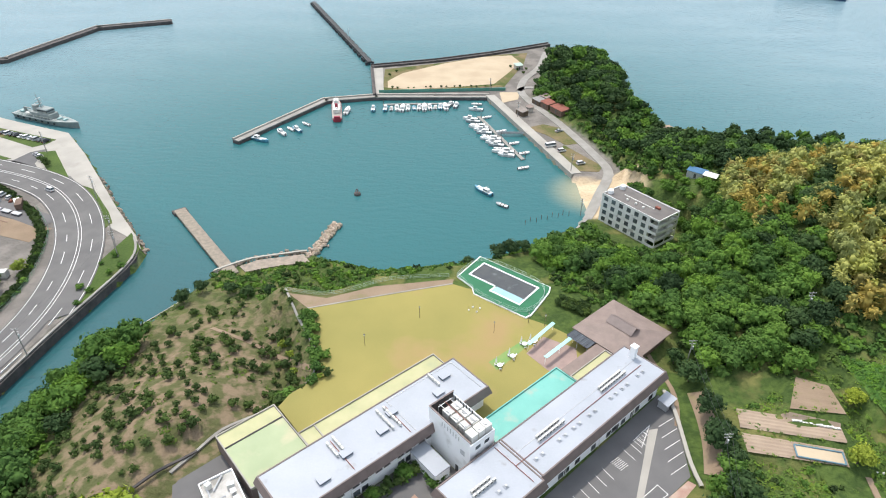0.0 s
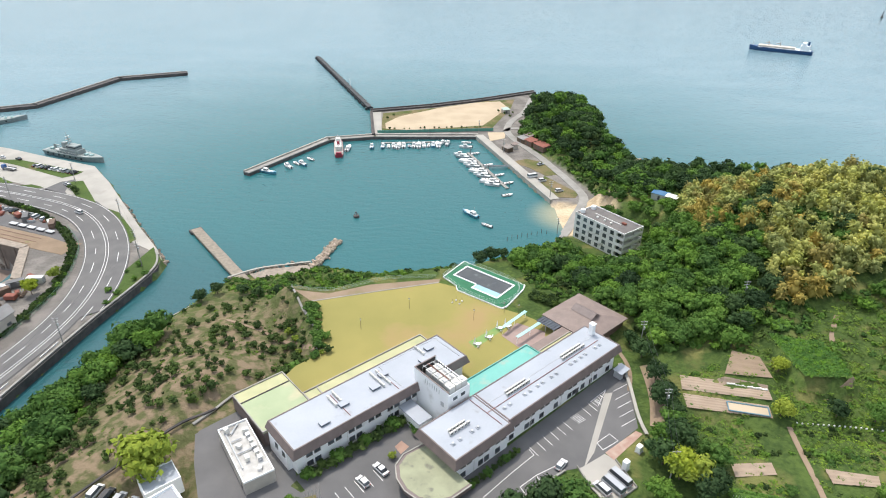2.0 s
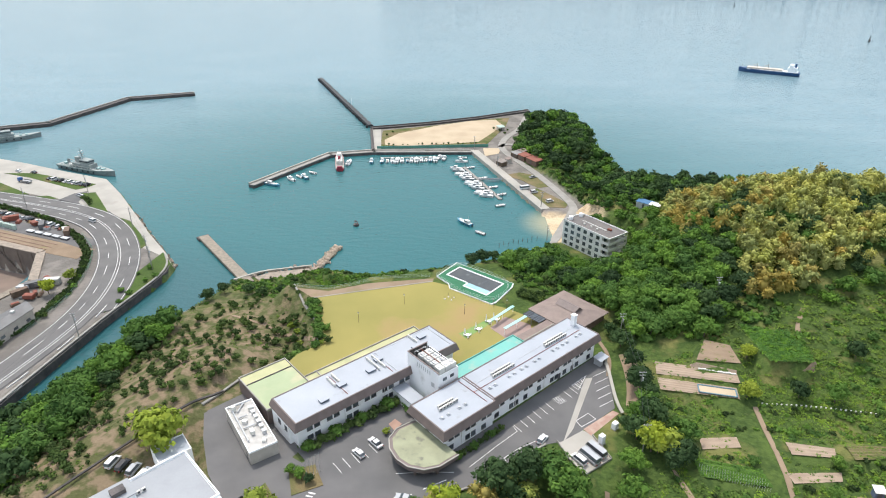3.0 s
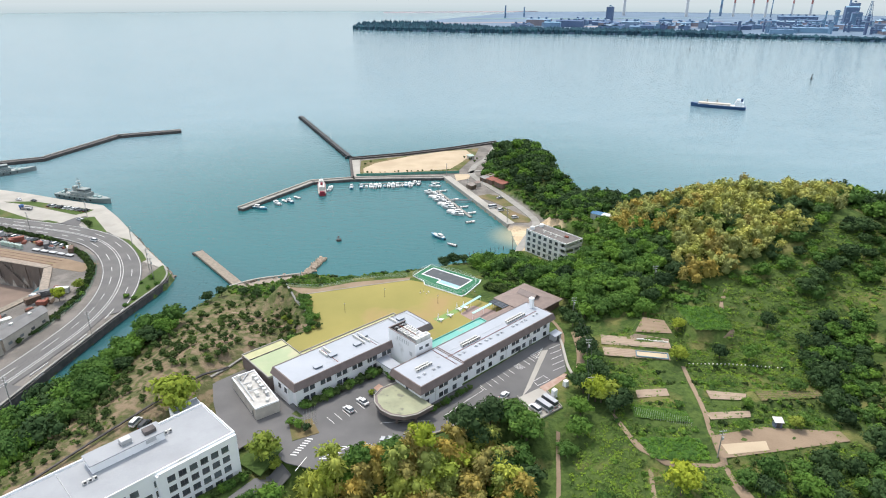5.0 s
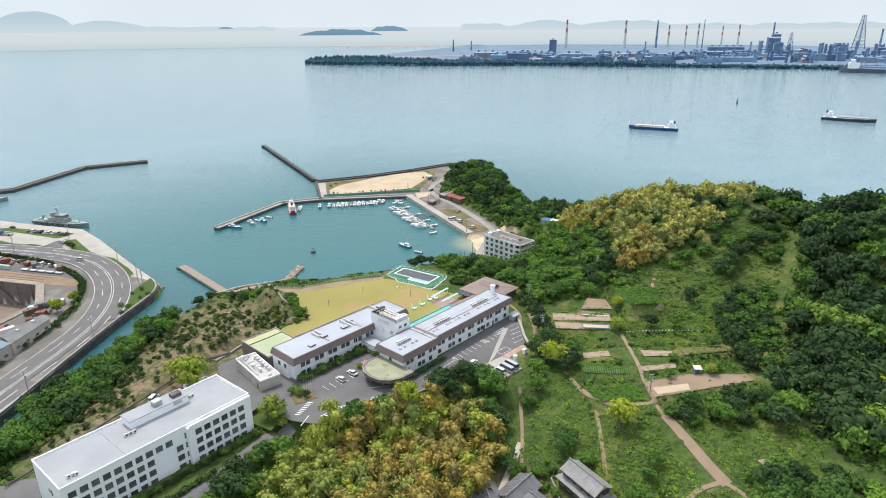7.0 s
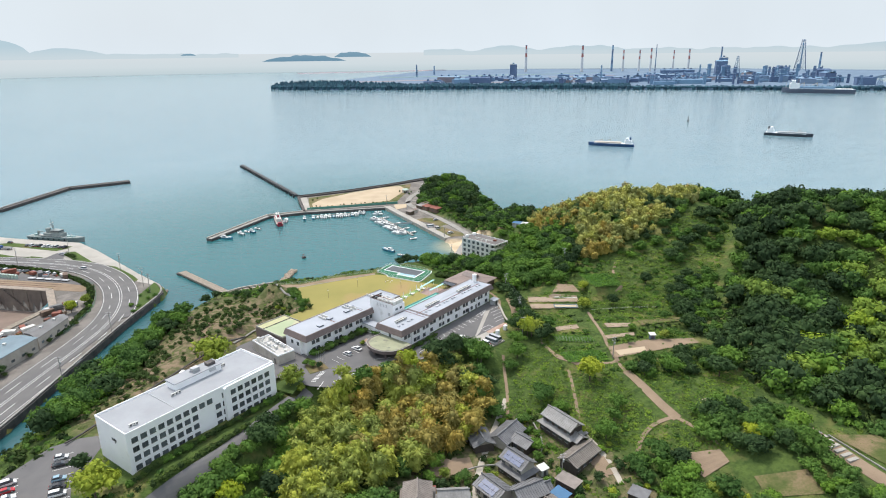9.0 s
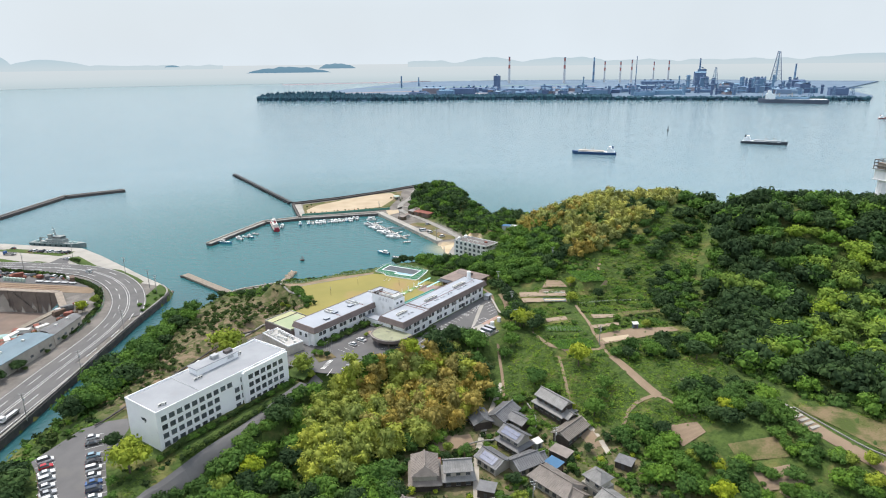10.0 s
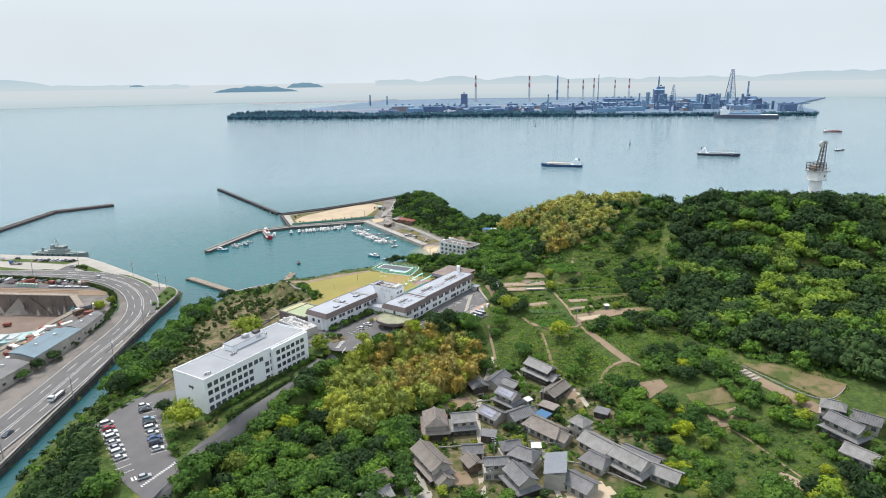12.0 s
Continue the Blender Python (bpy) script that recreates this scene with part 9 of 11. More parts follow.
def boat(kind, colour, x, y, deg, group="moored boats"):
    key = (kind, colour)
    m = pose(x, y, 0.1, 0, 0, deg)
    if key in BOATS:
        return copy_thing(BOATS[key], m)
    pt = PAINTS.setdefault(colour + "_hull", surf(colour + "_hull_paint", HULLS[colour], tuple(v * 0.85 for v in HULLS[colour]), 0.6, 0.35))
    wh = PAINTS.setdefault("deck", surf("boat_deck_white", (0.74, 0.74, 0.72), (0.60, 0.61, 0.60), 0.8, 0.5))
    label = {"cruiser": "small white motor cruiser with a cabin", "skiff": "open white dinghy with an outboard motor", "fishing": "small fishing boat with a wheelhouse"}[kind]
    ob = thing("boat", m, label if colour == "white" else label.replace("white", colour) if "white" in label else colour + " and white " + label, "boat", group)
    L, W, H = {"cruiser": (8.2, 2.6, 1.05), "skiff": (6.0, 2.1, 0.65), "fishing": (10.8, 3.0, 1.1)}[kind]
    h = part("hull", hull_mesh(L, W, H), pt, ob)
    part("deck", soft(boxes((-L * 0.44, L * 0.2, -W * 0.40, W * 0.40, H + 0.02, H + 0.10)), 0.03), wh, ob)
    part("rub_rail", boxes((-L * 0.46, L * 0.12, -W * 0.5 - 0.03, -W * 0.46, H - 0.12, H + 0.02), (-L * 0.46, L * 0.12, W * 0.46, W * 0.5 + 0.03, H - 0.12, H + 0.02)), M["frame"], ob)
    if kind != "skiff":
        cx = 0.02 if kind == "cruiser" else -0.2
        cb = part("cabin", soft(boxes((L * (cx - 0.12), L * (cx + 0.16), -W * 0.32, W * 0.32, H + 0.1, H + 1.35)), 0.12), wh, ob)
        part("window", boxes((L * (cx + 0.16) - 0.02, L * (cx + 0.16) + 0.03, -W * 0.27, W * 0.27, H + 0.7, H + 1.15)), M["glass"], cb)
        part("side_window", boxes((L * (cx - 0.08), L * (cx + 0.12), -W * 0.33, -W * 0.31, H + 0.7, H + 1.15), (L * (cx - 0.08), L * (cx + 0.12), W * 0.31, W * 0.33, H + 0.7, H + 1.15)), M["glass"], cb)
        part("foredeck", soft(boxes((L * 0.16, L * 0.34, -W * 0.28, W * 0.28, H + 0.1, H + 0.45)), 0.08), wh, ob)
        t = bmesh.new()
        tube(t, (L * cx - 0.6, 0, H + 1.3), (L * cx - 0.6, 0, H + (4.0 if kind == "fishing" else 2.4)), 0.04, seg=5)
        part("mast", t, M["metal"], ob)
    else:
        for px in (-1.2, 0.3):
            part("thwart", boxes((px - 0.18, px + 0.18, -W * 0.38, W * 0.38, H + 0.1, H + 0.22)), M["wood"], ob)
    part("outboard_motor", soft(boxes((-L / 2 - 0.45, -L / 2 - 0.05, -0.2, 0.2, 0.1, H + 0.55)), 0.06), M["frame"], ob)
    BOATS[key] = ob
    return ob


for i, x in enumerate((-24, -20.6, -17.4, -14.2, -11, -7.6, -4.6, -1.6, 1.6, 4.8, 7.6, 10.6)):
    boat(("cruiser", "skiff", "cruiser", "fishing")[i % 4], "white" if i % 5 else "blue", x, 341.5 + i * 0.25, 90 + (i % 3 - 1) * 4, "boats along the mole pontoon")
boat("cruiser", "white", 13.6, 347.5, 60)
boat("cruiser", "grey", 17.0, 346.5, 75)
for i in range(13):
    t = i / 12
    x, y = 29.5 + 15 * t, 327 - 47 * t
    boat(("cruiser", "cruiser", "skiff", "fishing")[i % 4], "white" if i % 4 != 1 else "grey", x - 5.4, y - 1.0, 166 + (i % 3) * 4, "boats along the east pontoon")
    if i in (0, 5, 9, 12):
        boat("skiff", "white", x + 4.0, y + 1.5, 20, "boats along the east pontoon")
for x, y, d, k, c in ((28, 340, 170, "cruiser", "white"), (29, 349, 172, "skiff", "white"), (46, 265, 20, "skiff", "white"), (-31, 341, 90, "cruiser", "blue"), (-45.5, 338, 85, "fishing", "white"), (-86, 298, -28, "fishing", "blue"), (-77, 307, 130, "cruiser", "white"), (-73, 312, 135, "skiff", "white"), (-69.5, 311, 130, "cruiser", "blue"), (-66, 319, 140, "skiff", "white"), (25, 242, 130, "fishing", "blue"), (32, 229.5, 140, "skiff", "grey")):
    boat(k, c, x, y, d)


def ferry():
    ob = thing("ferry", pose(-51.5, 338, 0.1, 0, 0, 98), "red and white ferry boat moored at the mole", "boat", "larger vessels")
    L, W = 31, 5.6
    red = PAINTS.setdefault("ferry_red", surf("red_hull_paint", (0.34, 0.035, 0.06), (0.27, 0.03, 0.045), 0.5, 0.4))
    part("hull", hull_mesh(L, W, 1.5, 0.25), red, ob)
    part("deck", soft(boxes((-L * 0.46, L * 0.28, -W * 0.47, W * 0.47, 1.5, 1.72)), 0.05), M["paleconcrete"], ob, "pale worn deck")
    part("lower_saloon", soft(boxes((-7.5, 6.5, -W * 0.31, W * 0.31, 1.7, 3.9)), 0.2), M["acwhite"], ob)
    for s in (-1, 1):
        for i in range(7):
            part("saloon_window", boxes((-6.8 + i * 1.9, -5.5 + i * 1.9, s * W * 0.315 - 0.03, s * W * 0.315 + 0.03, 2.7, 3.4)), M["glass"], ob)
        rail = bmesh.new()
        for i in range(10):
            tube(rail, (-L * 0.44 + i * 2.4, s * W * 0.40, 1.7), (-L * 0.44 + i * 2.4, s * W * 0.40, 2.7), 0.04, seg=4)
        tube(rail, (-L * 0.44, s * W * 0.40, 2.7), (-L * 0.44 + 21.6, s * W * 0.40, 2.7), 0.05, seg=4)
        part("rail", rail, M["acwhite"], ob)
    part("upper_deck", soft(boxes((-7.8, 6.9, -W * 0.34, W * 0.34, 3.9, 4.05)), 0.05), M["acwhite"], ob)
    part("bridge", soft(boxes((1.2, 5.4, -W * 0.25, W * 0.25, 4.05, 6.1)), 0.25), M["acwhite"], ob)
    part("bridge_window", boxes((1.5, 5.44, -W * 0.255, W * 0.255, 5.0, 5.6)), M["glass"], ob)
    part("funnel", soft(boxes((-4.6, -3.0, -0.8, 0.8, 4.05, 6.2)), 0.25), red, ob)
    for x in (-6.6, -1.8):
        part("life_raft", soft(boxes((x, x + 1.4, -0.5, 0.5, 4.05, 4.7)), 0.2), M["acwhite"], ob)
    t = bmesh.new()
    tube(t, (0.4, 0, 4.0), (0.2, 0, 9.6), 0.15, 0.06, 6)
    tube(t, (0.3, -1.1, 7.9), (0.3, 1.1, 7.9), 0.06, seg=5)
    part("mast", t, M["metal"], ob)
    part("ramp", boxes((-L * 0.5, -L * 0.45, -W * 0.3, W * 0.3, 1.4, 3.0)), red, ob)

ferry()


def buoy():
    ob = thing("buoy", pose(-30.6, 239.7, 0), "dark moored harbour buoy with a top frame", "buoy")
    t = bmesh.new()
    tube(t, (0, 0, -0.5), (0, 0, 0.9), 1.5, 1.4, 14)
    part("float", t, M["darkstone"], ob)
    t = bmesh.new()
    for a in range(4):
        c, s = math.cos(a * 1.57), math.sin(a * 1.57)
        tube(t, (c * 1.1, s * 1.1, 0.9), (c * 0.5, s * 0.5, 2.6), 0.08, seg=5)
    part("frame", t, M["rust"], ob)
    t = bmesh.new()
    tube(t, (0, 0, 2.5), (0, 0, 2.9), 0.55, 0.3, 8)
    part("top_mark", t, M["frame"], ob)


buoy()
# huts and sheds by the harbour
for x, y, d, L, W, r, w, lab in ((53, 328, -60, 6.0, 4.0, "tile3", "wood", "small dark hut on the quay"), (58, 333, -60, 3.4, 3.0, "brown", "plaster", "small kiosk on the quay"), (65, 344, -62, 7, 5, "tile2", "wood", "weathered boathouse with a grey roof"), (69, 337.5, -62, 7, 5.5, "rust", "wood", "weathered boathouse with a rusty red roof"), (74, 327, -62, 10, 6, "rust", "wood", "weathered boathouse with a rusty red roof"), (69, 346, -62, 6, 4, "brown", "plaster", "weathered boathouse with a brown roof"), (61, 410, 20, 5, 4, "fencepale", "plaster", "small pale shelter beside the sand")):
    shed(x, y, d, L, W, 2.6, r, w, lab, "boat_shed", "harbour sheds", 0.7)
car_at("white", "minibus", 62, 285, 2.34, 20, "cars on the harbour quay")
car_at("white", "minivan", 66.5, 279, 2.34, 20, "cars on the harbour quay")
car_at("white", "minivan", 73, 265, 2.34, 20, "cars on the harbour quay")
car_at("silver", "sedan", 69.5, 304, 2.34, 30, "cars on the harbour quay")


def old_flats():
    """Derelict four-storey block above the beach."""
    base, ang = 2.3, -54.5
    ob = thing("apartment_block", at_angle(69.6, 214.0, base, ang), "weathered white apartment block with balconies and a flat dark roof", "building")
    L, W, H = 27.0, 12.5, 12.0
    stain = surf("stained_white_concrete", (0.82, 0.81, 0.79), (0.70, 0.69, 0.67), 0.3, 0.85, stain=(0.45, 0.43, 0.39), stain_scale=0.35, stain_at=0.58)
    part("wall", boxes((0, L - 4, 0, W, -2, H)), stain, ob, "stained white concrete wall")
    part("roof", boxes((0.3, L - 0.3, 0.3, W - 0.3, H, H + 0.05)), surf("dark_roof_felt", (0.13, 0.12, 0.115), (0.18, 0.165, 0.155), 0.3, 0.9), ob, "dark felt roof")
    parapet(ob, 0, L, 0, W, H, 0.5, 0.3, stain)
    for f in range(4):
        z = f * 3.0
        part("balcony_slab", boxes((L - 4, L, 0, W, z - 0.2, z + 0.05)), stain, ob)
        part("balcony_front", boxes((L - 0.25, L, 0, W, z + 0.05, z + 1.1), (L - 4, L, 0, 0.2, z + 0.05, z + 1.1), (L - 4, L, W - 0.2, W, z + 0.05, z + 1.1)), stain, ob)
        for k in range(3):
            part("balcony_door", boxes((L - 4.02 + 0.02, L - 3.95, 1.2 + k * 3.8, 3.4 + k * 3.8, z + 0.1, z + 2.2)), M["glass"], ob)
        for k in range(6):
            window_unit(ob, 2.2 + k * 3.7, z + 1.0, 1.7, 1.5, y=0.0)
            if k % 2:
                window_unit(ob, 2.2 + k * 3.7, z + 1.0, 1.7, 1.5, y=W, facing=1)
        for k in (3.5, 8.5):
            window_unit(ob, k, z + 1.0, 1.3, 1.4, y=0.0, axis="y")
    part("column", boxes((L - 0.3, L, 0, 0.3, 0, H), (L - 0.3, L, W - 0.3, W, 0, H), (L - 0.3, L, W / 2 - 0.15, W / 2 + 0.15, 0, H)), stain, ob)
    part("balcony_roof", boxes((L - 4, L, 0, W, H - 0.2, H)), stain, ob)
    for x, y in ((1.6, 3.0), (2.0, 9.6)):
        t = bmesh.new()
        tube(t, (x, y, H + 0.05), (x, y, H + 1.5), 1.1, 1.1, 14)
        tube(t, (x, y, H + 1.5), (x, y, H + 1.9), 1.1, 0.3, 14)
        part("water_tank", t, M["white"], ob)
    part("roof_duct", boxes((6, 20, 6.0, 6.35, H + 0.05, H + 0.4)), M["acwhite"], ob)
    for x in (9, 13, 16.5):
        part("roof_vent", soft(boxes((x, x + 0.8, 3.2, 4.0, H + 0.05, H + 0.8)), 0.05), M["acwhite"], ob)
    part("rusty_cowl", soft(boxes((19.5, 21.5, 7.2, 8.4, H + 0.05, H + 0.9)), 0.08), M["rust"], ob)


old_flats()
sh = shed(111, 226, -40, 7.0, 4.0, 2.6, "bluesheet", "metal", "small shed with a faded blue roof", group="harbour sheds")
shed(114, 220, -40, 5.0, 3.4, 2.2, "acwhite", "wood", "small shed with a white sheet roof", group="harbour sheds")
plot([(100, 236), (107, 240), (112, 232), (105, 228)], "dirt", "bare plot with a pale slab", 0.2, 8)
plot([(118, 296), (126, 300), (134, 284), (126, 280)], "soil", "terraced brown field above the sea", 0.3, 10, 4)
ribbon("bare_bank", fine([(60, 172), (70, 176), (80, 180), (88, 180)], 2.0), 5.0, 0.2, M["dirt"], "bare earth clearing below the flats", "ground")
wf = thing("weir_stakes", pose(0, 0, 0), "row of dark fishing stakes in the shallows", "stakes")
for i in range(9):
    t = bmesh.new()
    x, y = 40 + i * 2.4, 214 + i * 0.9 + (i % 2) * 1.5
    tube(t, (x, y, -1.5), (x, y, 2.2), 0.1, seg=6)
    part("stake", t, M["wood"], wf)


# ---- quay, dock and works beside the road ----
flat_sheet("quay_apron", [(-400, 395), (-300, 351.5), (-247, 329.5), (-218, 315.5), (-184, 300.5), (-165, 276.5), (-127, 222.5), (-112, 202.6), (-106, 192.6), (-114, 201), (-131, 213), (-146, 234), (-164, 252), (-186, 264), (-226, 282), (-300, 312), (-400, 350)], 3.12, M["paleconcrete"], "wide pale concrete quay apron", "quay")
flat_sheet("quay_road", [(-230, 283), (-205, 270), (-195, 268.5), (-175, 259), (-160, 252), (-150, 241), (-143, 229), (-157, 230), (-172, 238), (-187, 246), (-206, 256), (-236, 268)], 3.17, M["road"], "grey asphalt junction between road and quay", "road")
flat_sheet("pavement", [(-205, 262), (-196, 264), (-191, 277.5), (-185, 281), (-182.5, 265), (-174, 254), (-160, 246.5), (-181, 246)], 3.17, M["asphalt"], "worn asphalt mouth of the side road to the quay", "road")
for poly, lab in (([(-250, 311), (-230, 303), (-193, 283), (-188, 287), (-186, 292), (-232, 311)], "grass verge on the quay"), ([(-188, 277), (-180, 279), (-159, 249), (-168, 251)], "triangular grass island by the junction"), ([(-150.5, 243), (-144, 239.4), (-129.2, 219.6), (-124.4, 211.4), (-126, 207), (-129, 210), (-134.4, 222.4)], "curved grass verge beside the road"), ([(-114, 204), (-106.5, 193), (-106.5, 186), (-112, 164), (-117, 153), (-117, 165), (-118, 184)], "rough grass verge at the canal mouth"), ([(-230, 268), (-206, 266), (-196, 270), (-204, 274)], "thin grass verge"), ([(-262, 296), (-232, 276), (-215, 276), (-250, 300)], "grass verge on the quay")):
    flat_sheet("grass_verge", poly, 3.22, M["grass"], lab, "verge")
for p in scatter([(-117, 154), (-111, 164), (-107, 184), (-114, 200), (-118, 180)], 6.2, 71, off=[]):
    tree("greenbush", *p, 0.5 + 0.7 * ((p[0] * 3.7) % 1), "shrubs at the canal mouth", z=3.2)
for x, y in ((-178, 266), (-175, 262), (-181, 268)):
    tree("bush", x, y, 1.6, "shrubs on the road island", z=3.2)
HEDGE = [(-250, 271), (-227, 262), (-196, 247), (-183, 240), (-162, 222), (-148, 205), (-142.5, 189), (-138.5, 171), (-139.5, 155), (-142, 138)]
woodland("long dense dark hedge along the works boundary", [(p[0] + _st.uniform(-0.7, 0.7), p[1] + _st.uniform(-0.7, 0.7)) for p in fine(HEDGE, 1.0) for _ in range(2)], {"dark_tuft": 3, "tuft": 0.5}, 72, 0.8, 1.2, "hedge")
fence_line("boundary_fence", offset_line(HEDGE[4:], 2.4), 1.6, "green mesh fence along the works", M["fencegreen"], post_every=4.0, z_of=3.0)


def dry_dock():
    ob = thing("dry_dock", pose(0, 0, 0), "deep concrete dry dock with stained walls", "dry dock", kind="structure")
    wallm = surf("stained_dock_concrete", (0.21, 0.17, 0.14), (0.14, 0.115, 0.10), 0.15, 0.9, bump=0.4, bscale=2, stain=(0.11, 0.09, 0.08), stain_scale=0.12, stain_at=0.55)
    line = [(-330, 268), (-169, 204), (-158, 178), (-196, 88)]
    for a, b in zip(line, line[1:]):
        d = math.hypot(b[0] - a[0], b[1] - a[1])
        nx, ny = -(b[1] - a[1]) / d, (b[0] - a[0]) / d
        slab("dock_wall", [(a[0] + nx * 1.6, a[1] + ny * 1.6), (b[0] + nx * 1.6, b[1] + ny * 1.6), (b[0] - nx * 1.2, b[1] - ny * 1.2), (a[0] - nx * 1.2, a[1] - ny * 1.2)], -10.5, 3.1, wallm, ob)
        k = int(d / 9)
        for i in range(k):
            t = (i + 0.5) / k
            cx, cy = a[0] + (b[0] - a[0]) * t - nx * 1.2, a[1] + (b[1] - a[1]) * t - ny * 1.2
            o = part("wall_rib", boxes((-0.35, 0.35, -0.3, 0.3, -9.5, 2.8)), wallm, ob)
            o.matrix_basis = pose(cx, cy, 0, 0, 0, math.degrees(math.atan2(b[1] - a[1], b[0] - a[0])))
        slab("dock_coping", [(a[0] + nx * 2.2, a[1] + ny * 2.2), (b[0] + nx * 2.2, b[1] + ny * 2.2), (b[0] - nx * 1.5, b[1] - ny * 1.5), (a[0] - nx * 1.5, a[1] - ny * 1.5)], 3.1, 3.5, M["rubble"], ob)
    slab("dock_floor", [(-329, 262), (-171, 202), (-161, 177), (-197, 94), (-329, 122)], -9.6, -9.3, surf("dusty_dock_floor", (0.24, 0.18, 0.145), (0.18, 0.135, 0.11), 0.1, 0.95, stain=(0.17, 0.135, 0.115), stain_scale=0.08), ob)
    st = part("dock_stair", boxes(*[(i * 0.9, i * 0.9 + 0.9, 0, 1.6, -9.3, 2.6 - i * 0.75) for i in range(15)]), wallm, ob)
    st.matrix_basis = pose(-196, 212.5, 0, 0, 0, -22)


dry_dock()
M["rail"] = surf("rusty_rail", (0.26, 0.16, 0.11), (0.20, 0.12, 0.09), 0.6, 0.7)
for off in (1.5, 4.0, 7.0):
    line = offset_line([(-330, 268), (-169, 204)], off + 1.8)
    ribbon("crane_rail", line, 0.35, 0.3, M["rail"], "rusty crane rail along the dry dock", "rail", fixed=3.0)
ribbon("rail_bed", offset_line([(-330, 268), (-169, 204), (-150, 197)], 6.0), 10.5, 0.12, M["dirt"], "brown earth strip with rails along the dock", "ground", fixed=3.0)
ribbon("works_road", offset_line([(-330, 280), (-169, 214), (-152, 205)], 7.0), 9.0, 0.14, M["asphalt"], "grey asphalt works road beside the dock", "road", fixed=3.0)


def works_shed(name, poly, h, roofmat, label, ridge=0.8):
    """Long industrial building over a plan quad, with a low pitched roof."""
    a, b, c, d = (Vector((*p, 0)) for p in poly)
    ob = thing(name, pose(0, 0, 3.0), label, "building", "works buildings")
    part("wall", prism(bmesh.new(), [tuple(p[:2]) for p in poly], -0.5, h), M["plaster"], ob, "pale works wall")
    bm = bmesh.new()
    mid0, mid1 = (a + d) / 2, (b + c) / 2
    cen = (a + b + c + d) / 4

    def out(p, z):
        q = p + (p - cen).normalized() * 0.5
        return bm.verts.new((q.x, q.y, z))
    va, vb, vc, vd, r0, r1 = out(a, h), out(b, h), out(c, h), out(d, h), out(mid0, h + ridge), out(mid1, h + ridge)
    bm.faces.new((va, vb, r1, r0))
    bm.faces.new((r0, r1, vc, vd))
    bm.faces.new((va, r0, vd))
    bm.faces.new((vb, vc, r1))
    ret = bmesh.ops.extrude_face_region(bm, geom=bm.faces[:])
    for v in (g for g in ret["geom"] if isinstance(g, bmesh.types.BMVert)):
        v.co.z += 0.2
    bmesh.ops.recalc_face_normals(bm, faces=bm.faces[:])
    part("roof", bm, roofmat, ob)
    L = (b - a).length
    ang = math.degrees(math.atan2((b - a).y, (b - a).x))
    for i in range(int(L / 5)):
        for p0, p1, sg in ((a, b, -1), (d, c, 1)):
            t = (i + 0.5) / int(L / 5)
            q = p0 + (p1 - p0) * t
            w = part("window", boxes((-0.9, 0.9, -0.06, 0.06, 1.6, 2.7)), M["glass"], ob)
            w.matrix_basis = pose(q.x, q.y, 0, 0, 0, ang)
    for t in (0.3, 0.7):
        q = mid0 + (mid1 - mid0) * t
        v = part("roof_vent", soft(boxes((-0.6, 0.6, -0.6, 0.6, h + ridge - 0.1, h + ridge + 0.9)), 0.06), M["acwhite"], ob)
        v.matrix_basis = pose(q.x, q.y, 0, 0, 0, ang)
    return ob


M["blueroof"] = surf("blue_grey_roof_sheet", (0.15, 0.225, 0.27), (0.11, 0.17, 0.21), 0.15, 0.5, bump=0.3, bscale=2)
M["greyroof"] = surf("dark_grey_roof_sheet", (0.16, 0.16, 0.162), (0.11, 0.11, 0.112), 0.2, 0.6)
M["tealroof"] = surf("pale_teal_sheet", (0.30, 0.45, 0.44), (0.25, 0.38, 0.38), 0.2, 0.5)
works_shed("works_shed", [(-155.5, 93), (-144, 124), (-157, 129), (-169, 103)], 6.0, M["blueroof"], "long works shed with a blue-grey roof")
works_shed("works_shed", [(-144.5, 126), (-139.5, 148), (-145, 153), (-153, 134)], 5.0, M["greyroof"], "works shed with a dark grey roof and white walls")
works_shed("works_shed", [(-166, 68), (-157, 90), (-170, 98), (-181, 78)], 5.0, M["greyroof"], "works shed with a dark flat roof")
works_shed("works_shed", [(-205, 100), (-196, 135), (-210, 140), (-220, 105)], 6.0, M["greyroof"], "works shed beside the dock")


def dock_hull():
    ob = thing("ship_in_dock", pose(-186, 141, -8.6, 0, 0, -12), "pale teal vessel section standing in the dry dock", "ship")
    part("hull", hull_mesh(46, 13, 11.0, 0.3), M["tealroof"], ob)
    part("deckhouse", soft(boxes((-16, -8, -4, 4, 11, 15.5)), 0.2), M["acwhite"], ob)
    for x in (-2, 4, 10):
        part("hatch", soft(boxes((x, x + 4, -3.4, 3.4, 11.2, 12.2)), 0.1), M["metal"], ob)
    part("deck_gear", boxes((-22, -20, -2, 2, 11, 12.4), (14, 15.5, -1.5, 1.5, 11.6, 13)), M["fencegreen"], ob)


dock_hull()
_cl = random.Random(12)
CRATE = [M["rust"], M["acwhite"], M["metal"], M["wood"], surf("ochre_steel", (0.36, 0.22, 0.09), (0.28, 0.17, 0.07), 0.6, 0.6), M["greyroof"], M["rust"], M["wood"]]


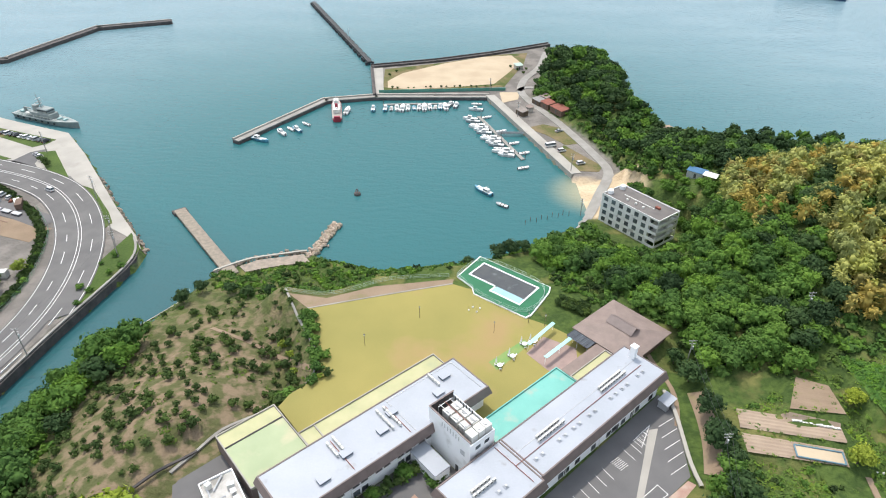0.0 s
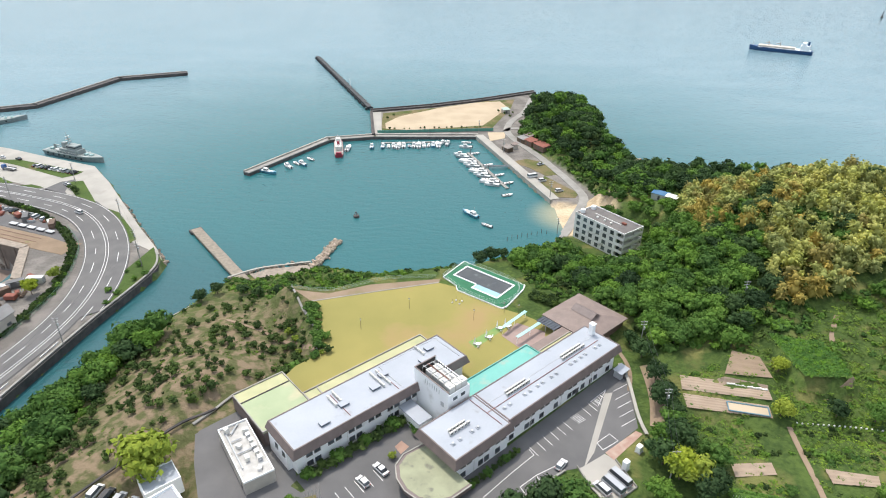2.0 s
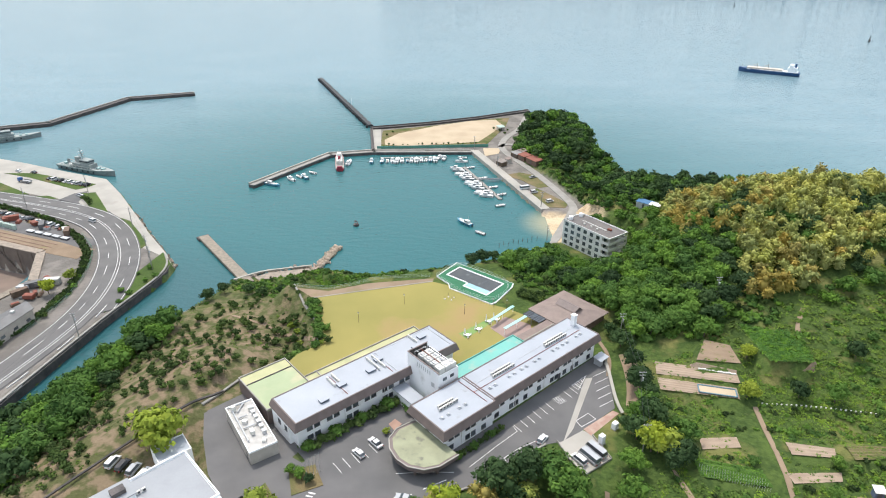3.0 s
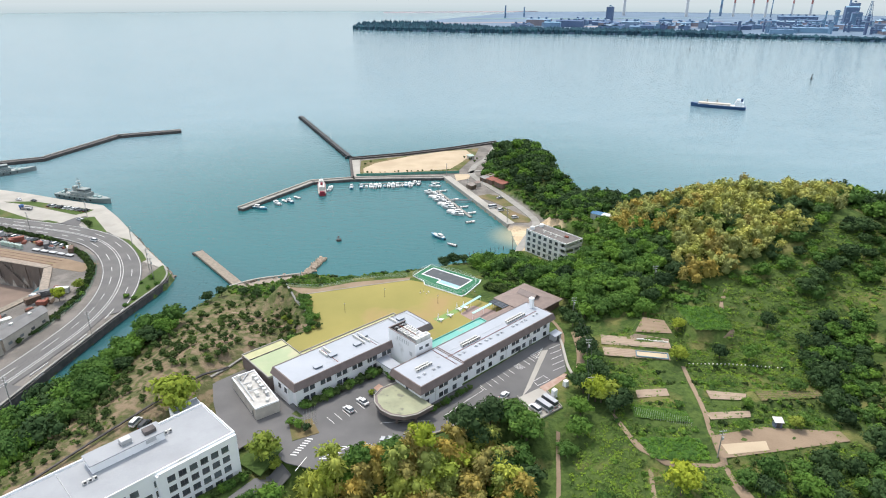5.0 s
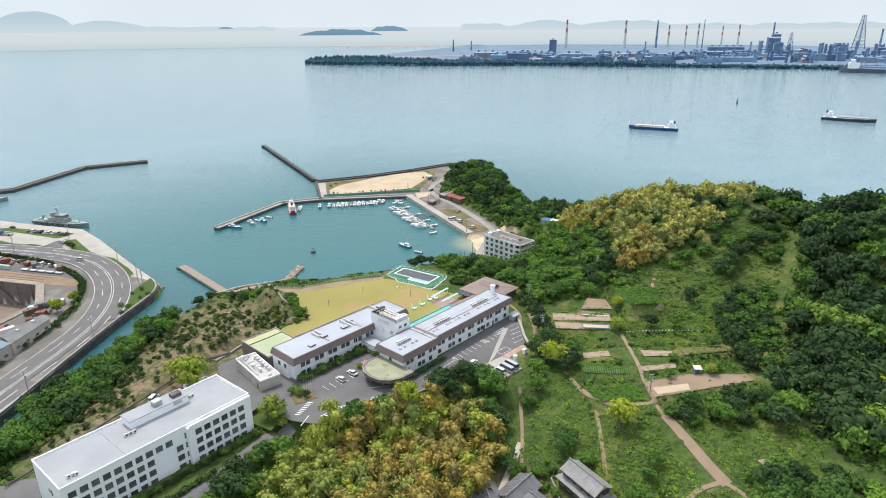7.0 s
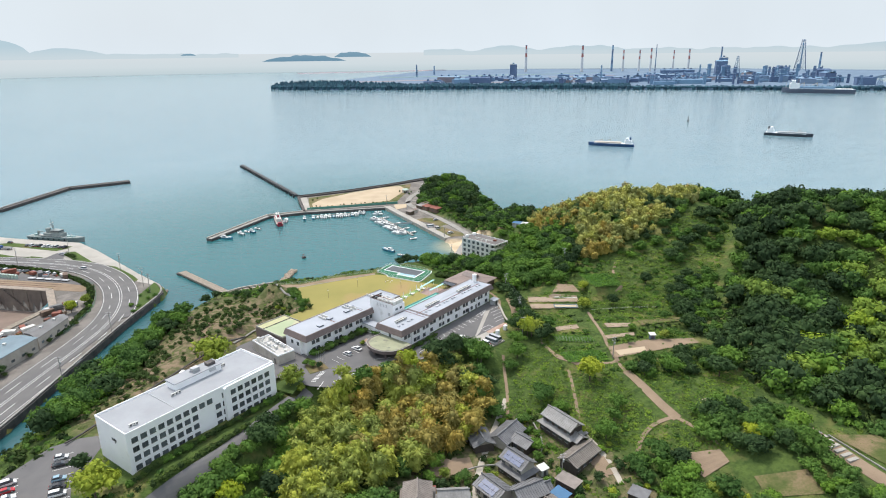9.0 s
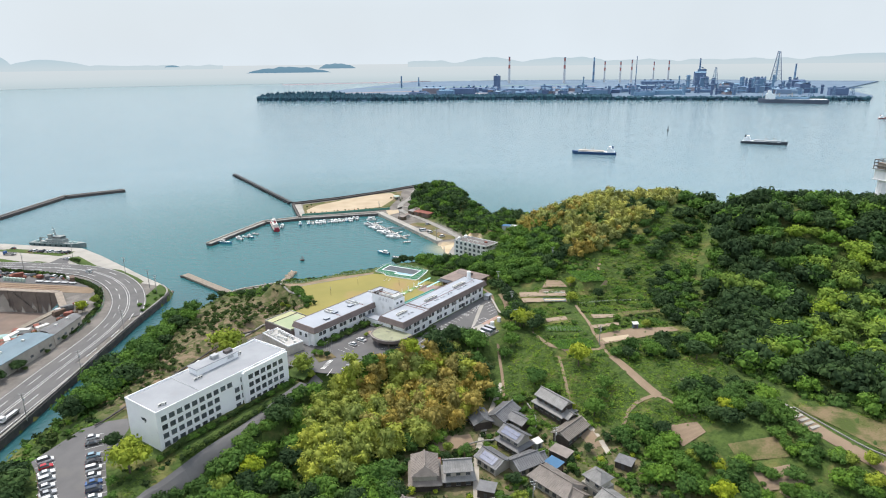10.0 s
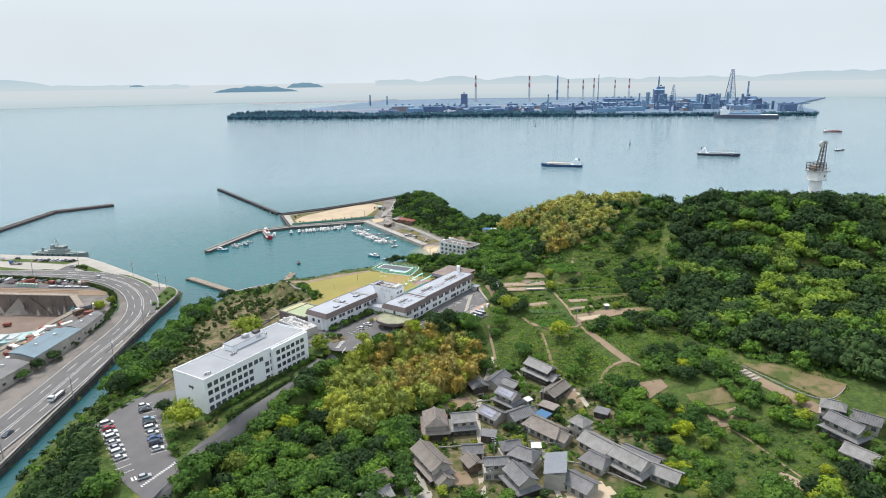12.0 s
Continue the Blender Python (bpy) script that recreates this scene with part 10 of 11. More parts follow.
def works_item(x, y, z, i):
    k = i % 4
    mat = CRATE[_cl.randrange(len(CRATE))]
    deg = _cl.uniform(0, 180)
    if k == 0:
        ob = thing("steel_skip", pose(x, y, z, 0, 0, deg), "steel skip of scrap in the works yard", "skip", "works yard clutter")
        part("bin", soft(boxes((-1.6, 1.6, -0.9, 0.9, 0, 1.2)), 0.08), mat, ob)
        part("load", soft(boxes((-1.3, 1.3, -0.7, 0.7, 1.0, 1.5)), 0.15), M["rust"], ob)
    elif k == 1:
        ob = thing("pipe_stack", pose(x, y, z, 0, 0, deg), "stack of steel pipes on the ground", "pipes", "works yard clutter")
        for j, (py, pz) in enumerate(((-0.5, 0.22), (0, 0.22), (0.5, 0.22), (-0.25, 0.6), (0.25, 0.6))):
            t = bmesh.new()
            tube(t, (-2.2, py, pz), (2.2, py, pz), 0.21, seg=8)
            part("pipe", t, mat, ob)
    elif k == 2:
        ob = thing("steel_block", pose(x, y, z, 0, 0, deg), "painted steel hull block on trestles", "hull block", "works yard clutter")
        part("block", soft(boxes((-2.0, 2.0, -1.2, 1.2, 0.5, 2.2)), 0.1), mat, ob)
        part("trestle", boxes((-1.6, -1.2, -1, 1, 0, 0.5), (1.2, 1.6, -1, 1, 0, 0.5)), M["wood"], ob)
    else:
        ob = thing("site_container", pose(x, y, z, 0, 0, deg), "site container in the works yard", "container", "works yard clutter")
        part("body", boxes((-3.0, 3.0, -1.2, 1.2, 0.1, 2.6)), mat, ob)
        tagged(part("corrugation", boxes(*[(-2.9 + j * 0.55, -2.75 + j * 0.55, -1.25, 1.25, 0.3, 2.4) for j in range(11)]), mat, ob), kind="stuff")
        part("door", boxes((3.0, 3.05, -1.0, 1.0, 0.2, 2.4)), M["metal"], ob)


spots = scatter([(-152, 187), (-146, 180), (-146, 160), (-153, 156), (-158, 170)], 4.5, 73, off=[]) + scatter([(-166, 156), (-156, 150), (-160, 130), (-172, 132)], 4.2, 74, off=[]) + scatter([(-172, 104), (-158, 132), (-162, 140), (-178, 120)], 4.0, 75, off=[])
for i, p in enumerate(spots):
    dk = float(away(np.array(p[0]), np.array(p[1]), DOCK))
    works_item(*p, -9.3 if dk < -3 else 3.12, i) if abs(dk) > 3 else None
for i in range(16):
    t = i / 15
    works_item(-232 + 66 * t + _cl.uniform(-2, 2), 249 - 26 * t + _cl.uniform(-2, 1.5) + 2.5, 3.12, i)
for i in range(7):
    works_item(-195 + _cl.uniform(-22, 22), 182 + _cl.uniform(-16, 14), -9.3, i)
for i, c in enumerate(("white", "silver", "white", "black", "white", "white", "silver", "black", "white", "silver", "white", "white")):
    car_at(c, ("sedan", "minivan", "hatchback")[i % 3], -226 + i * 4.6, 254.5 - i * 2.05, 3.12, 70, "cars in the works lot")
for i, c in enumerate(("black", "white", "black", "black", "white", "white", "white", "silver", "black", "black")):
    car_at(c, ("sedan", "minivan")[i % 2], -216.5 + i * 3.0, 300.5 - i * 1.25, 3.14, 66, "cars on the quay")
for x, y, c in ((-232, 311, "black"), (-243, 314, "white"), (-262, 321, "black"), (-266, 323, "white"), (-270, 325, "silver"), (-184, 272, "white"), (-186, 273.5, "silver")):
    car_at(c, "sedan", x, y, 3.24, 150, "cars on the quay")
for i in range(5):
    x, y = -186 + i * 5.2, 226.5 - i * 2.1
    ob = thing("flat_trailer", pose(x, y, 3.14, 0, 0, -22), "grey flatbed trailer beside the works road", "trailer", "flat trailers")
    part("bed", soft(boxes((-2.2, 2.2, -1.0, 1.0, 0.6, 0.9)), 0.05), M["metal"], ob)
    for sx in (-1.5, 1.5):
        for s in (-1, 1):
            t = bmesh.new()
            tube(t, (sx, s * 0.7, 0.35), (sx, s * 0.95, 0.35), 0.35, seg=10)
            part("wheel", t, M["frame"], ob)
for i in range(7):
    ob = thing("green_tank", pose(-208 + i * 2.1, 235.5 - i * 1.0, 3.14, 0, 0, -24), "squat grey-green steel tank", "tank", "steel tanks")
    t = bmesh.new()
    tube(t, (0, 0, 0), (0, 0, 2.2), 0.95, seg=12)
    tube(t, (0, 0, 2.2), (0, 0, 2.5), 0.95, 0.3, 12)
    part("shell", t, M["fencepale"], ob)


def lorry(x, y, deg, cab, z=3.42):
    ob = thing("lorry", pose(x, y, z, 0, 0, deg), "flatbed lorry with a " + cab + " cab", "lorry", "lorries")
    part("cab", soft(boxes((2.6, 4.4, -1.15, 1.15, 0.6, 2.7)), 0.15), car_paint(cab, COLOURS[cab]), ob)
    part("windscreen", boxes((4.38, 4.43, -1.0, 1.0, 1.6, 2.4)), M["glass"], ob)
    part("bed", soft(boxes((-4.4, 2.4, -1.2, 1.2, 0.9, 1.15)), 0.04), M["metal"], ob)
    part("side_board", boxes((-4.4, 2.4, -1.2, -1.12, 1.15, 1.6), (-4.4, 2.4, 1.12, 1.2, 1.15, 1.6)), M["greyroof"], ob)
    for sx in (-3.2, -2.2, 3.4):
        for s in (-1, 1):
            t = bmesh.new()
            tube(t, (sx, s * 0.85, 0.5), (sx, s * 1.15, 0.5), 0.5, seg=12)
            part("wheel", t, M["frame"], ob)


lorry(-138.5, 60, 254, "white")
lorry(-228, 295, 160, "blue", 3.2)
car_at("navy", "sedan", -147.6, 33.5, 3.38, 249, "cars on the road")
car_at("white", "minivan", -162, 238, 3.38, 150, "cars on the road")


def grey_ship(x, y, deg, label, L=46.0):
    ob = thing("patrol_vessel", pose(x, y, 0.1, 0, 0, deg), label, "ship", "larger vessels")
    s = L / 46
    g = PAINTS.setdefault("shipgrey", surf("grey_ship_paint", (0.30, 0.335, 0.325), (0.22, 0.25, 0.245), 0.4, 0.5))
    part("hull", hull_mesh(L, 8.4 * s, 2.6 * s, 0.4), g, ob)
    part("deck", boxes((-L * 0.45, L * 0.22, -3.4 * s, 3.4 * s, 2.6 * s, 2.72 * s)), surf("green_grey_deck", (0.20, 0.25, 0.24), (0.16, 0.2, 0.2), 0.4, 0.8), ob)
    part("superstructure", soft(boxes((-9 * s, 6 * s, -2.9 * s, 2.9 * s, 2.7 * s, 5.4 * s)), 0.2), g, ob)
    part("bridge", soft(boxes((-3 * s, 4.5 * s, -2.4 * s, 2.4 * s, 5.4 * s, 7.8 * s)), 0.2), g, ob)
    part("bridge_window", boxes((-2.6 * s, 4.54 * s, -2.43 * s, 2.43 * s, 6.5 * s, 7.2 * s)), M["glass"], ob)
    part("funnel", soft(boxes((-8 * s, -5 * s, -1.2 * s, 1.2 * s, 5.4 * s, 8.6 * s)), 0.2), g, ob)
    t = bmesh.new()
    tube(t, (-2 * s, 0, 7.8 * s), (-3.2 * s, 0, 15 * s), 0.35, 0.12, 6)
    tube(t, (-2.6 * s, -1.8 * s, 11 * s), (-2.6 * s, 1.8 * s, 11 * s), 0.12, seg=5)
    tube(t, (-1.0 * s, 1.0 * s, 7.8 * s), (-2.7 * s, 0, 12 * s), 0.12, seg=5)
    part("mast", t, g, ob)
    part("crane", boxes((-16 * s, -15 * s, -0.6 * s, 0.6 * s, 2.7 * s, 6.0 * s), (-16 * s, -11 * s, -0.3 * s, 0.3 * s, 5.6 * s, 6.0 * s)), g, ob)
    for px in (-19, -13, 9, 13):
        part("deck_locker", soft(boxes((px * s, (px + 1.8) * s, -1.2 * s, 1.2 * s, 2.7 * s, 3.7 * s)), 0.08), M["tealroof"], ob)
    for side in (-1, 1):
        for i in range(7):
            x = (-18 + i * 4.6) * s
            ty = bmesh.new()
            tube(ty, (x, side * 3.75 * s, 1.5 * s), (x, side * 4.15 * s, 1.5 * s), 0.6 * s, seg=9)
            part("fender", ty, M["tarblack"], ob)
        rail = bmesh.new()
        for i in range(12):
            tube(rail, ((-19 + i * 2.6) * s, side * 3.3 * s, 2.7 * s), ((-19 + i * 2.6) * s, side * 3.3 * s, 3.8 * s), 0.05, seg=4)
        tube(rail, (-19 * s, side * 3.3 * s, 3.8 * s), (9.6 * s, side * 3.3 * s, 3.8 * s), 0.06, seg=4)
        part("rail", rail, M["acwhite"], ob)
        part("tender_boat", soft(boxes((-12.5 * s, -7.5 * s, side * 2.3 * s - 0.7, side * 2.3 * s + 0.7, 3.3 * s, 4.5 * s)), 0.35), M["acwhite"], ob)
    for k in (9.4, 10.6, 12.4):
        part("radar_bar", boxes((-2.9 * s, -2.5 * s, -1.5 * s, 1.5 * s, k * s, (k + 0.25) * s)), M["acwhite"], ob)


grey_ship(-206.5, 323.5, -24, "grey patrol vessel with a tall mast moored at the quay")
grey_ship(-296, 388, 35, "grey vessel lying off the quay", 44.0)
WIRES = []


def utility_pole(x, y, h=11.0, z=None, label="grey concrete utility pole with crossarms"):
    z = ht(x, y) if z is None else z
    ob = thing("utility_pole", pose(x, y, z), label, "utility pole", "utility poles")
    t = bmesh.new()
    tube(t, (0, 0, -0.5), (0, 0, h), 0.19, 0.11, 8)
    part("shaft", t, M["concrete"], ob)
    for k, w in ((h - 0.5, 1.0), (h - 1.5, 0.8)):
        part("crossarm", boxes((-w, w, -0.06, 0.06, k, k + 0.12)), M["metal"], ob)
        for s in (-w + 0.1, 0.3, w - 0.1):
            i = bmesh.new()
            tube(i, (s, 0, k + 0.12), (s, 0, k + 0.32), 0.06, seg=6)
            part("insulator", i, M["acwhite"], ob)
    t = bmesh.new()
    tube(t, (0.35, 0, h - 3.2), (0.35, 0, h - 2.3), 0.26, seg=10)
    part("transformer", t, M["metal"], ob)
    WIRES.append((x, y, z + h - 0.2))


for p in ((-206, 258), (-183, 277), (-139, 231), (-118.5, 199), (-112.5, 188), (-117.5, 136), (-123.5, 92), (-132, 58), (-144, 18), (-154, -22)):
    utility_pole(*p, z=3.1)
for p in ((69, 118), (66, 88), (61, 68), (88, 41), (103, 128), (67, 258), (64, 221), (50, 324), (38, 363), (18, -34), (32, -30), (49, -6), (11, -48)):
    utility_pole(*p, h=9.0)
for a, b in ((2, 3), (3, 4), (4, 5), (5, 6), (6, 7), (7, 8), (8, 9), (10, 11), (11, 12), (19, 20), (20, 21)):
    ob = thing("power_line", pose(0, 0, 0), "thin black overhead power line between poles", "cable", "power lines")
    for off in (-0.7, 0.7):
        t = bmesh.new()
        p, q = Vector(WIRES[a]), Vector(WIRES[b])
        prev = None
        for i in range(9):
            s = i / 8
            c = p.lerp(q, s) + Vector((off, 0, -1.2 * 4 * s * (1 - s)))
            if prev is not None:
                tube(t, prev, c, 0.03, seg=3)
            prev = c
        part("wire", t, M["frame"], ob)
for p in ((-131, 149), (-132, 161), (-133.5, 173), (-136, 130), (-138.5, 116), (-142, 100)):
    tree("bush", p[0] - 6.5, p[1] + 1.5, 1.3, "stunted roadside trees", z=3.1)
for x, y, s, k in ((-145, 167, 0.75, "lime"), (-141.5, 178, 0.7, "lime"), (-147, 172, 0.5, "broad"), (-148, 118, 0.5, "dark"), (-151, 101, 0.7, "dark"), (-155, 92, 0.7, "dark"), (-158, 84, 0.6, "broad")):
    tree(k, x, y, s, "trees beside the works", z=3.0)
ribbon("canal_path", fine([(-126, 40), (-121, 56), (-116, 64)], 2), 2.0, 0.2, M["paleconcrete"], "pale path along the canal bank", "path", fixed=1.2)
ribbon("canal_path", fine([(-128, -90), (-133, -50), (-131, -16), (-123, 8)], 2), 5.5, 0.25, M["asphalt"], "grey road along the canal bank", "road", fixed=2.4)


# ---- ships, far shore and distance ----
def freighter(x, y, deg, L, hullmat, deckmat, label, bridge=-1):
    """Coaster; bridge -1: house at the stern."""
    ob = thing("cargo_ship", pose(x, y, 0, 0, 0, deg), label, "ship", "ships under way")
    W, H = L * 0.17, L * 0.06
    part("hull", hull_mesh(L, W, H, 0.22), hullmat, ob)
    part("rail_strake", boxes((-L * 0.47, L * 0.36, -W * 0.47, W * 0.47, H, H + L * 0.008)), M["white"], ob)
    part("cargo_deck", soft(boxes((-L * 0.22, L * 0.36, -W * 0.40, W * 0.40, H, H + L * 0.035)), 0.2), deckmat, ob)
    x0 = -L * 0.44 if bridge < 0 else L * 0.26
    hs = part("deckhouse", soft(boxes((x0, x0 + L * 0.14, -W * 0.42, W * 0.42, H, H + L * 0.085)), 0.2), M["white"], ob)
    part("wheelhouse", soft(boxes((x0 + L * 0.06, x0 + L * 0.12, -W * 0.45, W * 0.45, H + L * 0.085, H + L * 0.13)), 0.2), M["white"], ob)
    part("bridge_window", boxes((x0 + L * 0.118, x0 + L * 0.1215, -W * 0.42, W * 0.42, H + L * 0.1, H + L * 0.12)), M["glass"], ob)
    part("funnel", soft(boxes((x0 + L * 0.01, x0 + L * 0.04, -W * 0.15, W * 0.15, H + L * 0.085, H + L * 0.15)), 0.2), hullmat, ob)
    for px in (0.02, 0.2):
        t = bmesh.new()
        tube(t, (L * px, 0, H), (L * px, 0, H + L * 0.10), L * 0.006, seg=6)
        tube(t, (L * px, 0, H + L * 0.09), (L * (px + 0.07), 0, H + L * 0.06), L * 0.005, seg=5)
        part("derrick", t, M["plaster"], ob)
    t = bmesh.new()
    tube(t, (L * 0.45, 0, H), (L * 0.45, 0, H + L * 0.09), L * 0.004, seg=5)
    part("foremast", t, M["metal"], ob)
    return ob


navy = surf("navy_hull_paint", (0.03, 0.09, 0.22), (0.025, 0.07, 0.17), 0.3, 0.5)
dark = surf("dark_hull_paint", (0.05, 0.06, 0.08), (0.04, 0.045, 0.06), 0.3, 0.5)
freighter(386, 649, 147, 62, navy, surf("pale_cargo_deck", (0.62, 0.55, 0.47), (0.52, 0.46, 0.40), 0.2, 0.8), "navy blue and white coaster with pale decks")
freighter(690, 674, -44, 66, dark, surf("grey_cargo_deck", (0.40, 0.42, 0.44), (0.33, 0.35, 0.37), 0.2, 0.8), "dark-hulled coaster with a white stern house")
freighter(1252, 966, -27, 40, surf("red_brown_hull_paint", (0.30, 0.10, 0.09), (0.25, 0.08, 0.07), 0.3, 0.5), M["rust"], "small coaster with a red-brown hull under way")
freighter(937, 662, 10, 26, dark, M["acwhite"], "small tug with a white deckhouse under way")
for x, y in ((664, 901), (710, 1460)):
    ob = thing("channel_buoy", pose(x, y, 0), "tall dark channel buoy in the strait", "buoy", "channel buoys")
    t = bmesh.new()
    tube(t, (0, 0, -1), (0, 0, 2), 1.8, 1.6, 10)
    part("float", t, M["darkstone"], ob)
    t = bmesh.new()
    tube(t, (0, 0, 2), (0, 0, 9), 0.7, 0.4, 8)
    part("lattice", t, M["darkstone"], ob)

# far shore: wooded strip, works ground, plant; haze blue mixed into base colours
M["farwood"] = surf("hazed_shore_woods", (0.050, 0.106, 0.138), (0.036, 0.079, 0.108), 0.02, 1.0, bscale=0.2, fine=0.6, spec=0.05, island=0.2)
M["farland"] = surf("hazed_works_ground", (0.156, 0.225, 0.306), (0.112, 0.173, 0.250), 0.006, 0.95, bscale=0.03, fine=0.6)
M["farsteel"] = surf("hazed_plant_steel", (0.182, 0.273, 0.399), (0.133, 0.210, 0.322), 0.02, 0.9, spec=0.15, vary=0.3)
M["farpale"] = surf("hazed_pale_sheds", (0.270, 0.365, 0.472), (0.203, 0.284, 0.392), 0.02, 0.9, spec=0.15, vary=0.25)
M["fargrass"] = surf("hazed_green_ground", (0.172, 0.270, 0.270), (0.132, 0.213, 0.224), 0.006, 0.95, bscale=0.03, fine=0.6)
M["farrust"] = surf("hazed_rusty_ground", (0.36, 0.31, 0.32), (0.28, 0.25, 0.28), 0.02, 0.9, vary=0.2)
SHORE = [(-170, 2330), (-60, 2235), (325, 2090), (604, 2050), (979, 1876), (1414, 1662), (1762, 1500), (1945, 1660)]
FAR = SHORE + [(2300, 2150), (3300, 2900), (2600, 3900), (1500, 4400), (800, 4300), (300, 3300), (0, 2700)]
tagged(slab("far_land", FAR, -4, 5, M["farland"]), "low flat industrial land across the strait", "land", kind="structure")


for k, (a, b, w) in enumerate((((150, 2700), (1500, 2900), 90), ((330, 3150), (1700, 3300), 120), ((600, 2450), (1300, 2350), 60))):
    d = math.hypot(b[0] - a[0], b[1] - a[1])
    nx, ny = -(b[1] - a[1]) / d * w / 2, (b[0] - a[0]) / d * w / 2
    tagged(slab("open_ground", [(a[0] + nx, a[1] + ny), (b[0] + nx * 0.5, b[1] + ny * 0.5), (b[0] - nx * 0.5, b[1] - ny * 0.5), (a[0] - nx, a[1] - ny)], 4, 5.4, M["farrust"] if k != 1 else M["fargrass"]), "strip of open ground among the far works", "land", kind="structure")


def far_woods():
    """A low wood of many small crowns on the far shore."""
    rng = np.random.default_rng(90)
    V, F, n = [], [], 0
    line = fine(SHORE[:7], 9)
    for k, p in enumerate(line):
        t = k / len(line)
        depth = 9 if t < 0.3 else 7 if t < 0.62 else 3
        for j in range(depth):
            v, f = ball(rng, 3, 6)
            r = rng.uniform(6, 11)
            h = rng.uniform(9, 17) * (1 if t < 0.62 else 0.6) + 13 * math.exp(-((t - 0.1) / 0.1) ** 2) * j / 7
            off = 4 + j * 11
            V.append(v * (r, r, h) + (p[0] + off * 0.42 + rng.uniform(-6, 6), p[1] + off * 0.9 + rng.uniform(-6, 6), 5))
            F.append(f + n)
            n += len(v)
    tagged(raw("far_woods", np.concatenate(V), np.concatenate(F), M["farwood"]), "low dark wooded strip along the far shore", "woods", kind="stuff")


far_woods()
_fr = random.Random(31)


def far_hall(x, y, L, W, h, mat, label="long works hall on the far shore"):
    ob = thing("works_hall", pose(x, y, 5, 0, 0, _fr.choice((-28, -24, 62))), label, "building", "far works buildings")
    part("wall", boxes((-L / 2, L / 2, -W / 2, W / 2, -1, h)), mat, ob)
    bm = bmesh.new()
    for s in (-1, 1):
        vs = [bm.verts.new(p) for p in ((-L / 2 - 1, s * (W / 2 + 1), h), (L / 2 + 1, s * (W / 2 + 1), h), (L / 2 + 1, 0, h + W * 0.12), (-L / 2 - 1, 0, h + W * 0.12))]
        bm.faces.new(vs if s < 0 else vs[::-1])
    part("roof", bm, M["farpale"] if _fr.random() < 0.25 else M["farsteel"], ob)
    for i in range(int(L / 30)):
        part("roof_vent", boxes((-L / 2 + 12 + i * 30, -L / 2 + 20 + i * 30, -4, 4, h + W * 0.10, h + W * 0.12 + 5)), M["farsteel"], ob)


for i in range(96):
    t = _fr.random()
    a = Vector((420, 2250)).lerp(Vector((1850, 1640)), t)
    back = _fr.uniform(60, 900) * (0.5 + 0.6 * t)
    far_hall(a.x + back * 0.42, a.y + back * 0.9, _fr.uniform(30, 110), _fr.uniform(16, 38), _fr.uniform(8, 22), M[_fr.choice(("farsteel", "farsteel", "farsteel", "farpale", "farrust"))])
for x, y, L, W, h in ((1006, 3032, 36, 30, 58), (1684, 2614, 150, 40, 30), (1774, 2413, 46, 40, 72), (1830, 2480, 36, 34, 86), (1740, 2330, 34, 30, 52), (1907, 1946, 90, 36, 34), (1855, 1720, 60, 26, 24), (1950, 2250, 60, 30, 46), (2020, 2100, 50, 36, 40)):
    far_hall(x, y, L, W, h, M["farsteel"], "tall furnace building on the far shore, haze blue painted in")
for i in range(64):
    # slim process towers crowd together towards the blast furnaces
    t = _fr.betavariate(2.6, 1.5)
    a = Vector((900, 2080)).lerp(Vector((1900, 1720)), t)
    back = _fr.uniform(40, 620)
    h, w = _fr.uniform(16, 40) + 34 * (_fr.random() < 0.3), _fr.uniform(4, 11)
    ob = thing("process_tower", pose(a.x + back * 0.42, a.y + back * 0.9, 5, 0, 0, _fr.uniform(0, 90)), "slim process tower of the far works, haze blue painted in", "tower", "far process towers")
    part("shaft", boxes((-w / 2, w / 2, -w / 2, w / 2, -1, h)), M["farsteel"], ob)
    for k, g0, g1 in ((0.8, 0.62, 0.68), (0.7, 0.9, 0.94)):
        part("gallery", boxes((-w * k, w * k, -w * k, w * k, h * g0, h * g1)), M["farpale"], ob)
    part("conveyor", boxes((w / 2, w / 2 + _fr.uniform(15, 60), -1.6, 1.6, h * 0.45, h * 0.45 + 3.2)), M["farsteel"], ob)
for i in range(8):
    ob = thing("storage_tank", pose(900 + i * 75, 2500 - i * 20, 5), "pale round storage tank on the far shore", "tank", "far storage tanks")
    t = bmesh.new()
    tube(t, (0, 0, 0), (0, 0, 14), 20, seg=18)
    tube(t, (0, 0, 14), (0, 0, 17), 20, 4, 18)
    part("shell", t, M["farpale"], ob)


M["chimwhite"] = surf("white_chimney_paint", (0.60, 0.61, 0.62), (0.50, 0.52, 0.54), 0.02, 0.7)


def chimney(x, y, h, r, striped):
    ob = thing("tall_chimney", pose(x, y, 5), ("red and white banded" if striped else "tall grey") + " works chimney on the far shore", "chimney", "works chimneys")
    k = 7
    for i in range(k):
        t = bmesh.new()
        tube(t, (0, 0, h * i / k), (0, 0, h * (i + 1) / k), r * (1.25 - 0.45 * i / k), r * (1.25 - 0.45 * (i + 1) / k), 12)
        red = striped and i >= 3 and (k - 1 - i) % 2 == 0
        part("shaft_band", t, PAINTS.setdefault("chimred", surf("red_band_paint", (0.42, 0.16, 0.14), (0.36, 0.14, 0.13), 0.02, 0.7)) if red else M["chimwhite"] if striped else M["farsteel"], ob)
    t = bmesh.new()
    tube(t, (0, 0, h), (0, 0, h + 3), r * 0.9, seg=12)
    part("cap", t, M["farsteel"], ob)


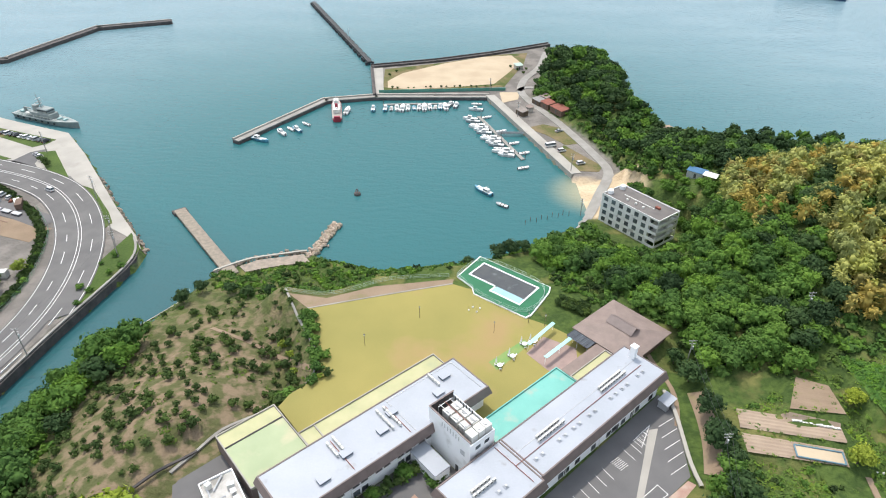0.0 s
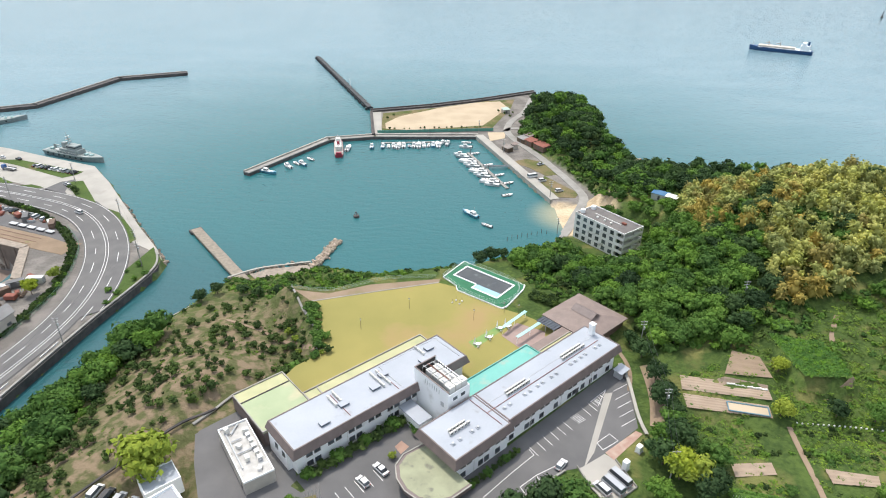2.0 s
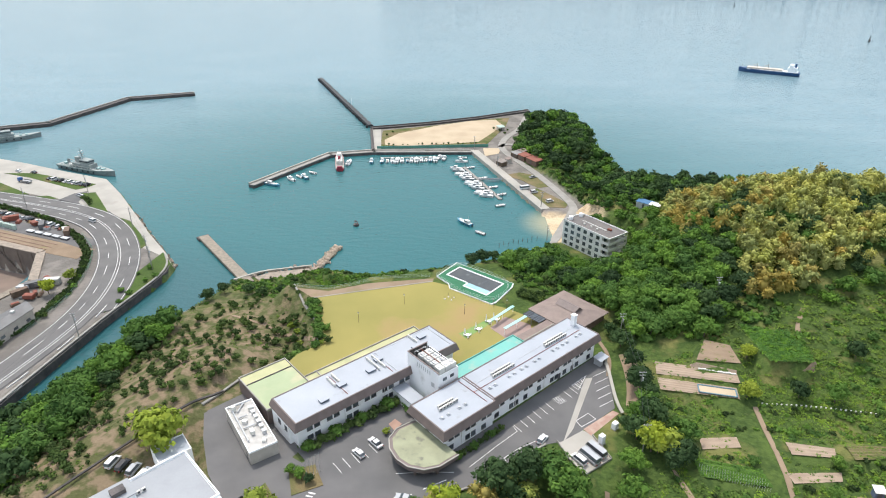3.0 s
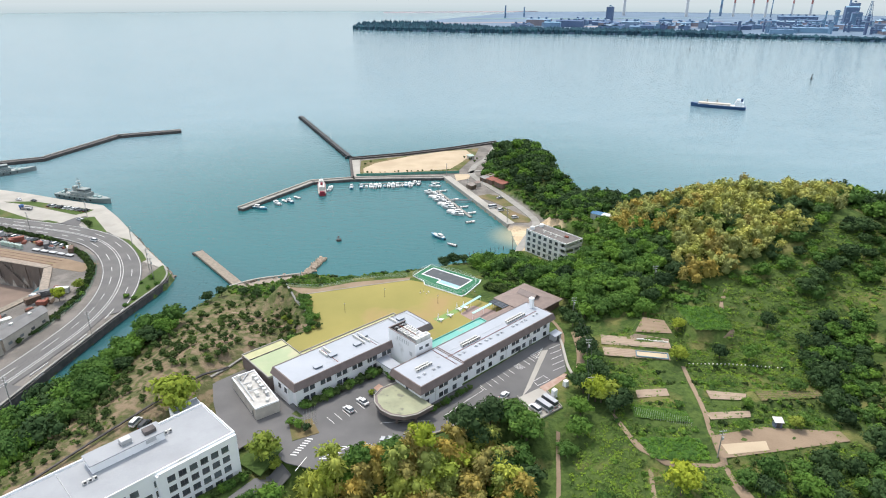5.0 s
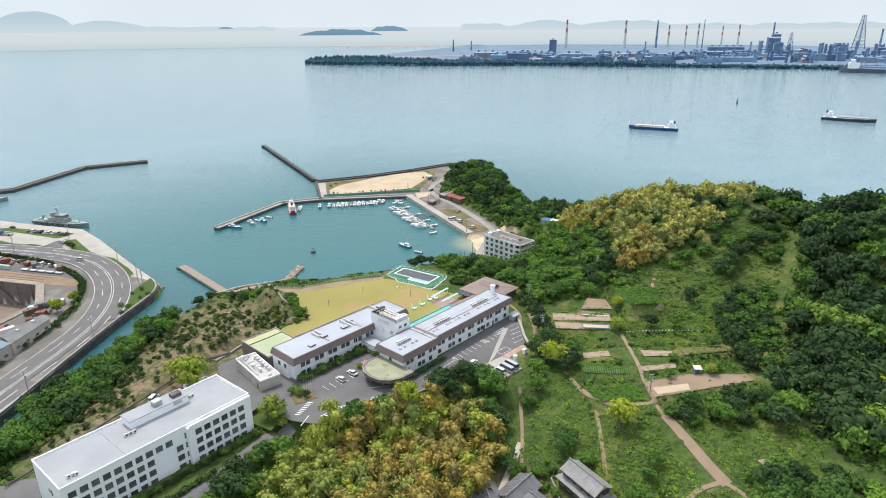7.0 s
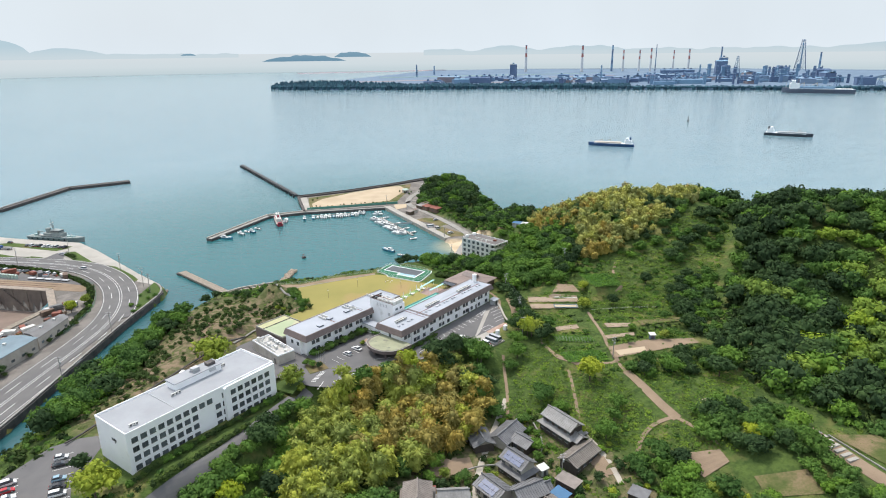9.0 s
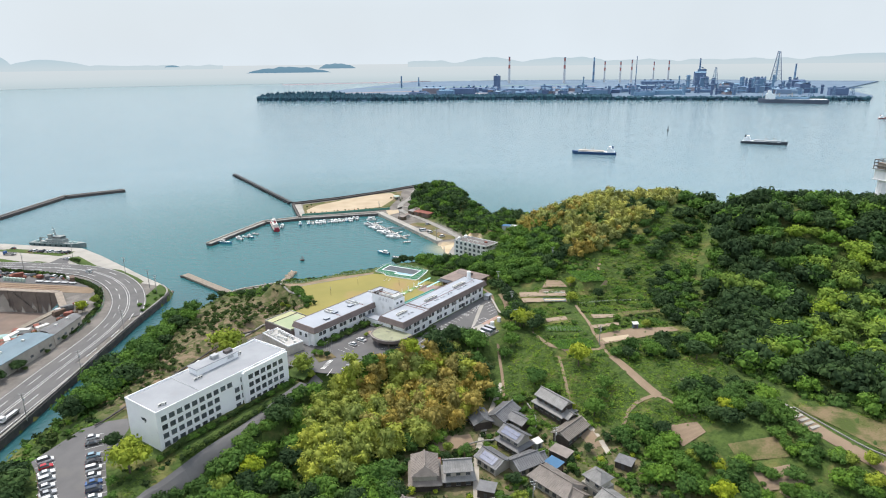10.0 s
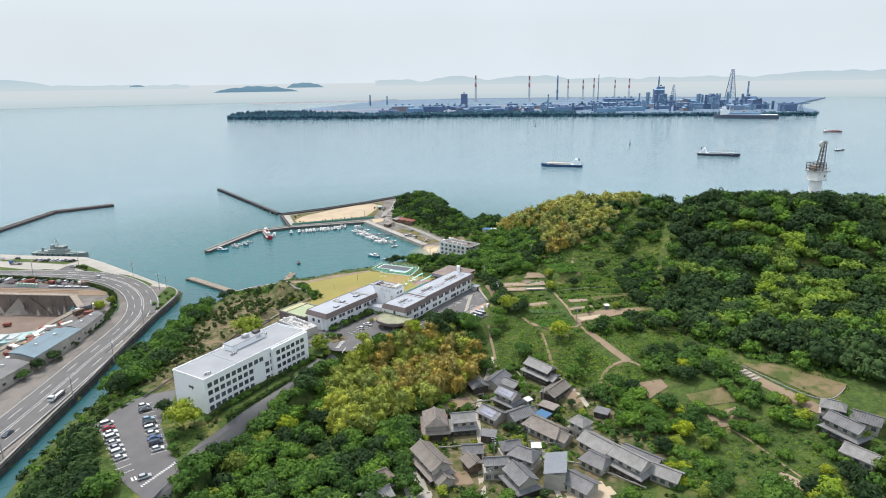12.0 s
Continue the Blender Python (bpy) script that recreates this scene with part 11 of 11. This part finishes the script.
for x, y, h, r, s in ((1279, 3634, 156, 6.5, True), (1580, 3480, 150, 6.5, True), (1805, 3544, 150, 5.5, False), (1856, 3497, 124, 5, True), (1928, 3432, 122, 5, True), (1978, 3386, 131, 5, True), (2233, 3561, 118, 4.5, True), (2138, 3241, 124, 5, True), (2433, 3366, 135, 5, False), (2626, 2796, 100, 5, False), (526, 3197, 58, 4, False), (658, 3397, 46, 4, False), (1999, 3367, 152, 2.5, False)):
    chimney(x, y, h, r, s)


def lattice_tower(x, y, z, h, w, label, mat, group):
    ob = thing("lattice_tower", pose(x, y, z), label, "tower", group)
    legs = []
    for sx, sy in ((-1, -1), (1, -1), (1, 1), (-1, 1)):
        t = bmesh.new()
        tube(t, (sx * w / 2, sy * w / 2, 0), (sx * w * 0.12, sy * w * 0.12, h), w * 0.05, w * 0.03, 5)
        part("leg", t, mat, ob)
    t = bmesh.new()
    for i in range(8):
        k0, k1 = i / 8, (i + 1) / 8
        h0, h1 = w / 2 * (1 - 0.76 * k0), w / 2 * (1 - 0.76 * k1)
        for (ax, ay), (bx, by) in (((-1, -1), (1, -1)), ((1, -1), (1, 1)), ((1, 1), (-1, 1)), ((-1, 1), (-1, -1))):
            tube(t, (ax * h0, ay * h0, h * k0), (bx * h1, by * h1, h * k1), w * 0.02, seg=4)
            tube(t, (ax * h1, ay * h1, h * k1), (bx * h1, by * h1, h * k1), w * 0.02, seg=4)
    tagged(part("bracing", t, mat, ob), kind="stuff")
    return ob


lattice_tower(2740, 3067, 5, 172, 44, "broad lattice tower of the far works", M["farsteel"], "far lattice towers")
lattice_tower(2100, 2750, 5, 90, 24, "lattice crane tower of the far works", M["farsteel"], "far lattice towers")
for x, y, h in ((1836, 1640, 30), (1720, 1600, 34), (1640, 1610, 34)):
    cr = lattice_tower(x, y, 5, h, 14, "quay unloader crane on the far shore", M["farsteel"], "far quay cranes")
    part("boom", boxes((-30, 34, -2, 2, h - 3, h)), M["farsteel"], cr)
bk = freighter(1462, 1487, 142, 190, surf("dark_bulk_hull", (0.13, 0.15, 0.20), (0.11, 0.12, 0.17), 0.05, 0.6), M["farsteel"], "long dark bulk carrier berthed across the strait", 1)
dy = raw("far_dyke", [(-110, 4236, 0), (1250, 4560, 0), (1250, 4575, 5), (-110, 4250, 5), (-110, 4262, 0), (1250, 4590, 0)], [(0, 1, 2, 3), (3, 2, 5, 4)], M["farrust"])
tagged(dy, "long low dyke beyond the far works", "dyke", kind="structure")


# radar tower on the wooded hill
def radar_tower():
    z = 52.0
    ob = thing("radar_tower", pose(262.5, 80.5, z), "white concrete tower with a steel lattice mast on the hill", "tower")
    t = bmesh.new()
    tube(t, (0, 0, -6), (0, 0, 16.5), 3.5, 3.2, 14)
    part("column", t, M["white"], ob)
    part("equipment_room", soft(boxes((-3.7, 3.7, -3.7, 3.7, 16.5, 21.6)), 0.1), M["white"], ob)
    part("room_window", boxes((1.2, 2.2, -3.76, -3.68, 18.4, 19.6)), M["glass"], ob)
    part("ledge", boxes((-4.2, 4.2, -4.2, 4.2, 16.3, 16.6)), M["metal"], ob)
    part("platform", boxes((-4.8, 4.8, -4.6, 4.6, 21.6, 22.1)), M["metal"], ob)
    cg = bmesh.new()
    for x in (-5.0, -2.6, 0.0, 2.4):
        for y in (-3.4, 3.4):
            tube(cg, (x, y, 22.1), (x, y, 26.6), 0.2, seg=5)
    for z in (23.4, 25.0, 26.6):
        for y in (-3.4, 3.4):
            tube(cg, (-5.0, y, z), (2.4, y, z), 0.18, seg=5)
        for x in (-5.0, 2.4):
            tube(cg, (x, -3.4, z), (x, 3.4, z), 0.18, seg=5)
    for x in (-5.0, -2.6, 0.0):
        tube(cg, (x, -3.4, 22.1), (x + 2.4, -3.4, 26.6), 0.14, seg=4)
    part("equipment_cage", cg, M["darkstone"], ob, "dark steel lattice cage")
    part("cabinet", boxes((-4.2, -1.8, -2.0, 2.0, 22.1, 25.2), (-0.8, 1.6, -1.6, 1.6, 22.1, 24.4)), M["rubble"], ob)
    rl = bmesh.new()
    for s in (-4.5, 4.5):
        for k in (23.2, 23.9):
            tube(rl, (-4.5, s, k), (4.5, s, k), 0.09, seg=4)
            tube(rl, (s, -4.5, k), (s, 4.5, k), 0.09, seg=4)
    part("railing", rl, M["metal"], ob)
    for sx, sy in ((-1, -1), (1, -1), (1, 1), (-1, 1)):
        t = bmesh.new()
        tube(t, (1.2 + sx * 1.5, sy * 1.5, 22.1), (2.6 + sx * 0.7, sy * 0.7, 39), 0.3, 0.22, 5)
        part("mast_leg", t, M["darkstone"], ob)
    t = bmesh.new()
    for i in range(7):
        k0, k1 = i / 7, (i + 1) / 7
        r0, r1 = 1.5 - 0.9 * k0, 1.5 - 0.9 * k1
        c0, c1 = 1.2 + 1.4 * k0, 1.2 + 1.4 * k1
        for (ax, ay), (bx, by) in (((-1, -1), (1, -1)), ((1, -1), (1, 1)), ((1, 1), (-1, 1)), ((-1, 1), (-1, -1))):
            tube(t, (c0 + ax * r0, ay * r0, 22.5 + 16.5 * k0), (c1 + bx * r1, by * r1, 22.5 + 16.5 * k1), 0.17, seg=4)
    part("bracing", t, M["darkstone"], ob)
    t = bmesh.new()
    tube(t, (0.6, -0.4, 37.2), (0.6, 0.4, 37.2), 1.6, 1.9, 14)
    part("dish", t, M["acwhite"], ob)


radar_tower()


# ---- distance: self-lit band, islands and hills with haze painted in ----
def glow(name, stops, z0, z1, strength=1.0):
    """Plain self-lit backdrop; haze is painted as a fade with height."""
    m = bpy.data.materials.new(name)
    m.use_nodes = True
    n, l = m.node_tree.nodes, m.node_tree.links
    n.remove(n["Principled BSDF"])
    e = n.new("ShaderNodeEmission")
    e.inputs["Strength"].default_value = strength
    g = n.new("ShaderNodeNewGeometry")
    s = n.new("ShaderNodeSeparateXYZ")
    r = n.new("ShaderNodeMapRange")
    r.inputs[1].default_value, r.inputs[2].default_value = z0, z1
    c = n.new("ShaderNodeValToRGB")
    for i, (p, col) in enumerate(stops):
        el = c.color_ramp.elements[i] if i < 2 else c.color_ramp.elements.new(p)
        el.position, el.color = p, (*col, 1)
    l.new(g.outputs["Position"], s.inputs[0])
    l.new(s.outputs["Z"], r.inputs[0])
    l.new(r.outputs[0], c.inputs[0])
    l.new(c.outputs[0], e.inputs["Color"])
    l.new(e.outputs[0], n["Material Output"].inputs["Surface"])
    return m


CX, CY = -20, -100


def band(name, radius, az0, az1, top, bottom, mat, label, category, steps=200):
    v, f = [], []
    for i in range(steps + 1):
        a = az0 + (az1 - az0) * i / steps
        x, y = CX + radius * math.sin(radians(a)), CY + radius * math.cos(radians(a))
        v += [(x, y, bottom), (x, y, top(a))]
    for i in range(steps):
        o = i * 2
        f.append((o + 2, o, o + 1, o + 3))
    return tagged(raw(name, v, f, mat), label, category, kind="structure")


def ridge_top(a, base, amp, k, seed):
    return base + amp * max(0, 0.5 + 0.5 * noise.noise(Vector((a * k, seed, 0))) + 0.25 * noise.noise(Vector((a * k * 4, seed, 3))))


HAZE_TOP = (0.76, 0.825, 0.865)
band("backdrop", 4700, -75, 80, lambda a: 128, -2, glow("far_sea_painted_haze", ((0.0, (0.60, 0.72, 0.77)), (0.4, (0.71, 0.80, 0.845)), (1.0, HAZE_TOP)), 0, 128), "self-lit band painted as pale far sea fading into haze", "backdrop")
hz = 4690


def hump(a, centre, half, h, p=1.0):
    t = (a - centre) / half
    return h * max(0, 1 - t * t) ** p if abs(t) < 1 else 0


def elev(deg):
    return 127 + hz * math.tan(radians(deg))


pale = glow("painted_haze_hills", ((0.0, (0.66, 0.77, 0.83)), (1.0, (0.54, 0.70, 0.79))), 120, 190)
band("far_hills", hz - 4, 10, 62, lambda a: elev(-0.12 + ridge_top(a, 0, 0.55, 0.22, 1.0) + hump(a, 17.6, 2.6, 0.35) + hump(a, 24, 3.5, 0.3) + hump(a, 50, 9, 0.3)), elev(-0.25), pale, "self-lit pale blue hills with haze painted in", "hills")
band("far_hills", hz - 2, -75, -6, lambda a: elev(-0.1 + ridge_top(a, 0, 0.35, 0.3, 4.0) + hump(a, -23.8, 2.6, 1.2, 0.7) + hump(a, -19, 3.0, 0.5) + hump(a, -40, 7, 0.6)), elev(-0.25), pale, "self-lit pale blue hills with haze painted in", "hills")
blue = glow("painted_haze_island", ((0.0, (0.16, 0.31, 0.44)), (1.0, (0.25, 0.41, 0.53))), 70, 145)
band("far_island", hz - 10, -4.1, 3.1, lambda a: elev(-0.62) + 52 * max(0, 1 - ((a + 0.5) / 3.55) ** 2) ** 0.8 * (0.75 + 0.3 * noise.noise(Vector((a * 1.3, 2, 0)))), elev(-0.63), blue, "self-lit wooded island with blue haze painted in", "island", 80)
band("far_island", hz - 8, 2.1, 5.35, lambda a: elev(-0.3) + 44 * max(0, 1 - ((a - 3.7) / 1.62) ** 2) ** 0.8 * (0.8 + 0.3 * noise.noise(Vector((a * 1.7, 5, 0)))), elev(-0.31), blue, "self-lit wooded island with blue haze painted in", "island", 60)
band("far_island", hz - 8, -10.6, -9.4, lambda a: elev(-0.05) + 12 * max(0, 1 - ((a + 10) / 0.6) ** 2) ** 0.8, elev(-0.06), blue, "small self-lit islet with blue haze painted in", "island", 30)
